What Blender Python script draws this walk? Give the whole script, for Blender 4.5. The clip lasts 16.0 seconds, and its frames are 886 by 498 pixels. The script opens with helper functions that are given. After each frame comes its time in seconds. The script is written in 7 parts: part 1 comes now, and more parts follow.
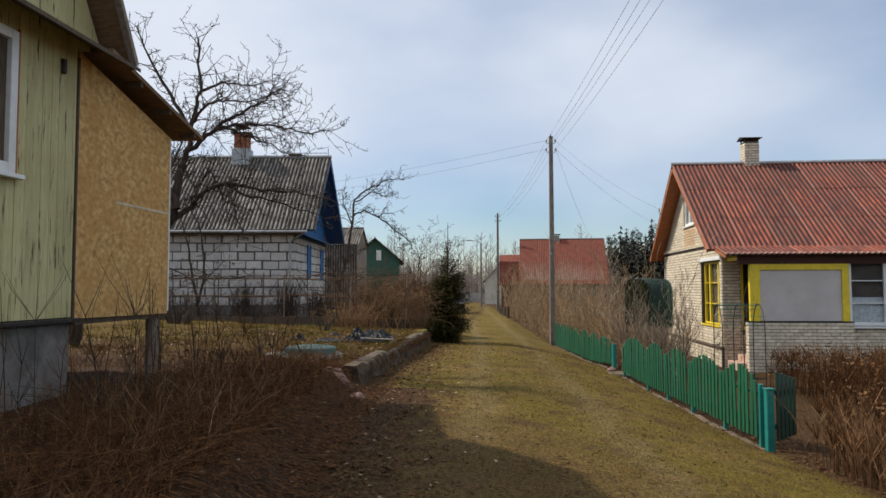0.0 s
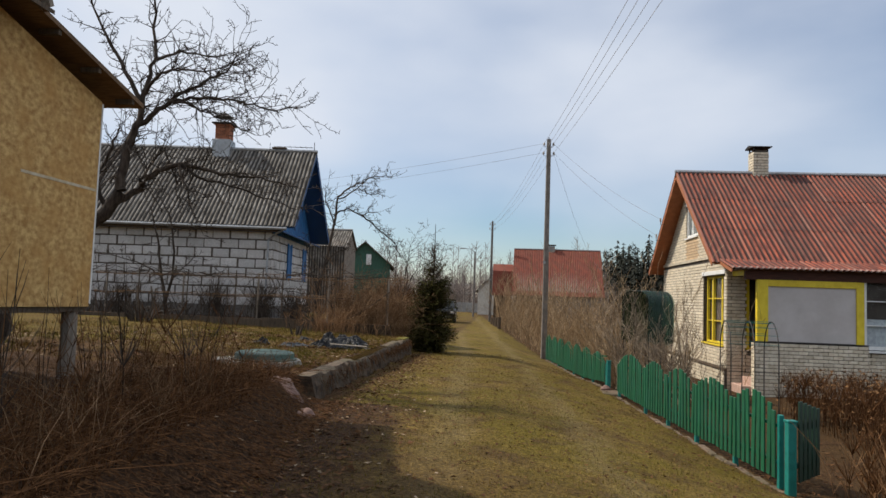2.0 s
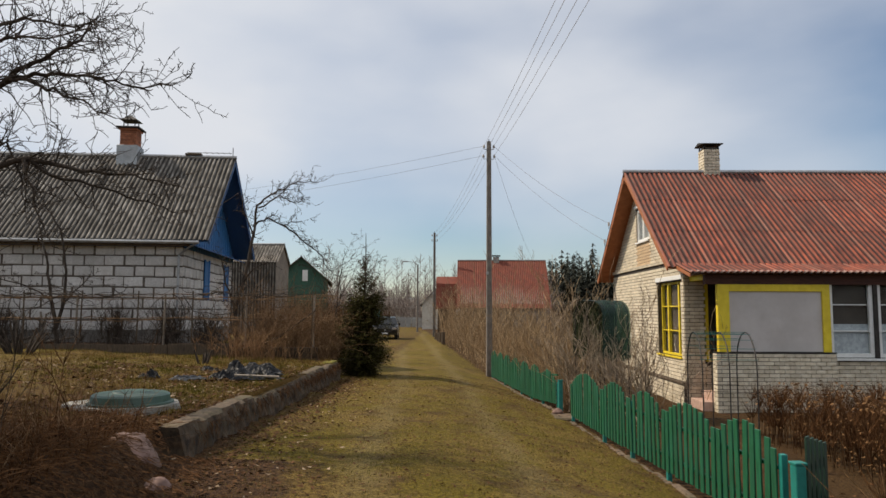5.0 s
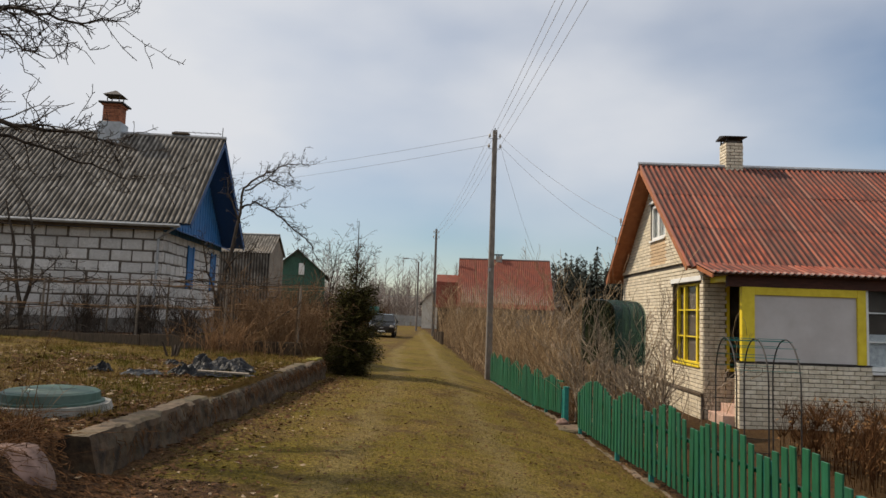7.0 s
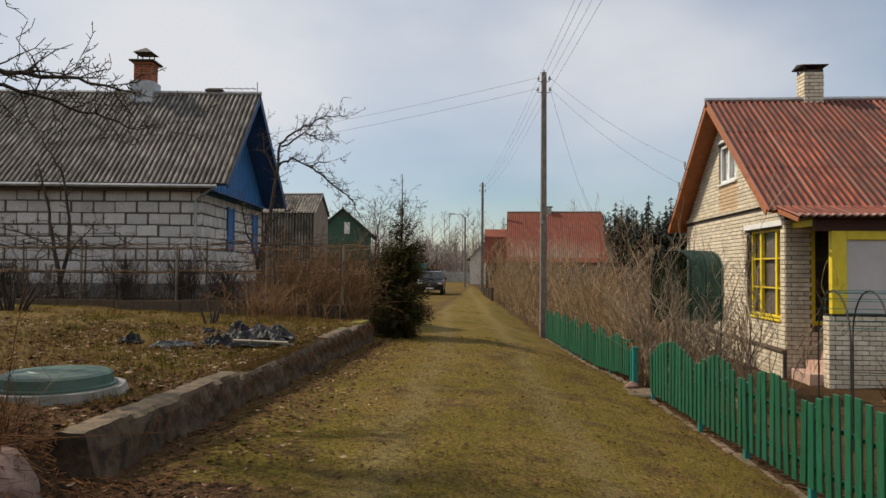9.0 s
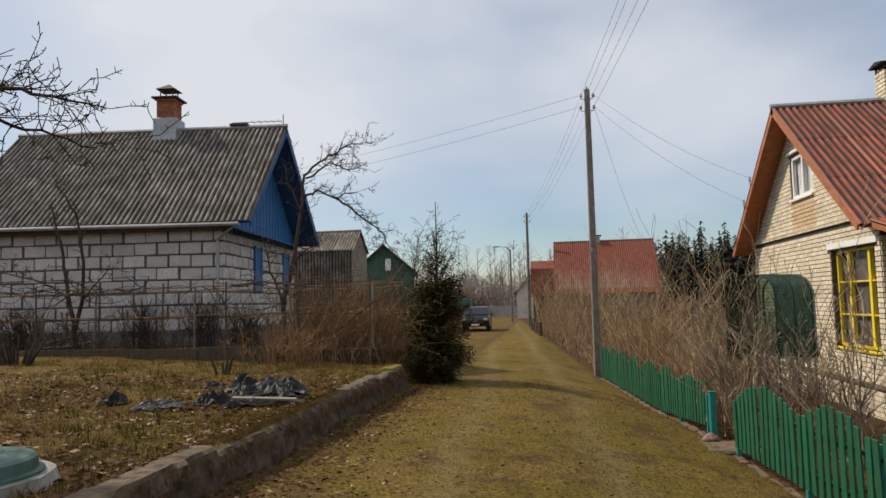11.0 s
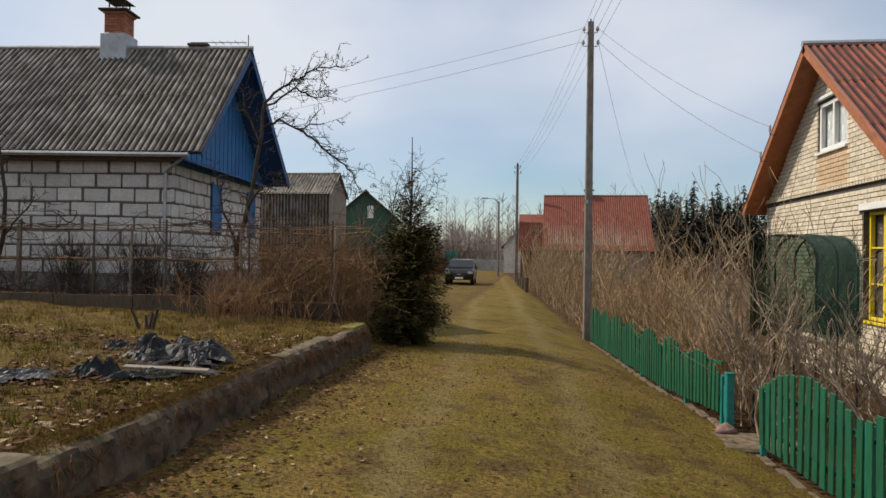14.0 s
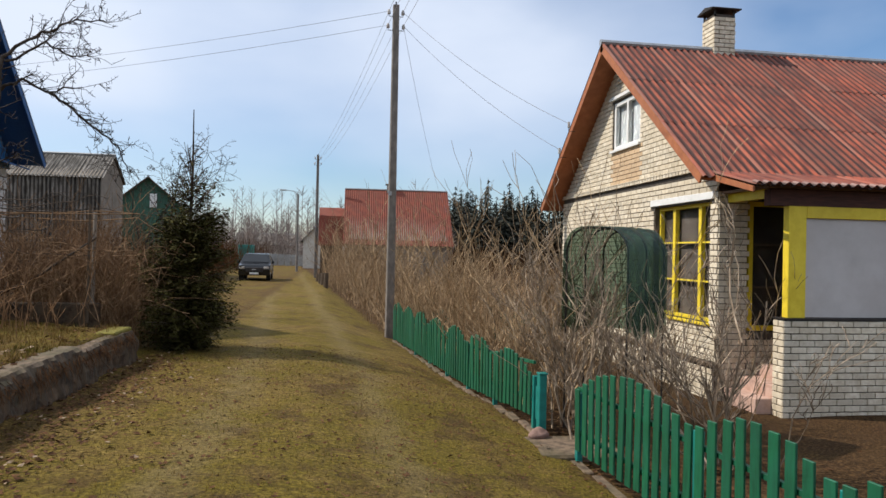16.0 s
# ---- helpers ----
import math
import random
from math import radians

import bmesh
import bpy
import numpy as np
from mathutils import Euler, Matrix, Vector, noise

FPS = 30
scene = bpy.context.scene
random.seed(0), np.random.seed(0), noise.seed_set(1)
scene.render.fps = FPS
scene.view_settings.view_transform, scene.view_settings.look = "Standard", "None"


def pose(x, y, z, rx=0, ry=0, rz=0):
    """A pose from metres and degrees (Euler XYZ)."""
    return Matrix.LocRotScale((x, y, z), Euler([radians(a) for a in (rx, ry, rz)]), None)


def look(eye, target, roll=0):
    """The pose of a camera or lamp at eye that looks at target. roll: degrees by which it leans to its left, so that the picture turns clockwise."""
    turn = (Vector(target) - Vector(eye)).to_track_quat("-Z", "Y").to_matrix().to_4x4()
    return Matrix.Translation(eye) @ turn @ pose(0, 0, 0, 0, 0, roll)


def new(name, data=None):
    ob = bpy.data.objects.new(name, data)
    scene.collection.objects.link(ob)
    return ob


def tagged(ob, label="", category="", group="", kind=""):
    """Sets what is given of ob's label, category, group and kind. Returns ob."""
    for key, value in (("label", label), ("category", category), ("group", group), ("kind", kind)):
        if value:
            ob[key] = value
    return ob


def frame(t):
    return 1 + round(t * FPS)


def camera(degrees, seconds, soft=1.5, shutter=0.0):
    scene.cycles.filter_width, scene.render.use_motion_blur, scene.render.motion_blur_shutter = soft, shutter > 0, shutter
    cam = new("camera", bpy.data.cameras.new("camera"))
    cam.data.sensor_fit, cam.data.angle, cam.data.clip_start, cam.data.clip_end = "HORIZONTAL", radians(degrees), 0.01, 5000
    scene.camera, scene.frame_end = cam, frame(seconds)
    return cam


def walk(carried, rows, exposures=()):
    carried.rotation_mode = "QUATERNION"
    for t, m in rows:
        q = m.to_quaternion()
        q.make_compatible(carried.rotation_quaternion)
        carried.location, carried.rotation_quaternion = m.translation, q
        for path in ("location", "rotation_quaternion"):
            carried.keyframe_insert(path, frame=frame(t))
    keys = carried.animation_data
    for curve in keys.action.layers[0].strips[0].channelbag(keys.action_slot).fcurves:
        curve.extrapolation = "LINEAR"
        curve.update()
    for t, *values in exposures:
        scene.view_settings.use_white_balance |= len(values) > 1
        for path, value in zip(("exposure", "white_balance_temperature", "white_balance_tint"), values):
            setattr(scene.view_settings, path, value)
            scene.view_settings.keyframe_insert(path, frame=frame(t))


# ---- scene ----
cam = camera(64.3, 16.0)
PATH = [
    (0, (0.62, -0.289, 1.603), (0.442, 1.7, 1.713), -0.1),
    (0.5, (0.575, 0.158, 1.614), (0.413, 2.147, 1.751), -0.9),
    (1, (0.66, 0.543, 1.643), (0.511, 2.535, 1.74), -2.5),
    (1.5, (0.795, 0.939, 1.583), (0.474, 2.906, 1.748), -2.0),
    (2, (0.81, 1.342, 1.503), (0.642, 3.33, 1.639), 2.0),
    (2.5, (0.863, 1.713, 1.485), (0.75, 3.707, 1.598), 1.0),
    (3, (0.955, 2.11, 1.503), (0.739, 4.094, 1.638), 0.7),
    (3.5, (1.067, 2.513, 1.499), (0.928, 4.506, 1.591), 2.3),
    (3.7, (1.094, 2.685, 1.49), (1.079, 4.679, 1.645), 3.2),
    (5.8, (1.03, 4.121, 1.594), (0.957, 6.111, 1.775), -1.6),
    (6, (1.03, 4.253, 1.583), (0.918, 6.242, 1.756), -1.5),
    (6.5, (1.071, 4.619, 1.514), (0.835, 6.597, 1.694), -0.5),
    (7, (1.166, 5.263, 1.466), (1.142, 7.255, 1.645), 2.0),
    (7.5, (1.099, 5.496, 1.53), (1.061, 7.489, 1.697), -0.5),
    (8, (1.091, 5.83, 1.55), (0.851, 7.808, 1.724), -1.6),
    (8.5, (1.057, 6.177, 1.503), (0.829, 8.162, 1.58), -1.2),
    (8.7, (1.031, 6.327, 1.502), (0.879, 8.321, 1.553), 0.4),
    (10.8, (1.042, 8.173, 1.488), (0.857, 10.163, 1.574), -0.5),
    (11, (1.077, 8.357, 1.522), (0.795, 10.331, 1.674), -1.4),
    (11.5, (1.165, 8.72, 1.475), (0.785, 10.68, 1.606), -2.5),
    (12, (1.115, 9.068, 1.45), (0.744, 11.031, 1.546), -2.2),
    (12.5, (1.067, 9.466, 1.513), (0.511, 11.386, 1.573), -4.1),
    (13, (1.141, 9.842, 1.56), (0.372, 11.686, 1.652), -2.3),
    (13.5, (1.245, 10.142, 1.44), (0.628, 12.044, 1.469), 0.1),
    (14, (1.051, 10.546, 1.528), (0.799, 12.53, 1.542), 0.8),
    (14.5, (1.038, 10.826, 1.488), (0.822, 12.814, 1.439), -0.4),
    (15, (1.084, 11.22, 1.48), (0.963, 13.216, 1.479), 1.5),
    (15.5, (1.149, 11.603, 1.456), (1.394, 13.588, 1.466), 2.9),
    (16, (1.052, 11.841, 1.472), (1.361, 13.817, 1.483), 1.2),
]
walk(cam, [(t, look(eye, target, roll)) for t, eye, target, roll in PATH],
     [(0, -0.05, 6050, 10), (2.5, -0.1, 6150, 10), (3.5, -0.12, 6300, 10), (6, -0.15, 6500, 10), (8.5, -0.17, 6550, 10), (11.0, -0.16, 6400, 10), (13.0, -0.16, 6350, 10), (13.5, -0.22, 6350, 10), (14.0, -0.1, 6250, 10), (15, 0.05, 5950, 10), (16, 0.08, 5850, 10)])

# ---- light ----
world = bpy.data.worlds.new("sky")
scene.world = world
world.use_nodes = True
SUN_AZ, SUN_EL = -76.0, 46.0        # degrees from +y towards +x, and above the horizon
wn = world.node_tree.nodes
wl = world.node_tree.links
bg = wn["Background"]
sky = wn.new("ShaderNodeTexSky")
sky.sky_type = "NISHITA"
sky.sun_disc = False
sky.sun_elevation = radians(SUN_EL)
sky.sun_rotation = radians(SUN_AZ)
sky.air_density, sky.dust_density, sky.ozone_density = 1.1, 0.25, 3.0
wtc = wn.new("ShaderNodeTexCoord")
wmap = wn.new("ShaderNodeMapping")
wmap.inputs["Scale"].default_value = (1.0, 1.0, 2.2)
wmap.inputs["Location"].default_value = (0.3, 0.1, 0.0)
wnoise = wn.new("ShaderNodeTexNoise")
wnoise.inputs["Scale"].default_value = 1.6
wnoise.inputs["Detail"].default_value = 6
wnoise.inputs["Roughness"].default_value = 0.42
wramp = wn.new("ShaderNodeValToRGB")
wramp.color_ramp.elements[0].position = 0.48
wramp.color_ramp.elements[1].position = 0.84
wmix = wn.new("ShaderNodeMix")
wmix.data_type = "RGBA"
wmix.inputs[7].default_value = (7.3, 7.5, 7.9, 1)
wl.new(wtc.outputs["Generated"], wmap.inputs["Vector"])
wl.new(wmap.outputs[0], wnoise.inputs["Vector"])
wsep = wn.new("ShaderNodeSeparateXYZ")
wl.new(wtc.outputs["Generated"], wsep.inputs[0])
wup = wn.new("ShaderNodeMath")
wup.operation = "MULTIPLY_ADD"
wup.inputs[1].default_value = 0.55
wl.new(wsep.outputs["Z"], wup.inputs[0])
wl.new(wnoise.outputs["Fac"], wup.inputs[2])
wl.new(wup.outputs[0], wramp.inputs["Fac"])
wl.new(wramp.outputs["Color"], wmix.inputs[0])
wl.new(sky.outputs[0], wmix.inputs[6])
wl.new(wmix.outputs[2], bg.inputs["Color"])
bg.inputs["Strength"].default_value = 0.11

sun_data = bpy.data.lights.new("sun", "SUN")
sun_data.energy, sun_data.angle, sun_data.color = 4.6, radians(0.8), (1.0, 0.87, 0.69)
sun = new("sun", sun_data)
az, el = radians(SUN_AZ), radians(SUN_EL)
to_sun = Vector((math.sin(az) * math.cos(el), math.cos(az) * math.cos(el), math.sin(el)))
sun.matrix_world = look(to_sun * 80, (0, 0, 0))

# ---- materials ----
def nodes_of(name):
    m = bpy.data.materials.new(name)
    m.use_nodes = True
    nt = m.node_tree
    return m, nt.nodes, nt.links, nt.nodes["Principled BSDF"]


def noise_node(nd, lk, vec, scale, detail=4, rough=0.55):
    n = nd.new("ShaderNodeTexNoise")
    n.inputs["Scale"].default_value = scale
    n.inputs["Detail"].default_value = detail
    n.inputs["Roughness"].default_value = rough
    lk.new(vec, n.inputs["Vector"])
    return n.outputs["Fac"]


def ramp(nd, lk, fac, stops):
    r = nd.new("ShaderNodeValToRGB")
    el = r.color_ramp.elements
    while len(el) < len(stops):
        el.new(0.5)
    for e, (p, c) in zip(el, stops):
        e.position = p
        e.color = (*c, 1) if len(c) == 3 else c
    lk.new(fac, r.inputs["Fac"])
    return r.outputs["Color"]


def mix(nd, lk, fac, a, b, mode="MIX"):
    n = nd.new("ShaderNodeMix")
    n.data_type, n.blend_type = "RGBA", mode
    for sock, v in ((n.inputs[0], fac), (n.inputs[6], a), (n.inputs[7], b)):
        if hasattr(v, "is_output"):
            lk.new(v, sock)
        else:
            sock.default_value = v if isinstance(v, (int, float)) else (*v, 1)
    return n.outputs[2]


def bump(nd, lk, bsdf, height, strength=0.4, dist=0.01):
    b = nd.new("ShaderNodeBump")
    b.inputs["Strength"].default_value = strength
    b.inputs["Distance"].default_value = dist
    lk.new(height, b.inputs["Height"])
    lk.new(b.outputs[0], bsdf.inputs["Normal"])


def surface(name, c1, c2, scale=6.0, rough=0.8, stretch=(1, 1, 1), stain=None, stain_scale=1.2, stain_amount=0.5,
            relief=0.4, dist=0.006, metal=0.0, vary=0.0, island=0.0, spread=(0.35, 0.65), streak=None, wave=0.0, spec=None, edge=None):
    """A worn surface: fine grain between two colours, large stains, and a shift from piece to piece."""
    m, nd, lk, bs = nodes_of(name)
    tc = nd.new("ShaderNodeTexCoord")
    mp = nd.new("ShaderNodeMapping")
    mp.inputs["Scale"].default_value = stretch
    P = tc.outputs["Object"]
    if vary:
        where = nd.new("ShaderNodeObjectInfo")
        shift = nd.new("ShaderNodeVectorMath")
        lk.new(P, shift.inputs[0])
        lk.new(where.outputs["Location"], shift.inputs[1])
        P = shift.outputs[0]
    lk.new(P, mp.inputs["Vector"])
    fine = noise_node(nd, lk, mp.outputs[0], scale, 6, 0.62)
    col = ramp(nd, lk, fine, [(spread[0], c1), (spread[1], c2)])
    if stain:
        big = noise_node(nd, lk, P, stain_scale, 5, 0.6)
        mask = ramp(nd, lk, big, [(0.5 - 0.06, (0, 0, 0)), (0.5 + 0.16, (stain_amount,) * 3)])
        col = mix(nd, lk, mask, col, stain)
    if streak:
        sm = nd.new("ShaderNodeMapping")
        sm.inputs["Scale"].default_value = (11, 11, 0.8)
        lk.new(P, sm.inputs["Vector"])
        lines = noise_node(nd, lk, sm.outputs[0], 1.6, 5, 0.7)
        col = mix(nd, lk, ramp(nd, lk, lines, [(0.585, (0, 0, 0)), (0.63, (0.95,) * 3)]), col, streak)
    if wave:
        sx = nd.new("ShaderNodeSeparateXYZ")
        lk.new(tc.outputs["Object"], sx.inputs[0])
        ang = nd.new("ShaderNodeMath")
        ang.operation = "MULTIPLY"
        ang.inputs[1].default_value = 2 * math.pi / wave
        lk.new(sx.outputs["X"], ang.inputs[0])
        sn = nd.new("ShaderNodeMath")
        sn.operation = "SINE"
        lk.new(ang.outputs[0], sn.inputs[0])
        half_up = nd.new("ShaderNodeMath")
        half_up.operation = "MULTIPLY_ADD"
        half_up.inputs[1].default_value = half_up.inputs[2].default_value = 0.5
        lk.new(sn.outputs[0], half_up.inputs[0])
        # shading of the waves put into the colour: troughs dark, crests full
        trough_shade = ramp(nd, lk, half_up.outputs[0], [(0.28, (0.09, 0.08, 0.07)), (0.66, (1, 1, 1))])
        col = mix(nd, lk, 0.9, col, trough_shade, "MULTIPLY")
    if edge:
        # bleached stripe along the lap of each sheet
        sp = nd.new("ShaderNodeSeparateXYZ")
        lk.new(tc.outputs["Object"], sp.inputs[0])
        near = nd.new("ShaderNodeMath")
        near.operation = "MULTIPLY_ADD"
        near.inputs[1].default_value = 0.45
        lk.new(fine, near.inputs[0])
        lk.new(sp.outputs["X"], near.inputs[2])
        col = mix(nd, lk, ramp(nd, lk, near.outputs[0], [(0.20, (0.45,) * 3), (0.33, (0, 0, 0))]), col, edge)
    if vary or island:
        if vary:
            info = nd.new("ShaderNodeObjectInfo")
            rnd = info.outputs["Random"]
        else:
            info = nd.new("ShaderNodeNewGeometry")
            rnd = info.outputs["Random Per Island"]
        amount = vary or island
        shade = ramp(nd, lk, rnd, [(0, (1 - amount,) * 3), (1, (1 + amount * 0.4,) * 3)])
        col = mix(nd, lk, 1.0, col, shade, "MULTIPLY")
    lk.new(col, bs.inputs["Base Color"])
    bs.inputs["Roughness"].default_value = rough
    bs.inputs["Metallic"].default_value = metal
    if spec is not None:
        bs.inputs["Specular IOR Level"].default_value = spec
    bump(nd, lk, bs, fine, relief, dist)
    return m


def see_through(m, amount):
    """Let part of the light pass a thin film."""
    nd, lk = m.node_tree.nodes, m.node_tree.links
    out = nd["Material Output"]
    shader = out.inputs["Surface"].links[0].from_socket
    clear, both = nd.new("ShaderNodeBsdfTransparent"), nd.new("ShaderNodeMixShader")
    clear.inputs["Color"].default_value = (0.34, 0.47, 0.40, 1)
    both.inputs[0].default_value = amount
    lk.new(shader, both.inputs[1])
    lk.new(clear.outputs[0], both.inputs[2])
    lk.new(both.outputs[0], out.inputs["Surface"])


def stick_mat(name, c1, c2, rough=0.85):
    """Bark or stalks: every stick has its own tone."""
    return surface(name, c1, c2, 14, rough, (1, 1, 0.25), relief=0.5, island=0.35, spec=0.12)


M_concrete = surface("concrete", (0.22, 0.21, 0.19), (0.36, 0.34, 0.31), 9, 0.9, stain=(0.12, 0.12, 0.09), stain_amount=0.7, relief=0.6, dist=0.012)
# old concrete coloured darker than the wall top, to hold the sides' shade
M_wallstone = surface("shade-darkened old wall concrete", (0.014, 0.0075, 0.003), (0.095, 0.056, 0.028), 7, 0.95, stain=(0.085, 0.07, 0.045), stain_scale=4.5, stain_amount=0.5, relief=1.0, dist=0.03)
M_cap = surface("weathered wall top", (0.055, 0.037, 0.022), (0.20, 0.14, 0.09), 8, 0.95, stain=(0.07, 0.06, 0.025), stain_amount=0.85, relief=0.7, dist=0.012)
M_moss = surface("moss", (0.12, 0.11, 0.015), (0.24, 0.2, 0.03), 30, 0.95, relief=1.0, dist=0.02)
M_rubble = surface("rubble plinth", (0.09, 0.08, 0.07), (0.22, 0.20, 0.18), 3.5, 0.95, stain=(0.10, 0.095, 0.085), relief=0.8, dist=0.03)
M_boards = surface("peeling green-yellow paint", (0.46, 0.41, 0.19), (0.57, 0.52, 0.27), 5, 0.75, (6, 6, 0.5), streak=(0.06, 0.042, 0.02), stain=(0.36, 0.31, 0.13), stain_scale=1.5, stain_amount=0.5, vary=0.12)
M_osb = surface("strand board", (0.36, 0.19, 0.05), (0.66, 0.43, 0.16), 11, 0.8, (1, 1, 1.3), stain=(0.46, 0.24, 0.06), stain_scale=2.6, stain_amount=0.7, relief=0.3, spread=(0.36, 0.64))
M_smear = surface("pale seam filler", (0.46, 0.36, 0.22), (0.62, 0.54, 0.40), 9, 0.85)
M_darkwood = surface("dark weathered wood", (0.05, 0.035, 0.022), (0.13, 0.09, 0.055), 9, 0.85, (5, 5, 0.6), stain=(0.03, 0.022, 0.015))
M_eavebeam = surface("dark red-brown beam", (0.05, 0.016, 0.01), (0.10, 0.034, 0.02), 6, 0.8, (0.6, 5, 5), stain=(0.03, 0.015, 0.01))
M_soffit = surface("soffit boards", (0.13, 0.075, 0.038), (0.23, 0.14, 0.075), 6, 0.85, (1, 5, 5), stain=(0.07, 0.04, 0.02))
M_greypost = surface("grey log", (0.17, 0.14, 0.11), (0.3, 0.25, 0.2), 10, 0.9, (4, 4, 0.5), stain=(0.08, 0.07, 0.05))
M_white = surface("white paint", (0.70, 0.70, 0.68), (0.80, 0.80, 0.78), 8, 0.5, stain=(0.5, 0.48, 0.43), stain_amount=0.35, relief=0.15)
M_block = surface("aerated concrete block", (0.48, 0.455, 0.43), (0.66, 0.63, 0.60), 20, 0.92, stain=(0.40, 0.37, 0.33), stain_scale=2.5, stain_amount=0.5, vary=0.16, relief=0.5, dist=0.008)
M_blockjoint = surface("brown-grey mortar", (0.075, 0.06, 0.047), (0.18, 0.148, 0.12), 14, 0.95, stain=(0.05, 0.04, 0.032), relief=0.6)
M_belt = surface("weathered belt course", (0.15, 0.12, 0.09), (0.26, 0.21, 0.16), 12, 0.9, relief=0.4)
M_mortar = surface("dark mortar", (0.06, 0.052, 0.045), (0.12, 0.105, 0.09), 20, 0.95, relief=0.6)
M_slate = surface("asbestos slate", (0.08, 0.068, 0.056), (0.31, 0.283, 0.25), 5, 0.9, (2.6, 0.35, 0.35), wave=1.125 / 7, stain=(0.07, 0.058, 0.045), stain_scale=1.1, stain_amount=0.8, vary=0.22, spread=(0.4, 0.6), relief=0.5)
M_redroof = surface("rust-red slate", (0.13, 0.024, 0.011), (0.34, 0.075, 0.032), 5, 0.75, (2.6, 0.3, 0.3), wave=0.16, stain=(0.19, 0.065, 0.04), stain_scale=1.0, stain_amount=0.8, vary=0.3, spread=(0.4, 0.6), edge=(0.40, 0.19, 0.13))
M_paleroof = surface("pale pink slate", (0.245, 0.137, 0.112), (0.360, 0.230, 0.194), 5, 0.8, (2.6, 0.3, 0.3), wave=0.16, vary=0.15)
M_redroof_far = surface("red roofing", (0.13, 0.026, 0.012), (0.22, 0.048, 0.022), 2, 0.8, stain=(0.15, 0.044, 0.026), stain_amount=0.6)
M_brick = surface("sand-lime brick", (0.57, 0.485, 0.35), (0.77, 0.69, 0.55), 9, 0.85, stain=(0.50, 0.41, 0.27), stain_scale=3.0, stain_amount=0.4, vary=0.17, relief=0.35)
M_brick_rest = surface("sand-lime brick rest", (0.57, 0.485, 0.35), (0.77, 0.69, 0.55), 9, 0.85, stain=(0.50, 0.41, 0.27), stain_scale=3.0, stain_amount=0.4, island=0.17, relief=0.35)
M_brick_tan = surface("tan brick", (0.52, 0.36, 0.21), (0.62, 0.46, 0.29), 9, 0.85, island=0.15, relief=0.35)
M_joint = surface("grey joints", (0.045, 0.037, 0.03), (0.10, 0.085, 0.07), 18, 0.95)
M_redbrick = surface("red brick", (0.26, 0.09, 0.045), (0.42, 0.16, 0.08), 10, 0.9, stain=(0.14, 0.07, 0.05), vary=0.3)
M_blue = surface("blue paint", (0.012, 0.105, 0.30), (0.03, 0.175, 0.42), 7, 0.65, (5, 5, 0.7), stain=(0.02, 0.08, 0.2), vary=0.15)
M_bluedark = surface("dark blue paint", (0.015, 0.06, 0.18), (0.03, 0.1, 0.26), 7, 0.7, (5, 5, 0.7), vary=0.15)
M_yellow = surface("yellow paint", (0.68, 0.50, 0.012), (0.80, 0.62, 0.03), 6, 0.55, stain=(0.55, 0.4, 0.02), stain_amount=0.4, relief=0.2)
M_panel = surface("grey roller panel", (0.50, 0.455, 0.43), (0.55, 0.51, 0.485), 2, 0.6, stain=(0.36, 0.33, 0.30), stain_amount=0.4, relief=0.1)
M_rust = surface("orange fascia", (0.27, 0.085, 0.028), (0.40, 0.14, 0.05), 5, 0.7, (1, 1, 1), stain=(0.27, 0.1, 0.04))
M_green = surface("green fence paint", (0.002, 0.066, 0.026), (0.006, 0.115, 0.048), 8, 0.6, (4, 4, 0.6), stain=(0.01, 0.10, 0.06), stain_scale=3, vary=0.22, relief=0.2)
# gate green set darker still, with the hedge's shade in the colour
M_gate = surface("old dark green paint in shade", (0.004, 0.026, 0.014), (0.012, 0.05, 0.028), 8, 0.65, (4, 4, 0.6), stain=(0.02, 0.025, 0.015), stain_scale=3, relief=0.3)
M_teal = surface("teal paint", (0.006, 0.15, 0.13), (0.014, 0.21, 0.18), 8, 0.5, stain=(0.02, 0.13, 0.11), relief=0.2)
M_metal = surface("galvanised sheet", (0.30, 0.31, 0.32), (0.44, 0.45, 0.46), 6, 0.45, stain=(0.24, 0.22, 0.2), metal=0.7, relief=0.15)
M_dark = surface("dark iron", (0.02, 0.018, 0.016), (0.06, 0.05, 0.045), 14, 0.6, metal=0.5)
M_pole = surface("pole concrete", (0.13, 0.115, 0.10), (0.24, 0.21, 0.185), 8, 0.9, (1, 1, 0.4), stain=(0.08, 0.07, 0.06), relief=0.4)
M_wire = surface("wire", (0.28, 0.28, 0.30), (0.40, 0.40, 0.42), 10, 0.6)
M_porcelain = surface("insulator", (0.25, 0.2, 0.17), (0.6, 0.57, 0.52), 6, 0.25)
M_plastic = surface("black film", (0.004, 0.004, 0.005), (0.012, 0.012, 0.014), 9, 0.42, relief=0.8, dist=0.03, spec=0.2)
M_greyfilm = surface("grey film", (0.015, 0.016, 0.018), (0.07, 0.074, 0.082), 7, 0.4, relief=0.4, dist=0.02, spec=0.14)
M_wellgreen = surface("green hatch", (0.025, 0.07, 0.055), (0.05, 0.115, 0.09), 10, 0.5, stain=(0.09, 0.10, 0.08), relief=0.2)
M_stone = surface("field stone", (0.12, 0.07, 0.055), (0.29, 0.18, 0.145), 5, 0.85, stain=(0.16, 0.12, 0.09), relief=0.7, dist=0.03)
M_step = surface("pink concrete", (0.42, 0.27, 0.21), (0.55, 0.38, 0.31), 9, 0.9, relief=0.3)
M_bark = stick_mat("grey bark", (0.03, 0.023, 0.018), (0.095, 0.075, 0.06))
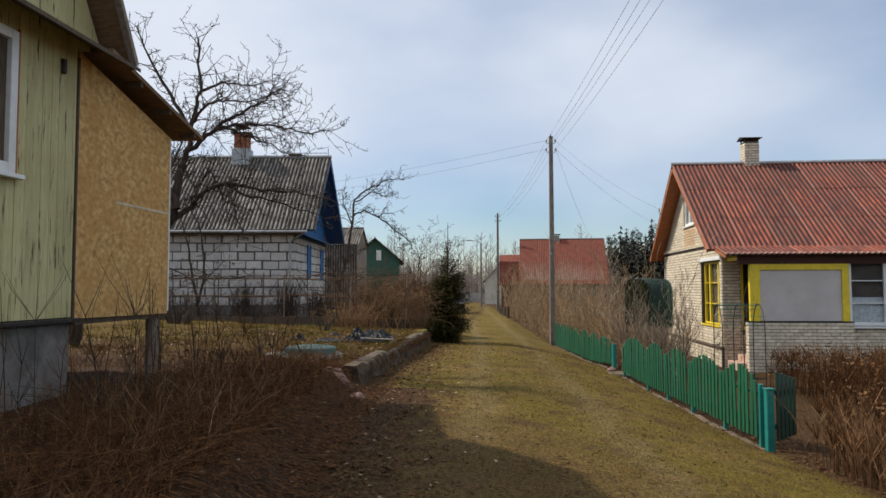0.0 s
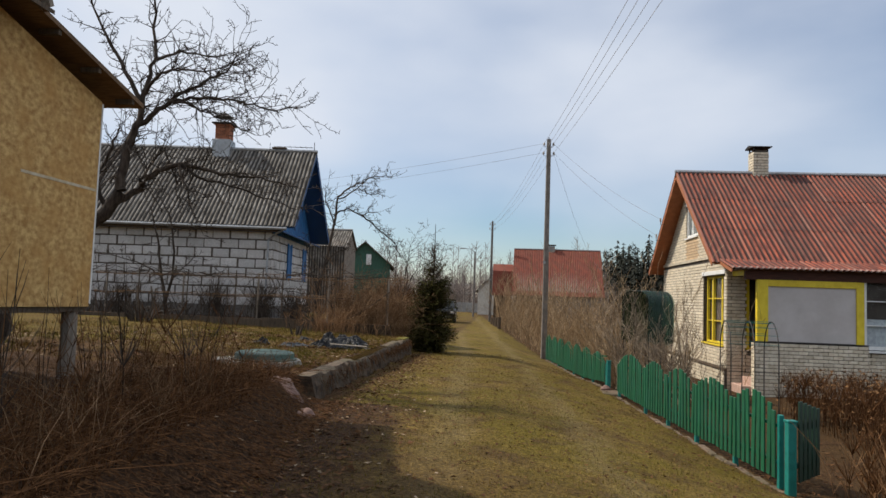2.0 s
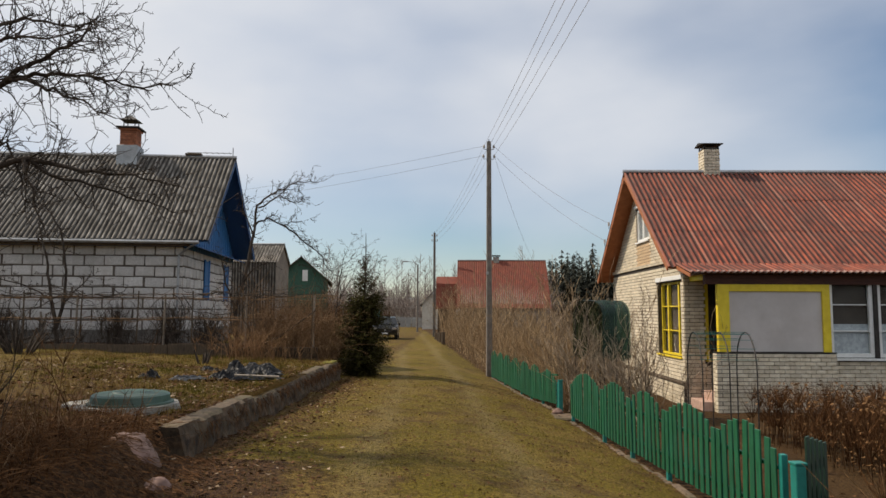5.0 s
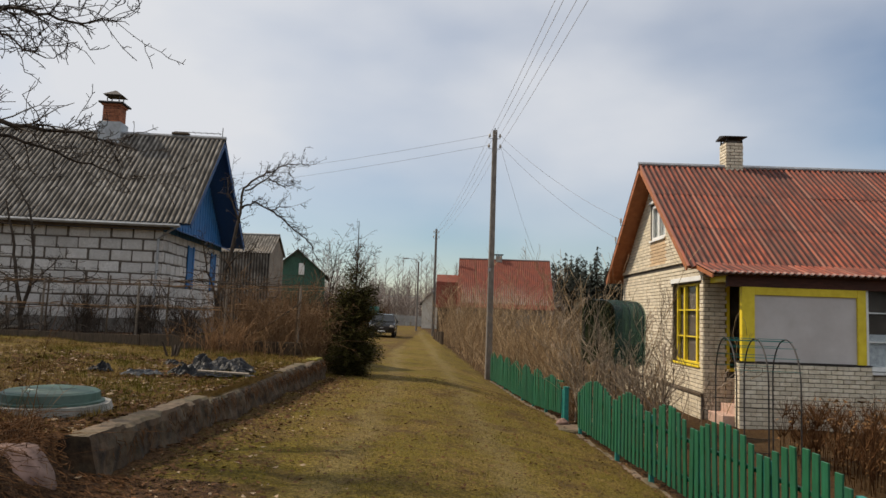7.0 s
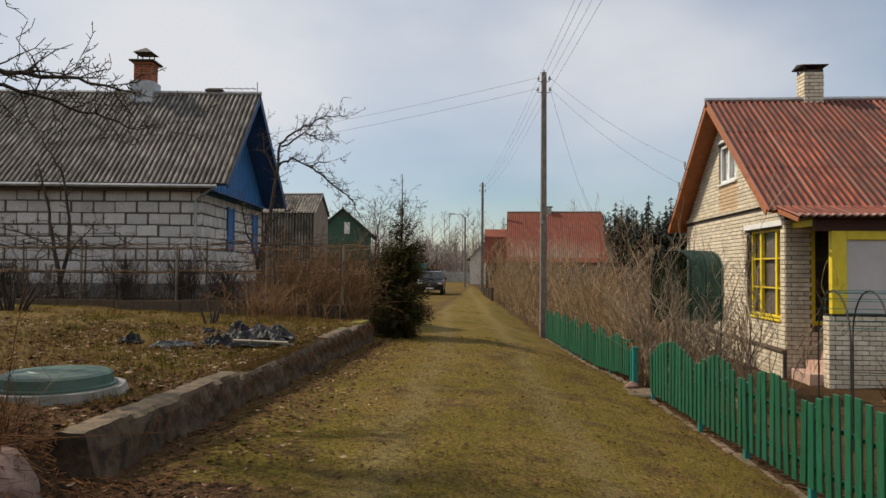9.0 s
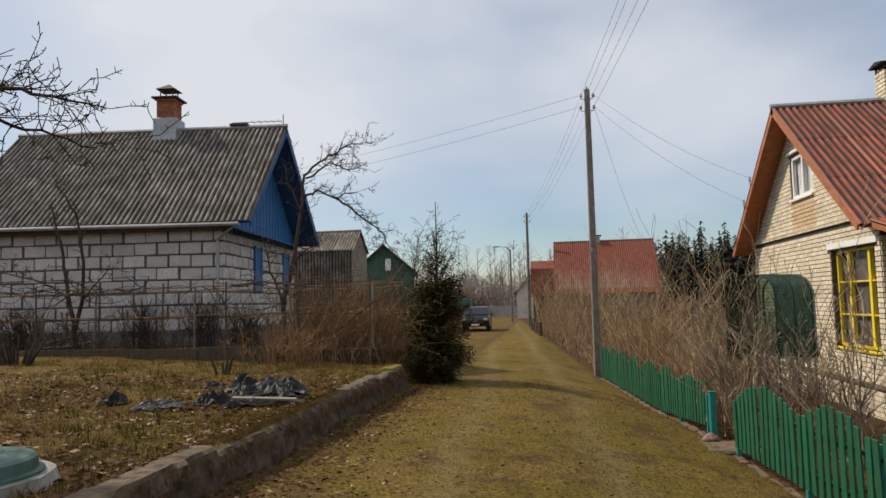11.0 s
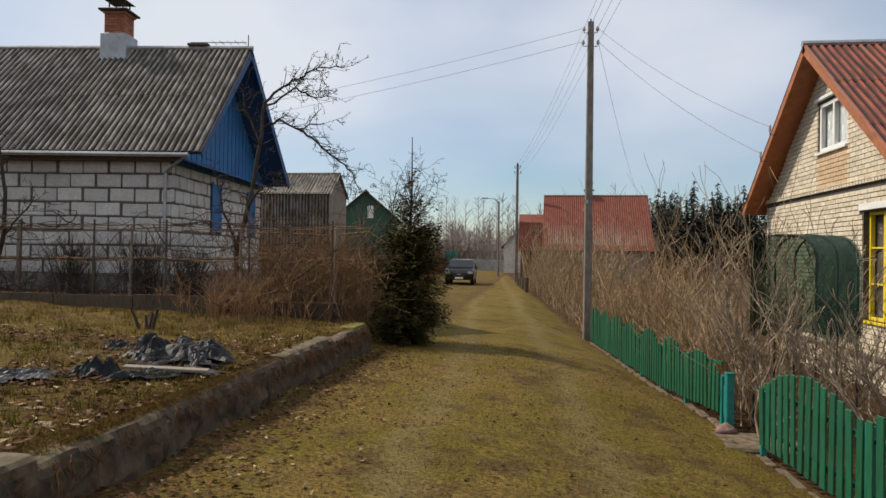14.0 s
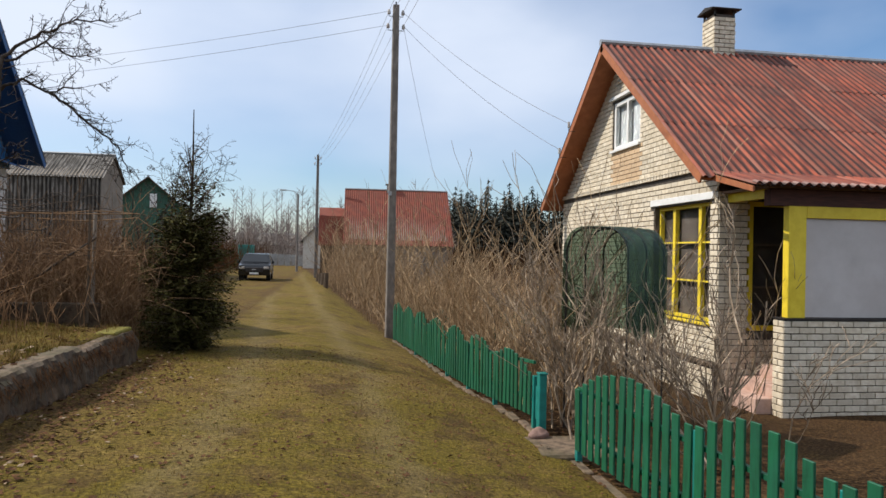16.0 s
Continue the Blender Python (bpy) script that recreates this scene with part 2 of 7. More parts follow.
M_twig = stick_mat("twigs", (0.075, 0.055, 0.045), (0.18, 0.135, 0.11))
M_cane = stick_mat("dry canes", (0.21, 0.135, 0.072), (0.56, 0.405, 0.24))
M_vine = stick_mat("vine shoots", (0.10, 0.055, 0.028), (0.32, 0.20, 0.11))
M_lilac = stick_mat("lilac bark", (0.17, 0.125, 0.085), (0.46, 0.36, 0.26))
M_brush = stick_mat("dead brush", (0.03, 0.012, 0.0045), (0.19, 0.09, 0.036))
M_straw = stick_mat("dry grass", (0.12, 0.072, 0.018), (0.25, 0.16, 0.045))
M_grassgreen = stick_mat("young grass", (0.06, 0.055, 0.006), (0.14, 0.115, 0.013))
M_leaf = stick_mat("dead leaves", (0.04, 0.018, 0.008), (0.15, 0.075, 0.032))
M_paleleaf = stick_mat("bleached leaves", (0.20, 0.135, 0.08), (0.42, 0.32, 0.22))
M_hedgeleaf = stick_mat("withered leaves", (0.085, 0.042, 0.018), (0.27, 0.15, 0.065))
M_orange = stick_mat("orange stems", (0.17, 0.09, 0.042), (0.38, 0.225, 0.115))
M_needle = stick_mat("spruce needles", (0.028, 0.028, 0.006), (0.095, 0.082, 0.022))
# pale twig colour carries the haze of distance
M_haze = stick_mat("far twigs in haze", (0.22, 0.175, 0.15), (0.36, 0.30, 0.265))
M_farfir = stick_mat("far conifers", (0.022, 0.024, 0.018), (0.05, 0.052, 0.04))
M_carpaint = surface("black car paint", (0.006, 0.007, 0.009), (0.012, 0.013, 0.016), 3, 0.18, relief=0.0)
M_rubber = surface("rubber", (0.012, 0.012, 0.012), (0.03, 0.03, 0.03), 10, 0.9)
M_cream = surface("cream wall", (0.5, 0.46, 0.38), (0.62, 0.58, 0.5), 5, 0.9, stain=(0.4, 0.35, 0.28))
M_housegreen = surface("green board wall", (0.025, 0.075, 0.05), (0.05, 0.125, 0.085), 5, 0.8, (4, 4, 0.5), stain=(0.03, 0.07, 0.05))
M_net = surface("green film", (0.003, 0.022, 0.012), (0.010, 0.055, 0.03), 8, 0.35, stain=(0.008, 0.04, 0.026), relief=0.5, dist=0.02)
see_through(M_net, 0.5)
M_curtain = surface("net curtain", (0.36, 0.36, 0.38), (0.55, 0.55, 0.56), 12, 0.9)
# dark colour stands in for the shade inside rooms and porch
M_inside = surface("unlit interior", (0.05, 0.035, 0.028), (0.08, 0.06, 0.05), 4, 0.9)


def glass_mat():
    m, nd, lk, bs = nodes_of("window glass")
    bs.inputs["Base Color"].default_value = (0.85, 0.9, 0.9, 1)
    bs.inputs["Roughness"].default_value = 0.03
    bs.inputs["Transmission Weight"].default_value = 1.0
    bs.inputs["IOR"].default_value = 1.1
    bs.inputs["Specular IOR Level"].default_value = 1.0
    return m


M_glass = glass_mat()
M_screen = surface("dark car glass", (0.01, 0.012, 0.014), (0.016, 0.018, 0.02), 2, 0.08, relief=0.0)


# ---- the lie of the land ----
def lerp_table(y, table):
    if y <= table[0][0]:
        return table[0][1]
    for (a, u), (b, v) in zip(table, table[1:]):
        if y <= b:
            k = (y - a) / (b - a)
            return u + (v - u) * k
    return table[-1][1]


def smooth(k):
    k = max(0.0, min(1.0, k))
    return k * k * (3 - 2 * k)


LANE_Z = [(-30, 0.1), (0, 0.0), (12, -0.13), (20, -0.32), (32, -0.50), (55, -0.50), (90, -0.35), (300, 0.5)]
TOE_X = [(-30, -0.2), (3, -0.75), (5, -0.95), (10, -1.45), (12, -1.6), (23, -1.75), (26, -2.2), (32, -2.6), (60, -5.4), (90, -7.5)]
FENCE_Z = [(-30, -0.25), (4, -0.6), (11, -0.88), (17, -0.88), (19.5, -0.84), (21, -0.80), (24, -0.92), (32, -0.98), (60, -0.6), (90, -0.45)]
# foot, joint and crown of the arched fence panels
PANEL_Z = [(10, (-0.72, 0.17, 0.36)), (17, (-0.72, 0.15, 0.32)), (19.4, (-0.69, 0.0, 0.30)), (20.6, (-0.60, -0.04, 0.13)), (23.5, (-0.80, -0.03, 0.15)), (31, (-0.88, -0.03, 0.13))]


def fence_x(y):
    return 5.48 - 0.0876 * y


def ground_z(x, y, rough=True):
    yy = min(max(y, -30), 300)
    lane = lerp_table(yy, LANE_Z)
    toe = lerp_table(yy, TOE_X)
    fx = fence_x(min(yy, 90))
    if x > 0.6:
        edge = lerp_table(yy, FENCE_Z)
        z = lane + (edge - lane) * min(1.0, max(0.0, (x - 0.6) / max(0.5, fx - 0.6))) ** 1.3
        if x > fx:
            low = -0.92 if yy < 40 else -0.92 + 0.4 * smooth((yy - 40) / 40)
            z = edge + (low - edge) * smooth((x - fx) / 2.0)
    elif x > toe:
        z = lane + 0.05 * smooth((0.6 - x) / (0.6 - toe))
    else:
        plot = 0.26 + 0.035 * min(10.0, max(0.0, -2 - x)) - 0.1 * smooth((yy - 14) / 10)
        if yy < 11.2:
            plot = 0.30
            k = smooth((toe - 0.15 - x) / 0.5)
        elif yy < 23.7:
            k = 0.12 * smooth((toe - x) / 0.4) if x > -2.08 - 0.009 * (yy - 11.6) else 1.0
        else:
            far = smooth((yy - 36) / 20)
            plot = plot * (1 - far) + (-0.3) * far
            k = smooth((toe - x) / 1.6)
        z = lane + 0.05 + (plot - lane - 0.05) * k
    if rough:
        near = 1.0 if abs(x) < 25 else 0.0
        z += near * (0.035 * noise.noise((x * 0.6, y * 0.6, 3.1)) + 0.014 * noise.noise((x * 2.3, y * 2.3, 9.0)))
        if x < toe and near:
            z += 0.05 * noise.noise((x * 1.4, y * 1.4, 5.0))
    return z


# ---- building helpers ----
def part(name, bm, material, parent=None, label=""):
    """Links a bmesh as one mesh object, under parent if there is one."""
    me = bpy.data.meshes.new(name)
    bm.to_mesh(me)
    bm.free()
    me.materials.append(material)
    ob = new(name, me)
    if parent is not None:
        ob.parent = parent
    if label:
        ob["label"] = label
    return ob


def piece(name, me, m, parent, label=""):
    """An object on shared mesh data."""
    ob = new(name, me)
    ob.parent = parent
    ob.matrix_basis = m
    if label:
        ob["label"] = label
    return ob


def thing(name, label, category, m=None, group="", kind=""):
    ob = tagged(new(name), label, category, group, kind)
    if m is not None:
        ob.matrix_basis = m
    return ob


def add_box(bm, lo, hi, bevel=0.0, m=None):
    c = [(lo[i] + hi[i]) / 2 for i in range(3)]
    s = [abs(hi[i] - lo[i]) for i in range(3)]
    mat = Matrix.Translation(c) @ Matrix.Diagonal((*s, 1))
    r = bmesh.ops.create_cube(bm, size=1.0, matrix=(m @ mat) if m is not None else mat)
    if bevel:
        es = list({e for v in r["verts"] for e in v.link_edges})
        bmesh.ops.bevel(bm, geom=es, offset=bevel, segments=1, affect="EDGES")


def box(lo, hi, bevel=0.0, m=None):
    bm = bmesh.new()
    add_box(bm, lo, hi, bevel, m)
    return bm


def add_tube(bm, pts, radii, sides=6, cap=True):
    """A tapered tube through points."""
    rings = []
    prev = None
    n = len(pts)
    for i in range(n):
        p = Vector(pts[i])
        d = Vector(pts[min(i + 1, n - 1)]) - Vector(pts[max(i - 1, 0)])
        if d.length < 1e-9:
            d = Vector((0, 0, 1))
        d.normalize()
        if prev is None:
            a = d.orthogonal().normalized()
        else:
            a = prev - d * prev.dot(d)
            a = a.normalized() if a.length > 1e-6 else d.orthogonal().normalized()
        prev = a
        b = d.cross(a)
        rings.append([bm.verts.new(p + (a * math.cos(2 * math.pi * k / sides) + b * math.sin(2 * math.pi * k / sides)) * radii[i]) for k in range(sides)])
    for r0, r1 in zip(rings, rings[1:]):
        for k in range(sides):
            bm.faces.new((r0[k], r0[(k + 1) % sides], r1[(k + 1) % sides], r1[k]))
    if cap and sides > 2:
        bm.faces.new(rings[0][::-1])
        bm.faces.new(rings[-1])


def tube(pts, radii, sides=8):
    bm = bmesh.new()
    add_tube(bm, pts, radii, sides)
    return bm


def add_prism(bm, poly, axis_from, axis_to, m=None):
    """A polygon given in (y, z), drawn out along x."""
    a = [bm.verts.new((axis_from, y, z)) for y, z in poly]
    b = [bm.verts.new((axis_to, y, z)) for y, z in poly]
    n = len(poly)
    bm.faces.new(a)
    bm.faces.new(b[::-1])
    for i in range(n):
        bm.faces.new((a[i], b[i], b[(i + 1) % n], a[(i + 1) % n]))
    if m is not None:
        bmesh.ops.transform(bm, matrix=m, verts=a + b)
    bmesh.ops.recalc_face_normals(bm, faces=bm.faces)


class Soup:
    """Vertices and faces gathered for one mesh of many small pieces."""

    def __init__(self):
        self.v, self.f = [], []

    def stick(self, pts, radii, sides=3):
        base = len(self.v)
        n = len(pts)
        for i in range(n):
            p, q = pts[max(i - 1, 0)], pts[min(i + 1, n - 1)]
            dx, dy, dz = q[0] - p[0], q[1] - p[1], q[2] - p[2]
            ln = math.sqrt(dx * dx + dy * dy + dz * dz) or 1.0
            dx, dy, dz = dx / ln, dy / ln, dz / ln
            if abs(dz) < 0.9:
                ax, ay, az = dy, -dx, 0.0
            else:
                ax, ay, az = 0.0, dz, -dy
            al = math.sqrt(ax * ax + ay * ay + az * az) or 1.0
            ax, ay, az = ax / al, ay / al, az / al
            bx, by, bz = dy * az - dz * ay, dz * ax - dx * az, dx * ay - dy * ax
            for k in range(sides):
                c, s = math.cos(6.28318 * k / sides) * radii[i], math.sin(6.28318 * k / sides) * radii[i]
                self.v.append((pts[i][0] + ax * c + bx * s, pts[i][1] + ay * c + by * s, pts[i][2] + az * c + bz * s))
        for i in range(n - 1):
            for k in range(sides):
                a = base + i * sides + k
                b = base + i * sides + (k + 1) % sides
                self.f.append((a, b, b + sides, a + sides))

    def face(self, *pts):
        base = len(self.v)
        self.v.extend(pts)
        self.f.append(tuple(range(base, base + len(pts))))

    def block(self, lo, hi, m):
        base = len(self.v)
        for x in (lo[0], hi[0]):
            for y in (lo[1], hi[1]):
                for z in (lo[2], hi[2]):
                    self.v.append(tuple(m @ Vector((x, y, z))))
        for f in ((0, 1, 3, 2), (4, 6, 7, 5), (0, 4, 5, 1), (2, 3, 7, 6), (0, 2, 6, 4), (1, 5, 7, 3)):
            self.f.append(tuple(base + i for i in f))

    def link(self, name, material, parent=None, label="", smooth_shade=False):
        me = bpy.data.meshes.new(name)
        me.from_pydata(self.v, [], self.f)
        me.materials.append(material)
        if smooth_shade:
            me.polygons.foreach_set("use_smooth", [True] * len(me.polygons))
        me.update()
        ob = new(name, me)
        if parent is not None:
            ob.parent = parent
        if label:
            ob["label"] = label
        return ob


# ---- ground ----
def ground_material():
    m, nd, lk, bs = nodes_of("village ground")
    tc = nd.new("ShaderNodeTexCoord")
    P = tc.outputs["Object"]
    sep = nd.new("ShaderNodeSeparateXYZ")
    lk.new(P, sep.inputs[0])

    def calc(op, a, b=None, c=None):
        n = nd.new("ShaderNodeMath")
        n.operation = op
        for i, v in enumerate((a, b, c)):
            if v is None:
                continue
            if hasattr(v, "is_output"):
                lk.new(v, n.inputs[i])
            else:
                n.inputs[i].default_value = v
        return n.outputs[0]

    fine = noise_node(nd, lk, P, 26, 8, 0.7)
    mid = noise_node(nd, lk, P, 3.2, 6, 0.65)
    big = noise_node(nd, lk, P, 0.55, 5, 0.6)
    straw = ramp(nd, lk, fine, [(0.34, (0.05, 0.026, 0.007)), (0.5, (0.145, 0.097, 0.024)), (0.68, (0.28, 0.195, 0.052))])
    moss = ramp(nd, lk, fine, [(0.34, (0.04, 0.029, 0.004)), (0.68, (0.205, 0.152, 0.018))])
    soil = ramp(nd, lk, fine, [(0.34, (0.022, 0.011, 0.005)), (0.68, (0.10, 0.054, 0.025))])
    dust = ramp(nd, lk, fine, [(0.34, (0.085, 0.062, 0.022)), (0.68, (0.26, 0.195, 0.08))])
    litter = ramp(nd, lk, fine, [(0.34, (0.013, 0.006, 0.003)), (0.5, (0.05, 0.025, 0.011)), (0.68, (0.135, 0.075, 0.034))])
    # the lane's own line
    along = sep.outputs["Y"]
    centre = calc("MULTIPLY_ADD", along, -0.033, 1.45)
    bend = calc("MULTIPLY", calc("MAXIMUM", calc("SUBTRACT", along, 24.0), 0.0), -0.035)
    off = calc("SUBTRACT", sep.outputs["X"], calc("ADD", centre, bend))
    wob = calc("MULTIPLY_ADD", big, 0.9, -0.45)
    off = calc("ADD", off, wob)
    rut = calc("ABSOLUTE", calc("SUBTRACT", calc("ABSOLUTE", off), 0.92))
    rut_mask = ramp(nd, lk, calc("MULTIPLY_ADD", mid, 0.75, calc("MULTIPLY", rut, 0.9)), [(0.40, (0.62,) * 3), (0.72, (0, 0, 0))])
    mossy = ramp(nd, lk, calc("MULTIPLY_ADD", mid, 0.5, calc("MULTIPLY", big, 0.6)), [(0.46, (0.05,) * 3), (0.6, (0.95,) * 3)])
    col = mix(nd, lk, mossy, straw, moss)
    bare = ramp(nd, lk, noise_node(nd, lk, P, 1.3, 5, 0.7), [(0.5, (0, 0, 0)), (0.64, (0.7,) * 3)])
    col = mix(nd, lk, bare, col, soil)
    col = mix(nd, lk, rut_mask, col, dust)
    # the trodden brown stretch before the raised plot, and litter along the wall's foot
    trod = ramp(nd, lk, calc("MULTIPLY_ADD", mid, 0.5, calc("MULTIPLY_ADD", along, -0.1, calc("MULTIPLY_ADD", sep.outputs["X"], -0.12, 1.2))), [(0.35, (0, 0, 0)), (0.75, (0.75,) * 3)])
    col = mix(nd, lk, trod, col, ramp(nd, lk, fine, [(0.34, (0.03, 0.016, 0.006)), (0.68, (0.16, 0.095, 0.036))]))
    foot = ramp(nd, lk, calc("MULTIPLY_ADD", mid, 0.7, calc("MULTIPLY", calc("ADD", sep.outputs["X"], 1.75), -0.62)), [(0.12, (0, 0, 0)), (0.34, (0.95,) * 3)])
    col = mix(nd, lk, foot, col, litter)
    # leaf litter and bare earth on the bank and in the plots
    left = calc("MULTIPLY_ADD", mid, 1.4, calc("SUBTRACT", -1.55, sep.outputs["X"]))
    left_mask = ramp(nd, lk, calc("MULTIPLY", left, 0.5), [(0.25, (0, 0, 0)), (0.6, (1, 1, 1))])
    oldstraw = ramp(nd, lk, fine, [(0.34, (0.024, 0.014, 0.003)), (0.5, (0.11, 0.07, 0.016)), (0.68, (0.23, 0.15, 0.036))])
    plot = mix(nd, lk, ramp(nd, lk, mid, [(0.36, (0, 0, 0)), (0.5, (1, 1, 1))]), litter, oldstraw)
    plot = mix(nd, lk, ramp(nd, lk, big, [(0.48, (0, 0, 0)), (0.62, (0.85,) * 3)]), plot, moss)
    # raked leaves lie round the well, before the grass begins
    raked = ramp(nd, lk, calc("MULTIPLY_ADD", mid, 0.9, calc("MULTIPLY_ADD", along, -0.16, 2.25)), [(0.3, (0, 0, 0)), (0.6, (0.8,) * 3)])
    plot = mix(nd, lk, raked, plot, ramp(nd, lk, fine, [(0.34, (0.018, 0.008, 0.004)), (0.68, (0.135, 0.066, 0.03))]))
    col = mix(nd, lk, left_mask, col, plot)
    far_right = calc("ADD", calc("MULTIPLY", along, 0.0876), sep.outputs["X"])
    right_mask = ramp(nd, lk, calc("MULTIPLY_ADD", mid, 0.3, calc("MULTIPLY", calc("SUBTRACT", far_right, 5.2), 0.8)), [(0.2, (0, 0, 0)), (0.5, (0.9,) * 3)])
    col = mix(nd, lk, right_mask, col, litter)
    near_bank = calc("MULTIPLY", calc("LESS_THAN", sep.outputs["Y"], 11.6), calc("LESS_THAN", sep.outputs["X"], 0.2))
    bank = calc("MULTIPLY", near_bank, ramp(nd, lk, calc("MULTIPLY_ADD", mid, 0.9, calc("MULTIPLY", sep.outputs["X"], -0.35)), [(0.45, (0, 0, 0)), (0.75, (1, 1, 1))]))
    col = mix(nd, lk, bank, col, litter)
    lk.new(col, bs.inputs["Base Color"])
    bs.inputs["Roughness"].default_value = 0.95
    bs.inputs["Specular IOR Level"].default_value = 0.15
    bump(nd, lk, bs, calc("MULTIPLY_ADD", mid, 0.6, fine), 0.9, 0.035)
    return m


def spaced(dense_lo, dense_hi, step, lo, hi):
    out = []
    v, s = dense_lo, step
    while v > lo:
        s *= 1.3
        v -= s
        out.append(max(v, lo))
    out.reverse()
    v = dense_lo
    while v < dense_hi:
        out.append(v)
        v += step
    s = step
    while v < hi:
        out.append(v)
        s *= 1.3
        v += s
    out.append(hi)
    return out


def build_ground():
    xs = spaced(-7, 6.5, 0.13, -900, 900)
    ys = spaced(1, 34, 0.16, -300, 1800)
    v = [(x, y, ground_z(x, y)) for y in ys for x in xs]
    w = len(xs)
    f = [(j * w + i, j * w + i + 1, (j + 1) * w + i + 1, (j + 1) * w + i) for j in range(len(ys) - 1) for i in range(w - 1)]
    me = bpy.data.meshes.new("ground")
    me.from_pydata(v, [], f)
    me.polygons.foreach_set("use_smooth", [True] * len(me.polygons))
    me.materials.append(ground_material())
    ob = new("ground", me)
    tagged(ob, "grassy lane with two worn wheel tracks between leaf-strewn garden plots", "ground", kind="structure")


build_ground()

# ---- retaining wall along the raised plot ----
def build_retaining_wall():
    wall = thing("retaining_wall", "low crumbling concrete retaining wall holding the raised grass plot", "wall", kind="structure")
    rnd = random.Random(4)
    y = 11.4
    while y < 23.6:
        sound = y < 14.0
        ln = 1.53 if sound else min(rnd.uniform(1.3, 2.2), 23.65 - y)
        if 23.65 - (y + ln) < 0.5:
            ln = 23.65 - y
        top = 0.30 - 0.009 * (y - 11.6) + (0.0 if sound else rnd.uniform(-0.06, 0.01))
        bm = bmesh.new()
        n = max(6, int(ln / 0.07))
        rows = []
        for i in range(n + 1):
            yy = y + ln * i / n
            xw = -1.91 - 0.014 * (yy - 11.6) + (0.0 if sound else 0.05 * noise.noise((yy * 0.8, 1.0, 0.0)))
            row = []
            crumble = 0.05 * max(0.0, noise.noise((yy * 1.7, 4.0, 1.0))) + 0.02
            if sound:
                crumble *= 0.3
            prof = [(0.15, -0.75), (0.13, -0.4), (0.12, -0.22), (0.11, -0.1), (0.09, 0.0), (0.08, top - 0.16), (0.07, top - 0.09), (0.05, top - 0.03 - crumble * 0.5),
                    (0.02, top - crumble * 0.4), (-0.03, top), (-0.09, top), (-0.15, top), (-0.2, top), (-0.24, top - 0.05), (-0.26, -0.3)]
            for a, z in prof:
                d = 0.055 * noise.noise((yy * 4.5, z * 6.0, 2.0)) + 0.03 * noise.noise((yy * 13.0, z * 15.0, 7.0))
                e = 0.012 * noise.noise((yy * 9.0, a * 14.0, 3.0))
                side = z < top - 0.02
                row.append(bm.verts.new((xw + a + (d if side and a > 0 else d * 0.3), yy, z + (e if not side else 0))))
            rows.append(row)
        for r0, r1 in zip(rows, rows[1:]):
            for k in range(len(r0) - 1):
                bm.faces.new((r0[k], r1[k], r1[k + 1], r0[k + 1]))
        bm.faces.new(rows[0])
        bm.faces.new(rows[-1][::-1])
        bmesh.ops.recalc_face_normals(bm, faces=bm.faces)
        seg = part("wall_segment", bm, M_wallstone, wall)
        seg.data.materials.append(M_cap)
        # upward faces get the lighter top; sides keep the shade-dark colour
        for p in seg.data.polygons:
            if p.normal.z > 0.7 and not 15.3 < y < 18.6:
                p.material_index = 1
        y += ln
    bm = box((-2.36, 22.75, 0.13), (-2.06, 23.62, 0.205), 0.02)
    part("moss_cap", bm, M_moss, wall, "yellow-green moss on the wall's end")


build_retaining_wall()


# ---- corrugated sheets ----
def corrugated_mesh(name, width, length, pitch, depth, material, seg=6, thick=0.007):
    """A sheet with waves across x, running down along -y from the origin, its top face up."""
    n = int(round(width / pitch)) * seg
    me = bpy.data.meshes.new(name)
    v, f = [], []
    for side in (0, 1):
        for yy in (0.0, -length):
            for i in range(n + 1):
                x = width * i / n
                v.append((x, yy, depth / 2 * math.sin(2 * math.pi * x / pitch) - side * thick))
    w = n + 1
    v += v[w:2 * w] + v[3 * w:4 * w]
    for i in range(n):
        f.append((i, w + i, w + i + 1, i + 1))
        f.append((2 * w + i, 2 * w + i + 1, 3 * w + i + 1, 3 * w + i))
        f.append((4 * w + i, 5 * w + i, 5 * w + i + 1, 4 * w + i + 1))
    me.from_pydata(v, [], f)
    me.polygons.foreach_set("use_smooth", [i % 3 != 2 for i in range(len(f))])
    me.materials.append(material)
    me.update()
    return me


def lay_sheets(parent, start, along, down, width, slope, cols, rows, me, sheet_w, sheet_l, seed=0, lift=0.007):
    """Rows of sheets on a slope: start is its upper corner, along runs beside the ridge, down goes to the eave."""
    rnd = random.Random(seed)
    ax, dn = Vector(along).normalized(), Vector(down).normalized()
    nrm = ax.cross(-dn).normalized()
    for r in range(rows):
        for c in range(cols):
            o = Vector(start) + ax * (c * sheet_w) + dn * (r * sheet_l * 0.97)
            o += nrm * (lift * (rows - r) + rnd.uniform(-0.004, 0.004))
            tilt = Matrix.Rotation(radians(rnd.uniform(-0.25, 0.25)), 4, "Z")
            m = Matrix((ax, -dn, nrm)).transposed().to_4x4()
            m.translation = o
            piece("roof_sheet", me, m @ tilt, parent)


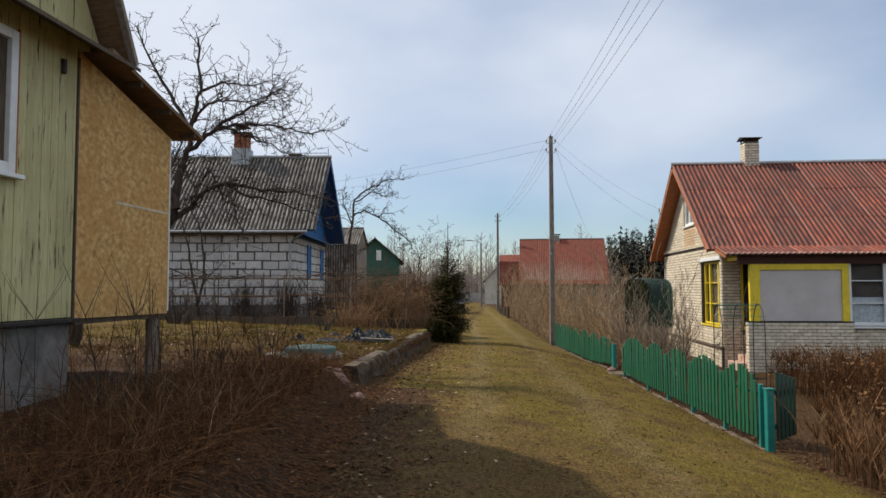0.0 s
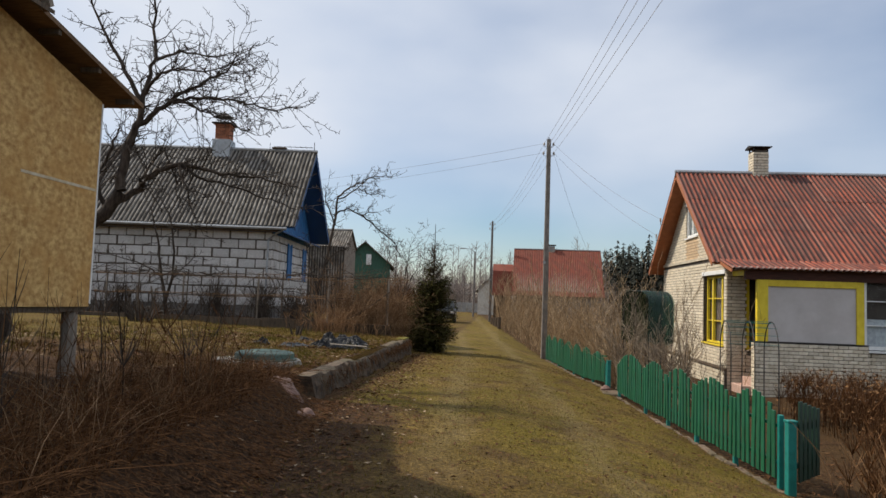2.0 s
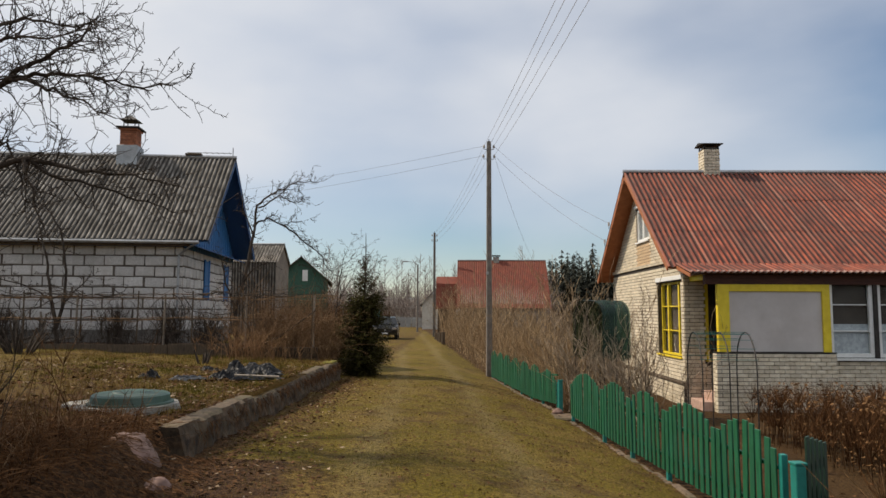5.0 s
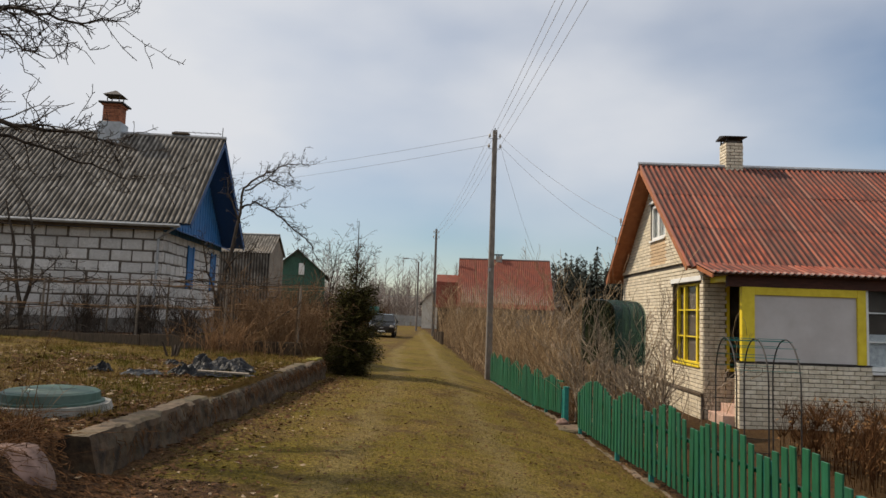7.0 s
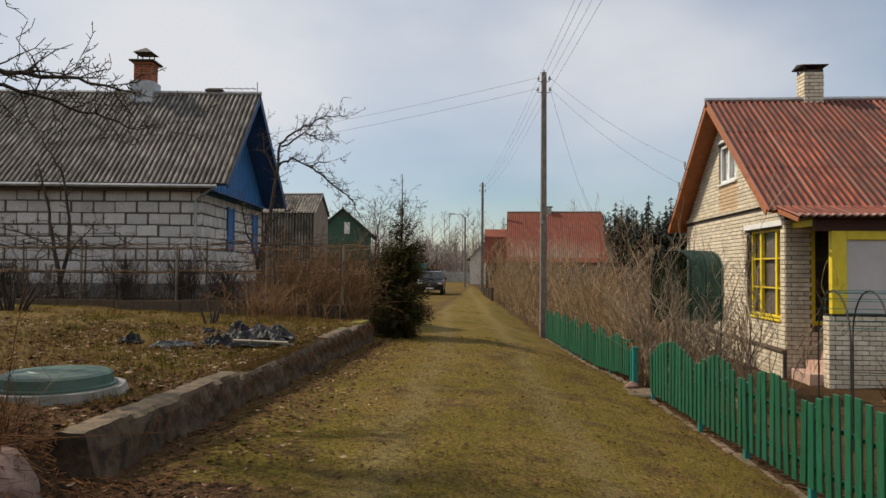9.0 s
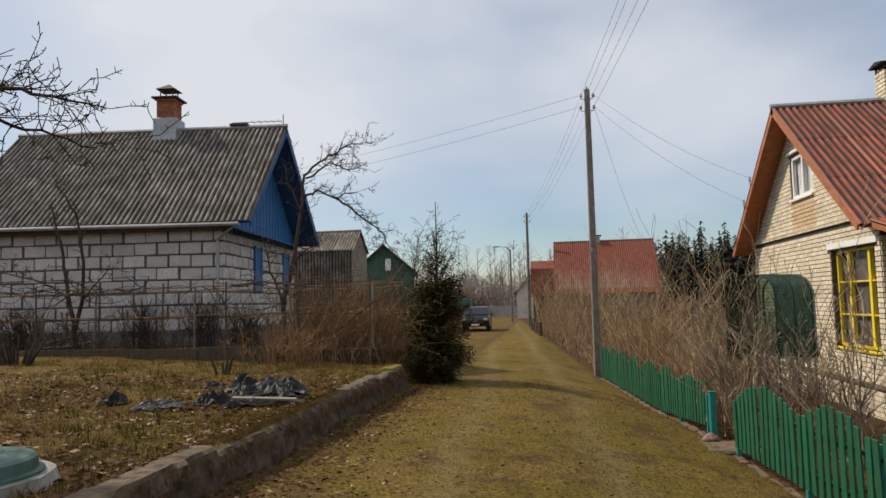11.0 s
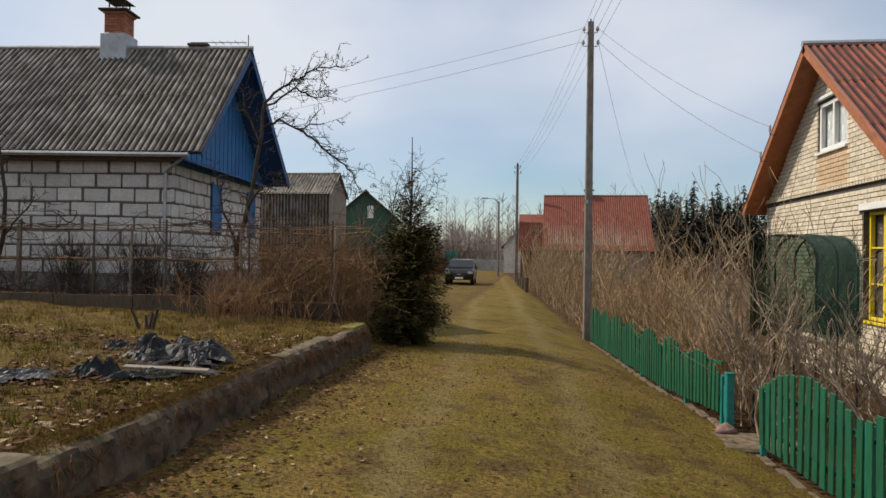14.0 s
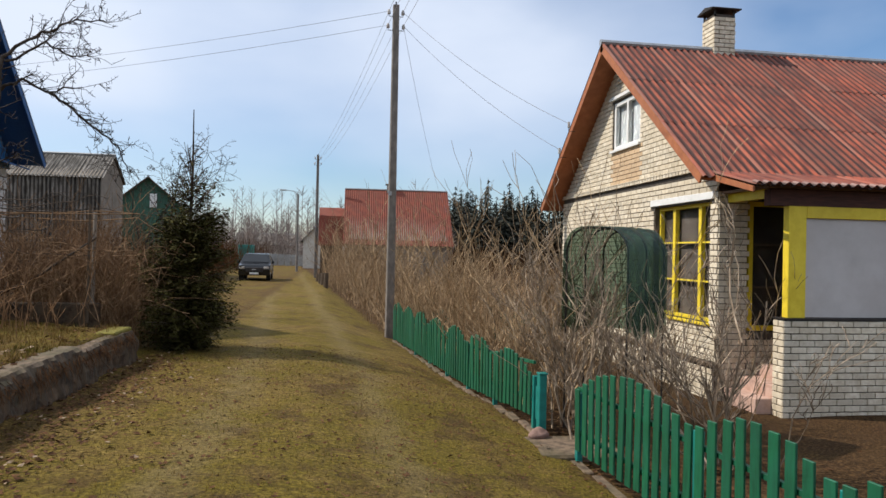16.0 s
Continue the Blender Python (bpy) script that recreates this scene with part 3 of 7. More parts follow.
def block_face(soup_or_none, parent, me_cache, origin, ux, un, cells, material, name, limit=300, rest=None):
    """Lays bricks or blocks given as (u, z, width, height) on a face: origin, ux along it, un out of it."""
    uz = Vector((0, 0, 1))
    base = Matrix((ux, un, uz)).transposed().to_4x4()
    count = 0
    for u, z, w, h in cells:
        p = Vector(origin) + ux * u + uz * z
        if count < limit:
            key = (name, round(w, 2), round(h, 3), material.name)
            if key not in me_cache:
                bm = box((0, -0.02, 0), (w, 0.012, h), 0.004 if h < 0.15 else 0.018)
                me = bpy.data.meshes.new(name)
                bm.to_mesh(me)
                bm.free()
                me.materials.append(material)
                me_cache[key] = me
            m = base.copy()
            m.translation = p
            if h > 0.15:
                wob = noise.random_vector() * 0.013
                m = m @ Matrix.Translation((wob.x, wob.y * 0.7, wob.z)) @ Matrix.Rotation(wob.x * 1.3, 4, "Y")
            piece(name, me_cache[key], m, parent)
        else:
            m = base.copy()
            m.translation = p
            rest.block((0, -0.02, 0), (w, 0.012, h), m)
        count += 1


MESHES = {}


def bond(width, z0, z1, bw, bh, joint, inside, half=True, seed=0):
    """Courses of a running bond, clipped by inside(u, z)."""
    rnd = random.Random(seed)
    out = []
    z, row = z0, 0
    while z + bh <= z1 + 1e-6:
        u = -(bw + joint) / 2 if (row % 2 and half) else 0.0
        while u < width - 0.02:
            a, b = max(u, 0.0), min(u + bw, width)
            if b - a > 0.04:
                steps = [(a, b)]
                if not (inside(a + 0.01, z + bh / 2) and inside(b - 0.01, z + bh / 2)):
                    q = [a + (b - a) * i / 4 for i in range(5)]
                    steps = []
                    run = None
                    for s, e in zip(q, q[1:]):
                        if inside((s + e) / 2, z + bh / 2):
                            run = (run[0], e) if run else (s, e)
                        elif run:
                            steps.append(run)
                            run = None
                    if run:
                        steps.append(run)
                for s, e in steps:
                    if e - s > 0.05:
                        out.append((s, z, round((e - s), 2), bh))
            u += bw + joint
        z += bh + joint
        row += 1
    return out


# ---- grey block house with the blue gable ----
def build_block_house():
    house = thing("house", "grey block house with a slate roof and blue boarded gable", "house", pose(-7.68, 26.7, 0, 0, 0, 5))
    L, D, RY = 7.6, 7.2, 3.22          # along the front, and along the gable
    base, top = 0.95, 3.72
    ridge = 7.35
    # core behind the blocks
    bm = bmesh.new()
    add_box(bm, (-L, 0, base - 0.1), (0, D, top))
    part("wall", bm, M_blockjoint, house, "brown-grey mortar wall core")
    bm = box((-L - 0.05, -0.06, 0.0), (0.05, D + 0.05, base - 0.02), 0.02)
    part("plinth", bm, M_rubble, house, "grey concrete plinth")
    bw, bh, jt = 0.595, 0.305, 0.045
    never = lambda u, z: True
    win = [(2.7, 3.2), (5.85, 6.35)]
    cells = bond(L, base, top, bw, bh, jt, never)
    block_face(None, house, MESHES, (-L, -0.012, 0), Vector((1, 0, 0)), Vector((0, -1, 0)), cells, M_block, "block")
    cells = bond(D, base, top, 0.42, bh, jt, lambda u, z: not (any(a - 0.12 < u < b + 0.12 for a, b in win) and 2.0 < z < 3.45))
    block_face(None, house, MESHES, (0.012, 0, 0), Vector((0, 1, 0)), Vector((1, 0, 0)), cells, M_block, "block")
    cells = bond(D, base, top, bw, bh, jt, never)
    block_face(None, house, MESHES, (-L - 0.012, D, 0), Vector((0, -1, 0)), Vector((-1, 0, 0)), cells, M_block, "block")
    # gable boarding
    n = 44
    for i in range(n):
        y0, y1 = -0.1 + (D + 0.2) * i / n, -0.1 + (D + 0.2) * (i + 1) / n - 0.012
        ym = (y0 + y1) / 2
        h = top + (ridge - 0.15 - top) * (1 - abs(ym - RY) / ((RY if ym < RY else D - RY) + 0.35))
        bm = box((0.02, y0, top - 0.1), (0.05 + (0.012 if i % 2 else 0), y1, h - 0.05))
        part("gable_board", bm, M_blue, house)
    bm = bmesh.new()
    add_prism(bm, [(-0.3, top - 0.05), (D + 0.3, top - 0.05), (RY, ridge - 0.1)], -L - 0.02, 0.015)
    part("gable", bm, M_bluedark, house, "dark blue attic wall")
    # cornice at the foot of the gable
    bm = bmesh.new()
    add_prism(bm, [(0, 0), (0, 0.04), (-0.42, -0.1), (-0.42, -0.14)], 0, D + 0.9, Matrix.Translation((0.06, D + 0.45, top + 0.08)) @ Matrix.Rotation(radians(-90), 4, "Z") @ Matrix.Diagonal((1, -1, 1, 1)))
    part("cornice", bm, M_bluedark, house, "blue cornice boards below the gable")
    # windows of the gable side with blue shutters
    for a, b in win:
        w = part("window", box((0.0, a, 2.05), (0.03, b, 3.4)), M_inside, house, "shuttered window")
        for k in range(4):
            y = a + (b - a) * k / 4
            part("shutter_board", box((0.031, y + 0.004, 2.05), (0.05, y + (b - a) / 4 - 0.004, 3.4), 0.003), M_blue, w)
        part("window_casing", box((0.03, a - 0.13, 1.98), (0.075, a - 0.0, 3.45), 0.008), M_blue, house, "blue window casing")
        part("window_casing", box((0.03, b + 0.0, 1.98), (0.075, b + 0.13, 3.45), 0.008), M_blue, house, "blue window casing")
    # roof
    roof = part("roof", bmesh.new(), M_darkwood, house, "dark roof deck")
    ov_l, ov_r, ov_e = 0.48, 0.92, 0.48
    eave_z = 3.88
    for sgn in (-1, 1):
        y_e = -ov_e if sgn < 0 else D + ov_e
        p0, p1 = Vector((0, RY, ridge)), Vector((0, y_e, eave_z))
        dn = (p1 - p0)
        slope = dn.length
        bm = bmesh.new()
        nrm = Vector((0, sgn * abs(dn.z), abs(dn.y))).normalized()
        q = [p0 - nrm * 0.05, p1 - nrm * 0.05, p1 - nrm * 0.10, p0 - nrm * 0.10]
        add_prism(bm, [(a.y, a.z) for a in q], -L - ov_l + 0.05, ov_r - 0.05)
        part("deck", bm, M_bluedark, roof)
        sw = 9.0 / 8
        sl = slope / 2 * 1.02
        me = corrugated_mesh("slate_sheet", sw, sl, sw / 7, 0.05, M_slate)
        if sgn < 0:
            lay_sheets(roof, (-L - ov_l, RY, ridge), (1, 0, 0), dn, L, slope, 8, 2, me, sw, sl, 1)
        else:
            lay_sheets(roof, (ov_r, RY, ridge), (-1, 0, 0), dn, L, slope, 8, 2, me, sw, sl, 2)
        # bargeboards
        for x in (ov_r - 0.04, -L - ov_l + 0.01):
            bm = bmesh.new()
            q = [p0 - nrm * 0.02, p1 - nrm * 0.02, p1 - nrm * 0.2, p0 - nrm * 0.2]
            add_prism(bm, [(a.y, a.z) for a in q], x, x + 0.03)
            part("bargeboard", bm, M_bluedark, roof)
    part("ridge_cap", tube([(-L - ov_l - 0.02, RY, ridge + 0.03), (ov_r + 0.02, RY, ridge + 0.03)], [0.075, 0.075], 8), M_metal, roof, "grey metal ridge cap")
    part("fascia", box((-L - 0.3, -0.33, top - 0.06), (0.4, -0.30, top + 0.12)), M_darkwood, house)
    # gutter and downpipe
    bm = bmesh.new()
    add_tube(bm, [(-L - ov_l, -ov_e - 0.04, eave_z - 0.07), (ov_r - 0.3, -ov_e - 0.04, eave_z - 0.1)], [0.055, 0.055], 8)
    part("gutter", bm, M_metal, house, "white metal gutter")
    part("downpipe", tube([(0.55, -0.5, eave_z - 0.12), (0.25, -0.3, eave_z - 0.25), (-0.12, -0.07, eave_z - 0.48), (-0.13, -0.07, 1.0)], [0.04] * 4, 8), M_metal, house, "grey downpipe at the corner")
    # chimney
    ch = thing("chimney", "red brick chimney with metal flashing and a cap", "chimney", pose(-7.68, 26.7, 0, 0, 0, 5) @ pose(-2.98, RY - 0.05, ridge))
    cells = []
    part("flashing", box((-0.38, -0.36, -0.55), (0.38, 0.36, 0.36), 0.02), M_metal, ch, "pale metal flashing")
    part("core", box((-0.27, -0.27, 0.3), (0.27, 0.27, 1.0)), M_mortar, ch)
    for ux, un, o in ((Vector((1, 0, 0)), Vector((0, -1, 0)), (-0.29, -0.28, 0.36)), (Vector((0, 1, 0)), Vector((1, 0, 0)), (0.28, -0.29, 0.36)), (Vector((0, -1, 0)), Vector((-1, 0, 0)), (-0.28, 0.29, 0.36))):
        block_face(None, ch, MESHES, o, ux, un, bond(0.58, 0, 0.62, 0.25, 0.068, 0.01, never), M_redbrick, "brick")
    part("crown", box((-0.42, -0.42, 1.0), (0.42, 0.42, 1.06), 0.01), M_dark, ch, "dark metal plate on the stack")
    part("corbel", box((-0.33, -0.33, 0.93), (0.33, 0.33, 1.0), 0.01), M_redbrick, ch)
    for x in (-0.2, 0.2):
        for y in (-0.2, 0.2):
            part("cap_leg", box((x - 0.015, y - 0.015, 1.06), (x + 0.015, y + 0.015, 1.34)), M_dark, ch)
    bm = bmesh.new()
    bmesh.ops.create_cone(bm, segments=4, radius1=0.46, radius2=0.03, depth=0.22, cap_ends=True, matrix=Matrix.Translation((0, 0, 1.44)) @ Matrix.Rotation(radians(45), 4, "Z"))
    part("cap", bm, M_dark, ch, "dark pyramid cap")
    part("ridge_plank", box((-0.95, RY - 0.12, ridge + 0.09), (-0.35, RY + 0.1, ridge + 0.16), 0.01), M_darkwood, roof, "short dark plank lying on the ridge")
    # aerial lying along the ridge
    part("aerial", tube([(-0.9, RY, ridge + 0.2), (0.75, RY, ridge + 0.2)], [0.012, 0.012], 5), M_dark, house)
    for i in range(5):
        x = -0.2 + i * 0.22
        part("aerial_rod", tube([(x, RY - 0.2, ridge + 0.2), (x, RY + 0.2, ridge + 0.2)], [0.007, 0.007], 4), M_dark, house)
    part("aerial_mast", tube([(0.8, RY, ridge - 0.1), (0.8, RY, ridge + 0.42)], [0.015, 0.015], 5), M_dark, house)


build_block_house()


# ---- brick house with the red roof ----
def build_window(parent, name, o, ux, un, w, h, lights, rows, frame_mat, inside_mat, bar=0.055, label="", splits=None, bar_mat=None):
    """A window in a face: o its lower corner, ux along, un outward; lights across, rows down."""
    base = Matrix((ux, un, Vector((0, 0, 1)))).transposed().to_4x4()
    base.translation = Vector(o)
    win = part(name, box((0, -0.14, 0), (w, -0.12, h)), inside_mat, parent, label)
    win.matrix_basis = base
    part("pane", box((0.02, -0.07, 0.02), (w - 0.02, -0.064, h - 0.02)), M_glass, win).visible_shadow = False
    wide = bar if splits is None else bar * 1.6
    xs = [(0, bar), (w - bar, bar)] + [(w * k - wide / 2, wide) for k in (splits or [i / lights for i in range(1, lights)])]
    for x, q in xs:
        part("frame_post", box((x, -0.09, 0), (x + q, 0.0, h), 0.006), frame_mat, win)
    for z in (0, h - bar):
        part("frame_rail", box((bar, -0.088, z), (w - bar, -0.003, z + bar), 0.005), frame_mat, win)
    for r in range(1, rows):
        z = h * r / rows
        part("glazing_bar", box((bar, -0.08, z - 0.014), (w - bar, -0.02, z + 0.014)), bar_mat or frame_mat, win)
    return win


def build_brick_house():
    house = thing("house", "cream brick house with a rust-red corrugated roof and yellow-framed porch", "house")
    X, Y0, Y1 = 7.45, 22.85, 30.95
    ym = (Y0 + Y1) / 2
    low, belt, ridge = -1.0, 3.02, 6.22
    XR = 17.0
    # solid core: walls with the porch and veranda bays left open
    part("wall", box((X + 0.02, Y0 + 0.02, low), (X + 0.3, 23.1, 3.0)), M_joint, house)
    part("wall", box((X + 0.02, 25.25, low), (X + 0.3, Y1, 3.0)), M_joint, house)
    part("wall", box((X + 0.02, 23.1, low), (X + 0.3, 25.25, 0.36)), M_joint, house)
    part("wall", box((X + 0.02, 23.1, 2.46), (X + 0.3, 25.25, 3.0)), M_joint, house)
    part("wall", box((X + 0.3, Y1 - 0.3, low), (XR, Y1, 3.0)), M_joint, house)
    part("wall", box((XR - 0.3, Y0, low), (XR, Y1 - 0.3, 3.0)), M_joint, house)
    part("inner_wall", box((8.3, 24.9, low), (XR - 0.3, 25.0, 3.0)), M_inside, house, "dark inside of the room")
    part("inner_wall", box((8.3, 23.0, low), (8.36, 24.9, 3.0)), M_curtain, house, "pale curtain behind the window")
    part("inner_floor", box((X + 0.3, 22.9, -0.05), (XR - 0.3, 24.9, 0.0)), M_inside, house)
    bm = bmesh.new()
    half = ym - Y0
    top_z = ridge - 0.12
    edge = lambda z: half * (1 - (z - 3.0) / (top_z - 3.0)) - 0.02
    za, zb = 3.9, 5.04
    add_prism(bm, [(ym - edge(3.0), 3.0), (ym + edge(3.0), 3.0), (ym + edge(za), za), (ym - edge(za), za)], X + 0.02, X + 0.25)
    part("gable", bm, M_joint, house)
    bm = bmesh.new()
    add_prism(bm, [(ym - edge(zb), zb), (ym + edge(zb), zb), (ym, top_z)], X + 0.02, X + 0.25)
    part("gable", bm, M_joint, house)
    bm = bmesh.new()
    add_prism(bm, [(ym - edge(za), za), (25.98, za), (25.98, zb), (ym - edge(zb), zb)], X + 0.02, X + 0.25)
    part("gable", bm, M_joint, house)
    bm = bmesh.new()
    add_prism(bm, [(27.47, za), (ym + edge(za), za), (ym + edge(zb), zb), (27.47, zb)], X + 0.02, X + 0.25)
    part("gable", bm, M_joint, house)
    slope_in = lambda z: half * (1 - max(0, z - 3.0) / (ridge - 0.12 - 3.0))
    yw = (23.1, 25.25, 0.36, 2.46)
    aw = (26.0, 27.45, 3.92, 5.02)

    def inside(u, z):
        y = Y1 - u
        if abs(y - ym) > slope_in(z) - 0.02:
            return False
        for a, b, c, d in (yw, aw):
            if a - 0.02 < y < b + 0.02 and c - 0.02 < z < d + 0.04:
                return False
        if yw[0] - 0.15 < y < yw[1] + 0.15 and yw[3] < z < yw[3] + 0.2:
            return False
        if aw[0] - 0.12 < y < aw[1] + 0.12 and aw[3] < z < aw[3] + 0.16:
            return False
        return True

    rest = Soup()
    tan = Soup()
    cells = bond(Y1 - Y0, -0.28, belt - 0.04, 0.246, 0.084, 0.016, inside)
    cells.sort(key=lambda c: -c[0])      # the near corner first
    o = (X + 0.008, Y1, 0)
    block_face(None, house, MESHES, o, Vector((0, -1, 0)), Vector((-1, 0, 0)), cells, M_brick, "brick", 300, rest)
    cells = bond(Y1 - Y0, belt + 0.09, ridge, 0.246, 0.084, 0.016, inside)
    tan_cells = [c for c in cells if aw[0] - 0.1 < Y1 - c[0] - 0.12 < aw[1] + 0.1 and c[1] < aw[2]]
    cells = [c for c in cells if c not in tan_cells]
    block_face(None, house, MESHES, o, Vector((0, -1, 0)), Vector((-1, 0, 0)), cells, M_brick, "brick", 0, rest)
    block_face(None, house, MESHES, o, Vector((0, -1, 0)), Vector((-1, 0, 0)), tan_cells, M_brick_tan, "brick", 0, tan)
    # plinth
    cells = bond(Y1 - Y0, -0.98, -0.38, 0.246, 0.084, 0.016, lambda u, z: True)
    block_face(None, house, MESHES, (X - 0.05, Y1, 0), Vector((0, -1, 0)), Vector((-1, 0, 0)), cells, M_brick, "brick", 0, rest)
    part("plinth", box((X - 0.05, Y0 - 0.04, -1.1), (X + 0.02, Y1, -0.36)), M_joint, house)
    part("plinth_ledge", box((X - 0.09, Y0 - 0.06, -0.36), (X + 0.02, Y1, -0.29), 0.01), M_darkwood, house, "brown sloping ledge over the plinth")
    # dog-tooth belt
    part("belt", box((X - 0.012, Y0, belt - 0.01), (X + 0.02, Y1, belt + 0.055), 0.005), M_belt, house)
    y = Y0 + 0.03
    while y < Y1 - 0.1:
        rest.block((0, 0, 0), (0.075, 0.11, 0.085), Matrix.Translation((X - 0.045, y, belt)))
        y += 0.13
    part("belt_top", box((X - 0.055, Y0, belt + 0.07), (X + 0.02, Y1, belt + 0.088)), M_brick_rest, house)
    # front corner pier and porch back wall
    o2 = (X + 0.02, Y0 - 0.0, 0)
    cells = bond(0.55, -0.98, 2.7, 0.246, 0.084, 0.016, lambda u, z: True)
    block_face(None, house, MESHES, o2, Vector((1, 0, 0)), Vector((0, -1, 0)), cells, M_brick, "brick", 0, rest)
    part("wall", box((X + 0.3, Y0 + 0.02, low), (8.0, Y0 + 0.3, 3.0)), M_joint, house)
    cells = bond(2.9, -0.98, 0.2, 0.246, 0.084, 0.016, lambda u, z: True)
    block_face(None, house, MESHES, (8.02, Y0, 0), Vector((1, 0, 0)), Vector((0, -1, 0)), cells, M_brick, "brick", 0, rest)
    part("wall", box((8.0, Y0 + 0.02, low), (11.0, Y0 + 0.3, 0.24)), M_joint, house)
    build_window(house, "window", (8.03, Y0 + 0.02, 0.26), Vector((1, 0, 0)), Vector((0, -1, 0)), 1.9, 2.2, 2, 3, M_yellow, M_inside, 0.085, "dark porch window in a yellow frame", (0.42,), M_darkwood)
    # lintels, sills, windows of the gable
    build_window(house, "window", (X + 0.12, yw[1], yw[2]), Vector((0, -1, 0)), Vector((-1, 0, 0)), yw[1] - yw[0], yw[3] - yw[2], 3, 3, M_yellow, M_inside, 0.062, "tall yellow-framed window with net curtains", (0.29, 0.74))
    part("curtain", box((X + 0.28, yw[0] + 0.05, yw[2] + 0.05), (X + 0.29, yw[1] - 0.05, yw[2] + 1.1)), M_curtain, house, "white net curtain")
    part("sill", box((X - 0.05, yw[0] - 0.05, yw[2] - 0.05), (X + 0.1, yw[1] + 0.05, yw[2]), 0.006), M_yellow, house, "yellow window sill")
    part("lintel", box((X - 0.02, yw[0] - 0.12, yw[3] + 0.03), (X + 0.15, yw[1] + 0.15, yw[3] + 0.16), 0.008), M_white, house, "white concrete lintel")
    build_window(house, "attic_window", (X + 0.03, aw[1], aw[2]), Vector((0, -1, 0)), Vector((-1, 0, 0)), aw[1] - aw[0], aw[3] - aw[2], 2, 1, M_white, M_curtain, 0.09, "white attic window with pale curtains")
    part("sill", box((X - 0.06, aw[0] - 0.06, aw[2] - 0.06), (X + 0.1, aw[1] + 0.06, aw[2]), 0.006), M_white, house, "white sill")
    part("lintel", box((X - 0.06, aw[0] - 0.12, aw[3] + 0.06), (X + 0.12, aw[1] + 0.12, aw[3] + 0.14), 0.006), M_white, house, "white drip board")
    # porch parapet
    PX0, PX1, PY = 7.83, 10.85, 21.6
    part("parapet", box((PX0 + 0.015, PY + 0.015, -1.1), (PX1, PY + 0.24, 0.55)), M_joint, house)
    cells = bond(PX1 - PX0, -1.04, 0.56, 0.246, 0.084, 0.016, lambda u, z: True)
    block_face(None, house, MESHES, (PX0, PY + 0.003, 0), Vector((1, 0, 0)), Vector((0, -1, 0)), cells, M_brick, "brick", 300, rest)
    cells = bond(0.25, -1.04, 0.56, 0.246, 0.084, 0.016, lambda u, z: True)
    block_face(None, house, MESHES, (PX0 + 0.003, PY + 0.25, 0), Vector((0, -1, 0)), Vector((-1, 0, 0)), cells, M_brick, "brick", 300, rest)
    part("coping", box((PX0 - 0.01, PY - 0.02, 0.56), (PX1, PY + 0.26, 0.59)), M_dark, house, "dark strip on the parapet")
    # yellow frame and grey panel
    part("porch_post", box((7.9, PY + 0.02, 0.59), (8.2, PY + 0.16, 2.3), 0.008), M_yellow, house, "yellow porch post")
    part("porch_post", box((10.55, PY + 0.02, 0.59), (10.75, PY + 0.16, 2.3), 0.008), M_yellow, house, "yellow porch post")
    part("porch_rail", box((8.2, PY + 0.022, 2.12), (10.55, PY + 0.158, 2.3), 0.006), M_yellow, house, "yellow rail over the panel")
    part("panel", box((8.2, PY + 0.07, 0.6), (10.55, PY + 0.1, 2.12)), M_panel, house, "plain grey blind panel")
    part("porch_beam", box((7.6, PY + 0.03, 2.3), (XR, PY + 0.2, 2.55)), M_eavebeam, house, "brown beam under the eave")
    part("porch_beam", box((7.62, PY + 0.2, 2.42), (7.72, Y0, 2.56)), M_yellow, house)
    part("porch_ceiling", box((7.5, PY - 0.05, 2.56), (XR, Y0 + 0.02, 2.6)), M_soffit, house)
    part("porch_floor", box((8.5, PY + 0.24, -0.5), (PX1, Y0, -0.1)), M_step, house)
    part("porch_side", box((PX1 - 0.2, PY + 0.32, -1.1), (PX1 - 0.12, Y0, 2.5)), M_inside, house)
    # steps at the porch's open side
    for i in range(3):
        part("step", box((7.55 + 0.3 * i, PY + 0.26, -1.1), (8.55 + 0.02 * i, Y0 - 0.05, -0.68 + 0.2 * i), 0.012), M_step, house, "pinkish concrete step")
    # veranda beside the porch
    part("veranda_wall", box((PX1, PY + 0.16, -1.1), (XR, PY + 0.3, 0.38)), M_joint, house)
    cells = bond(XR - PX1, -1.04, 0.36, 0.246, 0.084, 0.016, lambda u, z: True)
    block_face(None, house, MESHES, (PX1, PY + 0.15, 0), Vector((1, 0, 0)), Vector((0, -1, 0)), cells, M_brick, "brick", 0, rest)
    part("veranda_sill", box((PX1 - 0.1, PY + 0.03, 0.38), (XR, PY + 0.2, 0.44), 0.005), M_white, house)
    for i in range(4):
        x = PX1 - 0.1 + i * 1.22
        build_window(house, "window", (x, PY + 0.1, 0.46), Vector((1, 0, 0)), Vector((0, -1, 0)), 1.12, 2.0, 1, 3, M_white, M_inside, 0.10, "white veranda window with net curtains")
        part("curtain", box((x + 0.05, PY + 0.2, 0.5), (x + 1.07, PY + 0.205, 1.3)), M_curtain, house)
        part("mullion", box((x + 1.12, PY + 0.05, 0.44), (x + 1.22, PY + 0.2, 2.5)), M_dark, house)
    # roof
    roof = part("roof", bmesh.new(), M_darkwood, house, "roof deck")
    X0 = 6.9
    ez, ey = 2.82, 0.42
    sw = 1.12
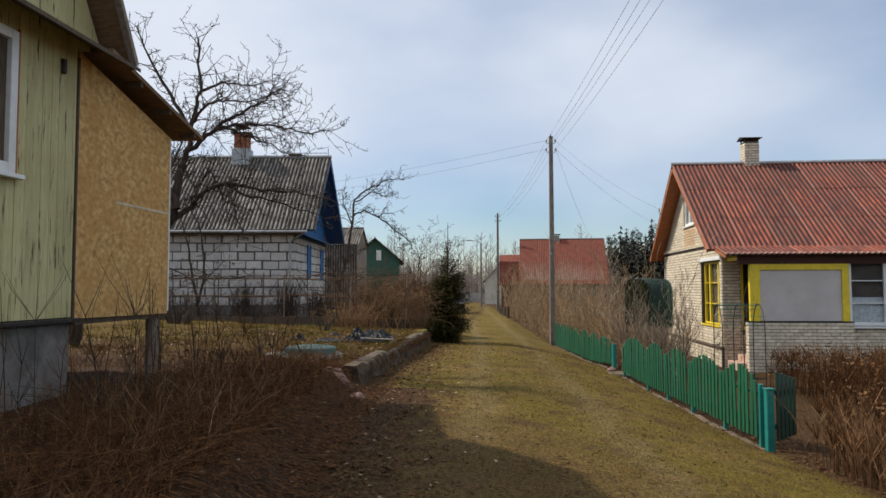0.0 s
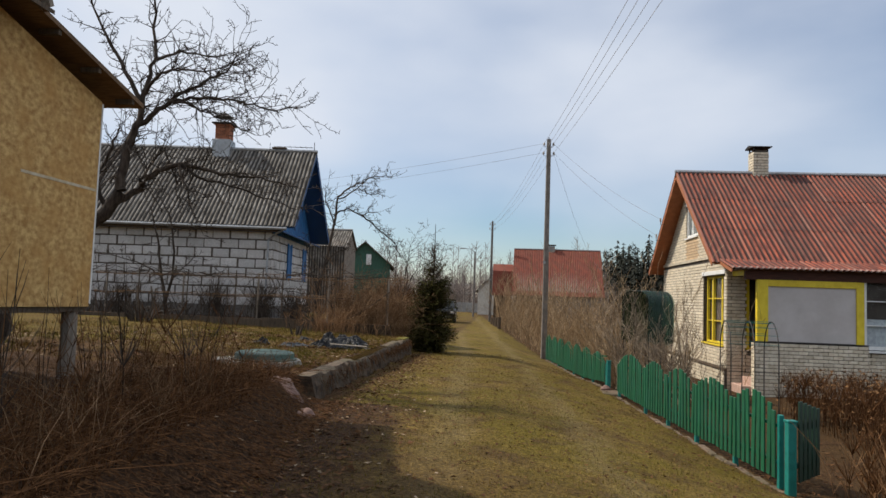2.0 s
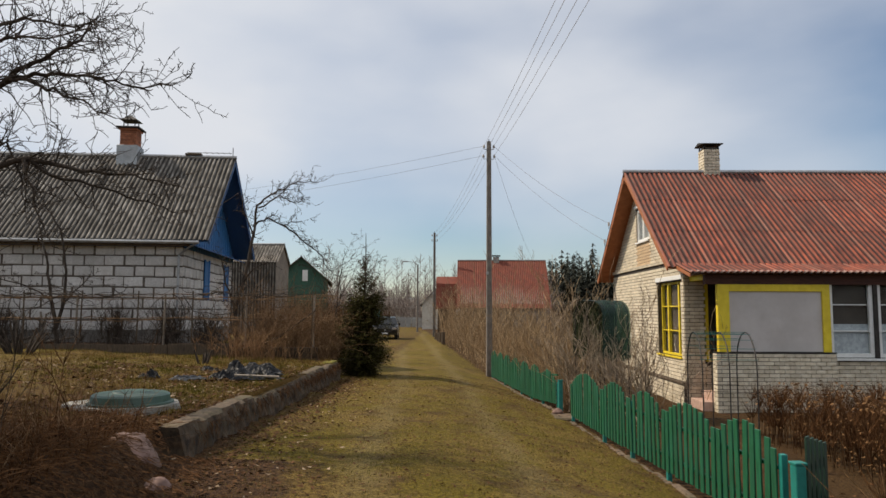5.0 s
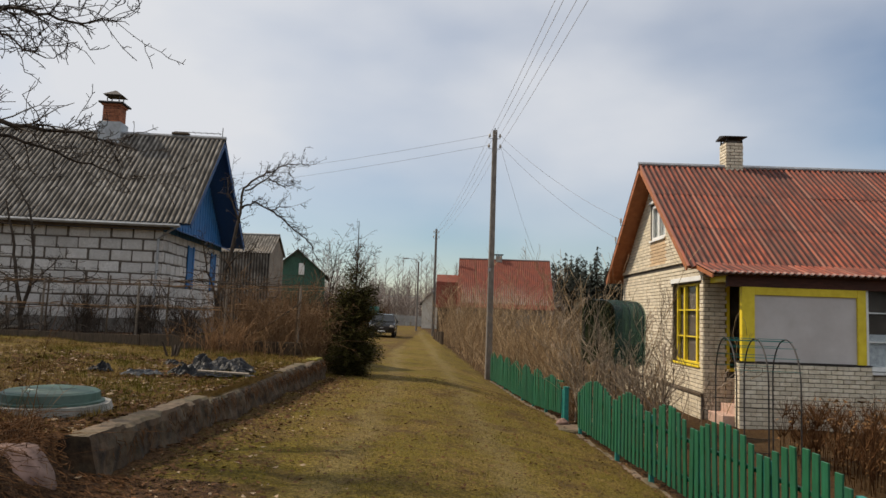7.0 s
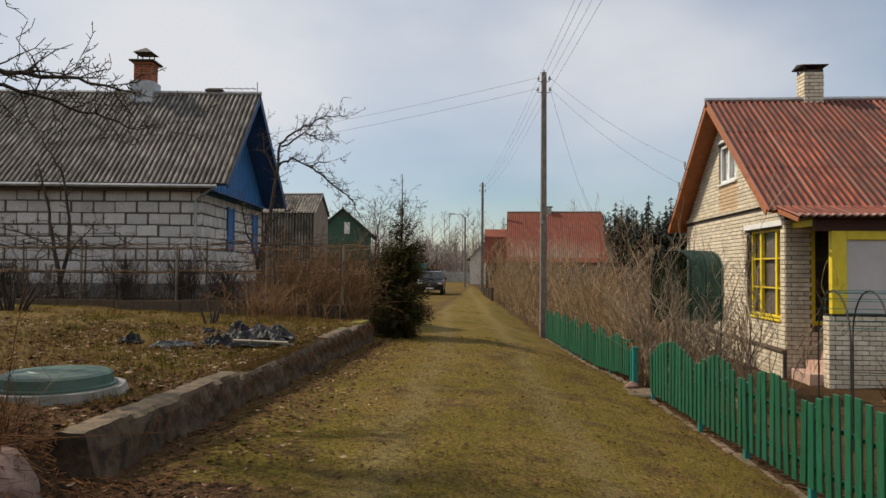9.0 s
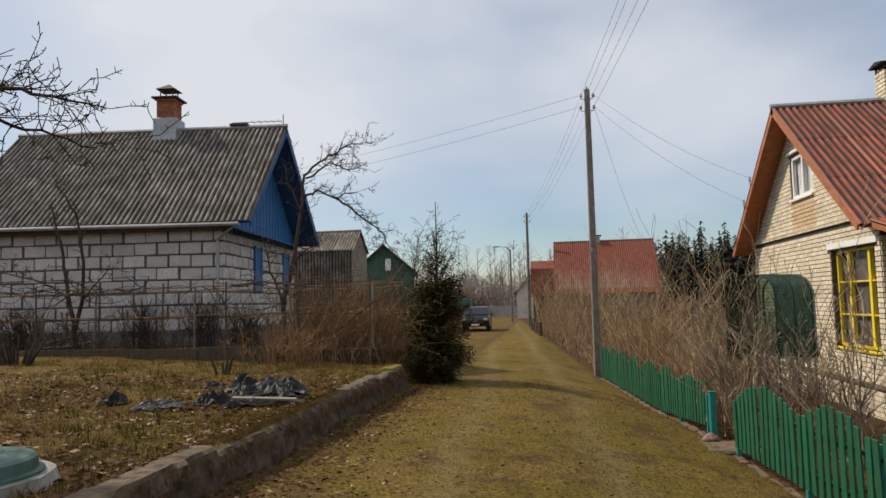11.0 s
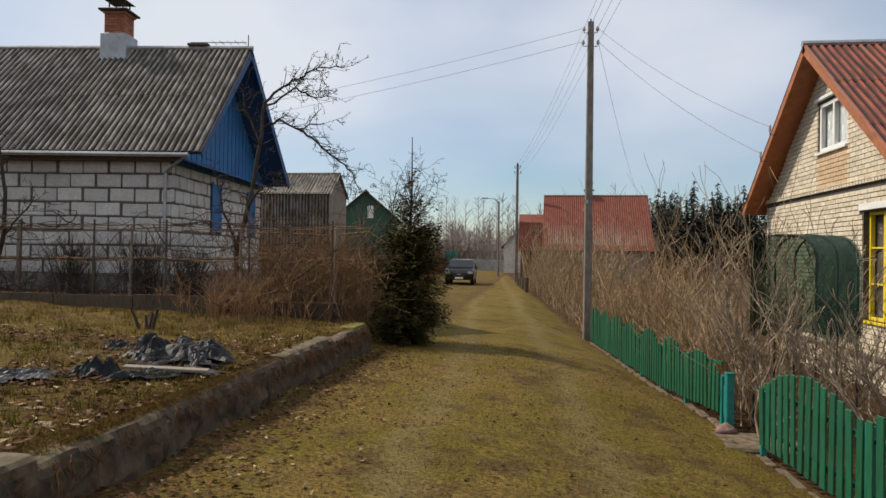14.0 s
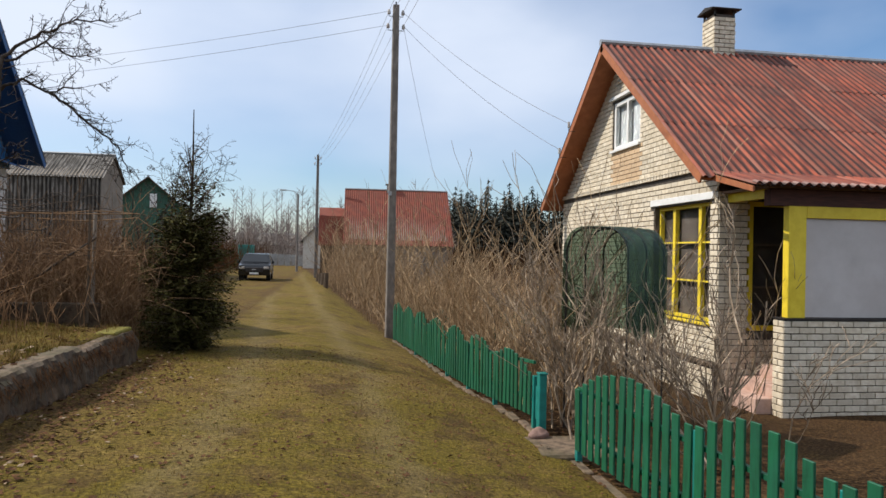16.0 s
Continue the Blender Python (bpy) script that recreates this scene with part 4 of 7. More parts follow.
    for sgn in (-1, 1):
        p0 = Vector((0, ym, ridge))
        p1 = Vector((0, Y0 - ey if sgn < 0 else Y1 + ey, ez))
        dn = p1 - p0
        slope = dn.length
        nrm = Vector((0, sgn * abs(dn.z), abs(dn.y))).normalized()
        bm = bmesh.new()
        q = [p0 - nrm * 0.05, p1 - nrm * 0.05, p1 - nrm * 0.1, p0 - nrm * 0.1]
        add_prism(bm, [(a.y, a.z) for a in q], X0 + 0.06, XR + 0.4)
        part("deck", bm, M_rust, roof, "rust-brown soffit boards")
        sl = slope / 3 * 1.03
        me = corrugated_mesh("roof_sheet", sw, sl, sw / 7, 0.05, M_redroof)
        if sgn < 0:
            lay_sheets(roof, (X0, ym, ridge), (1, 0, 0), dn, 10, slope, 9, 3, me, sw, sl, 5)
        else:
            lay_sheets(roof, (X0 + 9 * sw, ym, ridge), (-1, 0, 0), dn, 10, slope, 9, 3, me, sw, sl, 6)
        bm = bmesh.new()
        q = [p0 - nrm * 0.0, p1 - nrm * 0.0, p1 - nrm * 0.16, p0 - nrm * 0.16]
        add_prism(bm, [(a.y, a.z) for a in q], X0 + 0.01, X0 + 0.045)
        part("bargeboard", bm, M_rust, roof, "rust-orange bargeboard")
    part("ridge_cap", tube([(X0 - 0.02, ym, ridge + 0.04), (XR + 0.4, ym, ridge + 0.04)], [0.075, 0.075], 8), M_metal, roof, "grey metal ridge cap")
    # lower roof strip over the porch
    a, b = Vector((0, Y0 - ey + 0.25, ez + 0.1)), Vector((0, PY - 0.28, 2.58))
    dn = b - a
    me = corrugated_mesh("roof_sheet", sw, dn.length, sw / 7, 0.05, M_redroof)
    lay_sheets(roof, (7.15, a.y, a.z), (1, 0, 0), dn, 10, dn.length, 9, 1, me, sw, dn.length, 7, 0.0)
    lip = corrugated_mesh("eave_edge", sw, 0.13, sw / 7, 0.05, M_paleroof)
    lay_sheets(roof, (7.15, b.y + 0.10, b.z + 0.055), (1, 0, 0), dn, 10, 0.13, 9, 1, lip, sw, 0.13, 7, 0.0)
    bm = bmesh.new()
    add_prism(bm, [(a.y, a.z - 0.03), (b.y + 0.03, b.z - 0.03), (b.y + 0.03, b.z - 0.11), (a.y, a.z - 0.13)], 7.12, 7.15)
    part("bargeboard", bm, M_rust, roof)
    # chimney
    ch = thing("chimney", "white brick chimney with a flat metal hood", "chimney", pose(9.82, ym + 0.15, ridge))
    part("core", box((-0.25, -0.25, -0.6), (0.25, 0.25, 0.85)), M_joint, ch)
    for ux, un, oo in ((Vector((1, 0, 0)), Vector((0, -1, 0)), (-0.26, -0.255, 0)), (Vector((0, -1, 0)), Vector((-1, 0, 0)), (-0.255, 0.26, 0))):
        block_face(None, ch, MESHES, oo, ux, un, bond(0.52, -0.3, 0.85, 0.246, 0.084, 0.016, lambda u, z: True), M_brick, "brick")
    part("hood", box((-0.36, -0.36, 0.95), (0.36, 0.36, 0.98), 0.008), M_dark, ch, "dark metal hood")
    bm = bmesh.new()
    add_prism(bm, [(-0.34, 0.98), (0.34, 0.98), (0.0, 1.06)], -0.36, 0.36)
    part("hood_top", bm, M_dark, ch)
    for x in (-0.23, 0.23):
        for y in (-0.23, 0.23):
            part("hood_leg", box((x - 0.02, y - 0.02, 0.6), (x + 0.02, y + 0.02, 0.96)), M_dark, ch)
    # service brackets on the bargeboard
    for y, z in ((28.6, 4.55), (29.3, 4.0)):
        part("bracket", tube([(X0 + 0.03, y, z), (X0 - 0.12, y + 0.05, z), (X0 - 0.12, y + 0.05, z + 0.18)], [0.012] * 3, 5), M_dark, house)
        part("insulator", tube([(X0 - 0.12, y + 0.05, z + 0.1), (X0 - 0.12, y + 0.05, z + 0.24)], [0.035, 0.03], 8), M_porcelain, house)
    ob = rest.link("brickwork", M_brick_rest, house, "cream brick courses")
    tagged(ob, kind="stuff")
    ob = tan.link("brickwork", M_brick_tan, house, "tan brick panel below the attic window")
    tagged(ob, kind="stuff")


build_brick_house()


# ---- boarded house at the start of the walk ----
def build_board_house():
    house = thing("house", "old house with peeling yellow-green boards and a strand-board extension on posts", "house")
    X = -4.72
    y_mid, y_end = 7.98, 10.42
    floor = 1.25
    # plinth
    part("plinth", box((X - 6, 2.2, -0.2), (X - 0.03, y_mid + 0.02, floor - 0.06), 0.03), M_rubble, house, "grey rubble plinth")
    part("drip_board", box((X - 0.05, 2.2, floor - 0.06), (X + 0.09, y_mid + 0.06, floor - 0.01), 0.006), M_dark, house, "dark drip board")
    part("wall", box((X - 6, 2.2, floor), (X - 0.03, y_mid, 4.68)), M_darkwood, house)
    # boards
    y = 2.2
    rnd = random.Random(8)
    win = (5.55, 6.88, 2.85, 4.42)
    while y < y_mid - 0.02:
        w = min(rnd.uniform(0.13, 0.17), y_mid - y)
        pieces = [(floor, 4.66)]
        if y + w > win[0] and y < win[1]:
            pieces = [(floor, win[2]), (win[3], 4.66)]
        for z0, z1 in pieces:
            part("board", box((X - 0.03, y, z0), (X + rnd.uniform(-0.004, 0.006), y + w - 0.006, z1), 0.003), M_boards, house)
        y += w
    # window with a white frame
    build_window(house, "window", (X + 0.03, win[0], win[2]), Vector((0, 1, 0)), Vector((1, 0, 0)), win[1] - win[0], win[3] - win[2], 2, 1, M_white, M_inside, 0.11, "white-framed window")
    part("window_trim", box((X - 0.01, win[1], win[2] - 0.05), (X + 0.03, win[1] + 0.02, win[3] + 0.03)), M_rust, house, "orange mounting foam edge")
    part("sill", box((X, win[0] - 0.05, win[2] - 0.06), (X + 0.1, win[1] + 0.06, win[2] - 0.01), 0.005), M_white, house)
    # strand-board extension with a sloping top
    rise = (4.85 - 3.95) / (y_end - y_mid)
    bm = bmesh.new()
    add_prism(bm, [(y_mid + 0.03, floor - 0.02), (y_end, floor - 0.04), (y_end, 4.0), (y_mid + 0.03, 4.58)], X - 0.02, X + 0.012)
    part("strand_board", bm, M_osb, house, "yellow strand board sheet")
    part("strand_board", box((X - 3.0, y_end - 0.02, floor), (X - 0.02, y_end, 3.98)), M_osb, house)
    part("board_seam", box((X + 0.012, 8.9, 2.765), (X + 0.016, y_end - 0.02, 2.80)), M_smear, house, "pale smear along the seam")
    part("corner_strip", box((X - 0.01, y_end, floor), (X + 0.018, y_end + 0.03, 3.98)), M_white, house, "pale corner strip")
    part("corner_strip", box((X - 0.01, y_mid - 0.0, floor - 0.03), (X + 0.02, y_mid + 0.03, 4.5)), M_darkwood, house)
    part("floor_beam", box((X - 3, y_mid + 0.1, floor - 0.10), (X - 0.02, y_end - 0.02, floor - 0.03)), M_darkwood, house)
    for x, y in ((X - 0.14, 10.25), (X - 2.6, 10.2), (X - 1.6, 10.22)):
        z = ground_z(x, y)
        part("post", tube([(x, y, z - 0.2), (x + 0.01, y, 0.8), (x, y, floor - 0.1)], [0.11, 0.10, 0.10], 10), M_greypost, house, "grey log post")
    # dark rusty hook on the wall, simplified to a small block
    part("meter_box", box((X, 7.64, 4.2), (X + 0.05, 7.70, 4.38), 0.01), M_dark, house, "small dark rusty hook")
    # roof: rake running down to the far eave
    y_e, z_e = 10.98, 4.13
    fall = 0.21
    z_top = z_e + (y_e - 8.25) * fall
    roof = part("roof", bmesh.new(), M_darkwood, house)
    low = [(y_e, z_e), (8.25, z_top), (8.25, z_top - 0.06), (y_e, z_e - 0.06)]
    bm = bmesh.new()
    add_prism(bm, low, X - 6, X + 0.3)
    part("deck", bm, M_soffit, roof, "weathered soffit boards")
    # upper gambrel roof; its unseen top is shaped to fit the shadow cast
    ridge_line = [(8.68, 4.64), (7.95, 5.85), (5.1, 6.6), (2.25, 5.85), (1.5, 4.64)]
    for a, b in zip(ridge_line, ridge_line[1:]):
        bm = bmesh.new()
        add_prism(bm, [a, b, (b[0], b[1] - 0.09), (a[0], a[1] - 0.09)], X - 6, X + 0.35)
        part("deck", bm, M_soffit, roof)
        part("bargeboard", tube([(X + 0.36, a[0], a[1] - 0.03), (X + 0.36, b[0], b[1] - 0.03)], [0.06, 0.06], 4), M_greypost, roof)
    bm = bmesh.new()
    add_prism(bm, [(8.55, 4.66), (7.85, 5.75), (5.1, 6.48), (2.35, 5.75), (1.65, 4.66)], X - 6, X - 0.01)
    part("gable", bm, M_boards, house, "yellow-green gable boards")
    # cornice shelf at the foot of the gable
    bm = bmesh.new()
    add_prism(bm, [(0, 0), (0, 0.05), (-0.5, -0.2), (-0.5, -0.25)], 0, 7.2, Matrix.Translation((X - 0.02, 8.62, 4.74)) @ Matrix.Rotation(radians(-90), 4, "Z") @ Matrix.Diagonal((1, -1, 1, 1)))
    part("cornice", bm, M_darkwood, house, "dark cornice boards")
    for i in range(3):
        yy = 9.0 + i * 0.85
        part("rafter", box((X + 0.03, yy, 0), (X + 0.28, yy + 0.06, 0.07), 0, Matrix.Translation((0, 0, z_e - 0.13 + (y_e - yy) * fall))), M_darkwood, roof)


build_board_house()

# ---- green picket fence ----
def build_fence(stations, label, seed):
    fence = thing("picket_fence", label, "fence", group="green fences beside the lane")
    rnd = random.Random(seed)
    def level(y, i):
        return lerp_table(y, [(q, v[i]) for q, v in PANEL_Z])

    for y0, y1 in zip(stations, stations[1:]):
        n = max(6, int(round(abs(y1 - y0) / 0.163)))
        pitch = abs(y1 - y0) / n
        for i in range(n):
            k = (i + 0.5) / n
            y = y0 + (y1 - y0) * k
            x = fence_x(y)
            foot = level(y, 0) + rnd.uniform(-0.012, 0.012)
            low = level(y, 1) - 0.06
            h = round(low + (level(y, 2) - low) * (1 - abs(2 * k - 1) ** 1.9) - foot + rnd.uniform(-0.006, 0.006), 2)
            w = round(pitch * 0.62, 2)
            key = ("picket", h, w)
            if key not in MESHES:
                me = bpy.data.meshes.new("picket")
                bm = box((-0.011, -w / 2, 0.0), (0.011, w / 2, h), 0.004)
                bm.to_mesh(me)
                bm.free()
                me.materials.append(M_green)
                MESHES[key] = me
            m = pose(x - 0.02, y, foot, rnd.uniform(-0.8, 0.8), rnd.uniform(-1, 1), 5 + rnd.uniform(-2, 2))
            piece("picket", MESHES[key], m, fence)
        for zz in (0.2, 0.68):
            a = Vector((fence_x(y0) + 0.02, y0, level(y0, 0) + zz))
            b = Vector((fence_x(y1) + 0.02, y1, level(y1, 0) + zz))
            part("rail", tube([a, b], [0.028, 0.028], 4), M_green, fence)
    for y in stations:
        g = lerp_table(y, FENCE_Z)
        x = fence_x(y)
        part("post", box((x - 0.005, y - 0.04, g - 0.3), (x + 0.06, y + 0.04, level(y, 1) - 0.06), 0.005), M_teal, fence, "teal square post")
    return fence


build_fence([31.1, 29.7, 28.28, 26.8, 25.3, 23.82, 22.36, 20.72], "green picket fence with arched panels beside the utility pole", 1)
build_fence([19.38, 17.15, 15.64, 14.12, 12.52, 11.12], "green picket fence with arched panels before the brick house", 2)


def build_gate_posts():
    g = lerp_table(20.45, FENCE_Z)
    post = thing("gate_post", "thick teal gate post with a flat cap", "post", pose(3.70, 20.45, g, 0, 0, 5))
    part("shaft", box((-0.05, -0.05, -0.3), (0.05, 0.05, 0.78), 0.008), M_teal, post)
    part("cap", box((-0.058, -0.058, 0.78), (0.058, 0.058, 0.80), 0.004), M_teal, post)
    part("board", box((-0.012, 0.07, 0.18), (0.012, 0.18, 0.6), 0.004), M_teal, post)
    g = lerp_table(10.6, FENCE_Z)
    post = thing("gate_post", "thick teal gate post with a flat cap", "post", pose(4.56, 10.86, g, 0, 0, 5))
    part("shaft", box((-0.055, -0.055, -0.3), (0.055, 0.055, 0.92), 0.008), M_teal, post)
    part("cap", box((-0.065, -0.065, 0.92), (0.065, 0.065, 0.945), 0.004), M_teal, post)
    gate = thing("gate", "small dark green picket gate standing open by the hedge", "gate", pose(4.70, 11.0, g, 0, 0, 48))
    for i in range(5):
        part("picket", box((0.05 + i * 0.155, -0.012, 0.12), (0.155 + i * 0.155, 0.012, 1.16 - 0.035 * i), 0.004), M_gate, gate)
    for z in (0.3, 0.82):
        part("rail", box((0.0, 0.012, z), (0.82, 0.05, z + 0.07), 0.004), M_gate, gate)


build_gate_posts()


def build_kerb():
    kerb = thing("fence_kerb", "strip of pale stones and concrete under the fence", "kerb", kind="structure")
    rnd = random.Random(3)
    y = 10.9
    while y < 31:
        if not 19.4 < y < 20.4:
            ln = rnd.uniform(0.3, 0.8)
            x, g = fence_x(y), lerp_table(y, FENCE_Z)
            part("kerb_stone", box((x - 0.10, y, g - 0.12), (x + 0.02, y + ln - 0.03, g + rnd.uniform(0.015, 0.04)), 0.015), M_cap, kerb)
            y += ln
        else:
            y += 0.3
    part("path_slab", box((3.3, 19.4, -0.95), (4.4, 20.25, -0.76), 0.03), M_cap, kerb, "worn concrete slab at the gate")


build_kerb()


# ---- poles and wires ----
def build_pole(x, y, z0, z1, label, lean=(0, 0), rot=0):
    pole = thing("utility_pole", label, "utility pole", pose(x, y, z0, lean[0], lean[1], rot), group="poles along the lane")
    h = z1 - z0
    bm = bmesh.new()
    for i, (za, zb) in enumerate(((-0.4, h),)):
        a = [bm.verts.new((sx * 0.12, sy * 0.125, za)) for sx, sy in ((-1, -1), (1, -1), (1, 1), (-1, 1))]
        b = [bm.verts.new((sx * 0.085, sy * 0.085, zb)) for sx, sy in ((-1, -1), (1, -1), (1, 1), (-1, 1))]
        bm.faces.new(b)
        for k in range(4):
            bm.faces.new((a[k], a[(k + 1) % 4], b[(k + 1) % 4], b[k]))
    bmesh.ops.bevel(bm, geom=[e for e in bm.edges if abs(e.verts[0].co.z - e.verts[1].co.z) > 1], offset=0.02, segments=1, affect="EDGES")
    part("shaft", bm, M_pole, pole, "grey-brown concrete shaft")
    ends = []
    for zz, w in ((h - 0.32, 0.2), (h - 0.72, 0.22)):
        for s in (-1, 1):
            part("hook", tube([(s * 0.07, 0, zz), (s * w, 0, zz), (s * w, 0, zz + 0.1)], [0.012] * 3, 5), M_dark, pole)
            ins = part("insulator", tube([(s * w, 0, zz + 0.06), (s * w, 0, zz + 0.12), (s * w, 0, zz + 0.19)], [0.045, 0.05, 0.025], 8), M_porcelain, pole)
            ends.append(Vector((x + s * w, y, z0 + zz + 0.14)))
    part("top_bracket", tube([(0, 0, h - 0.02), (0, 0, h + 0.1)], [0.02, 0.02], 6), M_dark, pole)
    part("number_plate", box((-0.13, -0.14, h * 0.42), (-0.03, -0.125, h * 0.42 + 0.12)), M_metal, pole)
    return ends


def wire(name, a, b, sag, r=0.008):
    pts = []
    n = 14
    for i in range(n + 1):
        k = i / n
        p = Vector(a).lerp(Vector(b), k)
        p.z -= sag * 4 * k * (1 - k)
        pts.append(p)
    return tube(pts, [r] * (n + 1), 4)


P1 = build_pole(2.69, 31.89, -0.87, 8.5, "tall grey concrete utility pole with four insulators", (0, 0), 3)
P2 = build_pole(-0.1, 62.0, -0.6, 8.15, "far grey concrete utility pole with wires")
P0 = [Vector((4.9 + dx, -14, 8.4 + dz)) for dx, dz in ((-0.25, -0.2), (0.25, -0.2), (-0.25, -0.6), (0.25, -0.6))]
for i in range(4):
    w = part("power_line", wire("power_line", P1[i], P0[i], 0.55, 0.006), M_wire)
    tagged(w, "thin grey overhead power line between the poles", "cable", "overhead lines")
    w = part("power_line", wire("power_line", P1[i], P2[i], 0.5, 0.005), M_wire)
    tagged(w, "thin grey overhead power line between the poles", "cable", "overhead lines")
for a, b, s in ((P1[0], (-24.0, 41.0, 6.6), 0.5), (P1[2], (-26.0, 41.0, 6.0), 0.6), (P1[1], (6.78, 28.65, 4.75), 0.25), (P1[3], (6.78, 29.35, 4.2), 0.25), (P1[3], (9.0, 60.5, 4.2), 0.9)):
    w = part("service_line", wire("service_line", a, b, s, 0.006), M_wire)
    tagged(w, "sagging service cable to a house", "cable", "service lines")


# ---- trees ----
def grow(soup, rnd, p, d, length, r, level, spread, droop, out, max_level):
    """A limb in kinks, with side limbs, thinning towards its end."""
    n = max(3, int(length / (0.11 + 0.06 * (max_level - level))))
    pts, rad = [p.copy()], [r]
    for i in range(n):
        d = d + Vector((rnd.gauss(0, 1), rnd.gauss(0, 1), rnd.gauss(0, 0.8))) * (0.15 + 0.03 * level)
        d.z += droop
        d.normalize()
        p = p + d * (length / n)
        pts.append(p.copy())
        rad.append(r * (1 - 0.72 * (i + 1) / n))
        if level >= 2:
            for _ in range(2):
                if rnd.random() < 0.55:
                    e = Vector((rnd.gauss(0, 1), rnd.gauss(0, 1), rnd.gauss(0.3, 1))).normalized() * rnd.uniform(0.03, 0.09)
                    q = p - d * rnd.uniform(0, length / n)
                    soup[1].stick([tuple(q), tuple(q + e)], [0.005, 0.004], 3)
        if level < max_level and i >= (1 if level else n // 4):
            for _ in range(int(rnd.random() < 0.72) + int(rnd.random() < 0.22)):
                side = d.orthogonal().normalized()
                side.rotate(Matrix.Rotation(rnd.uniform(0, 6.283), 3, d))
                nd_ = (d * rnd.uniform(0.35, 0.8) + side * spread).normalized()
                grow(soup, rnd, p, nd_, length * rnd.uniform(0.3, 0.6), rad[-1] * 0.6, level + 1, spread, droop * 0.6 + 0.012, out, max_level)
    soup[0 if level < 2 else 1].stick(pts, [max(q, 0.005) for q in rad], 6 if level < 2 else 3)


def bare_tree(name, label, x, y, limbs, trunk_h, r, seed, max_level=4, spread=0.75, droop=0.0, lean=(0, 0)):
    rnd = random.Random(seed)
    g = ground_z(x, y, False) - 0.05
    tree = thing(name, label, "tree", pose(x, y, g))
    thick, thin = Soup(), Soup()
    top = Vector((lean[0], lean[1], trunk_h))
    thick.stick([(0, 0, -0.1), (lean[0] * 0.35, lean[1] * 0.35, trunk_h * 0.45), tuple(top)], [r * 1.25, r, r * 0.85], 9)
    for dx, dy, dz, ln in limbs:
        d = Vector((dx, dy, dz)).normalized()
        grow((thick, thin), rnd, top - Vector((0, 0, 0.1)), d, ln, r * 0.55, 0, spread, droop, None, max_level - 1)
    thick.link("trunk", M_bark, tree, "", True)
    thin.link("crown", M_bark, tree)
    return tree


def limbed_tree(name, label, limbs, seed, twig=(0.3, 0.95)):
    """A tree from the lines of its main limbs (points, thickness at both ends, twigginess), with short crooked fruiting wood."""
    rnd = random.Random(seed)
    tree = thing(name, label, "tree")
    thick, thin = Soup(), Soup()
    for pts, r0, r1, twiggy in limbs:
        line = [Vector(q) for q in pts]
        fine, rad = [], []
        for i in range(len(line) - 1):
            for k in range(4):
                fine.append(line[i].lerp(line[i + 1], k / 4) + Vector((rnd.gauss(0, 1), rnd.gauss(0, 1), rnd.gauss(0, 1))) * 0.018)
        fine.append(line[-1])
        n = len(fine)
        rad = [r0 + (r1 - r0) * i / (n - 1) for i in range(n)]
        thick.stick([tuple(q) for q in fine], rad, 8)
        if not twiggy:
            continue
        for i in range(3, n):
            d = (fine[i] - fine[i - 1]).normalized()
            for _ in range(1 + int(rnd.random() < twiggy) + int(rnd.random() < twiggy * 0.8)):
                side = Vector((rnd.gauss(0.2, 1), rnd.gauss(0, 0.9), rnd.gauss(0.35, 0.8))).normalized()
                grow((thick, thin), rnd, fine[i], (d * 0.55 + side * 0.8).normalized(), rnd.uniform(*twig), min(0.013, rad[i] * 0.55), 2, 0.8, 0.0, None, 3)
    thick.link("trunk", M_bark, tree, "", True)
    thin.link("crown", M_bark, tree)


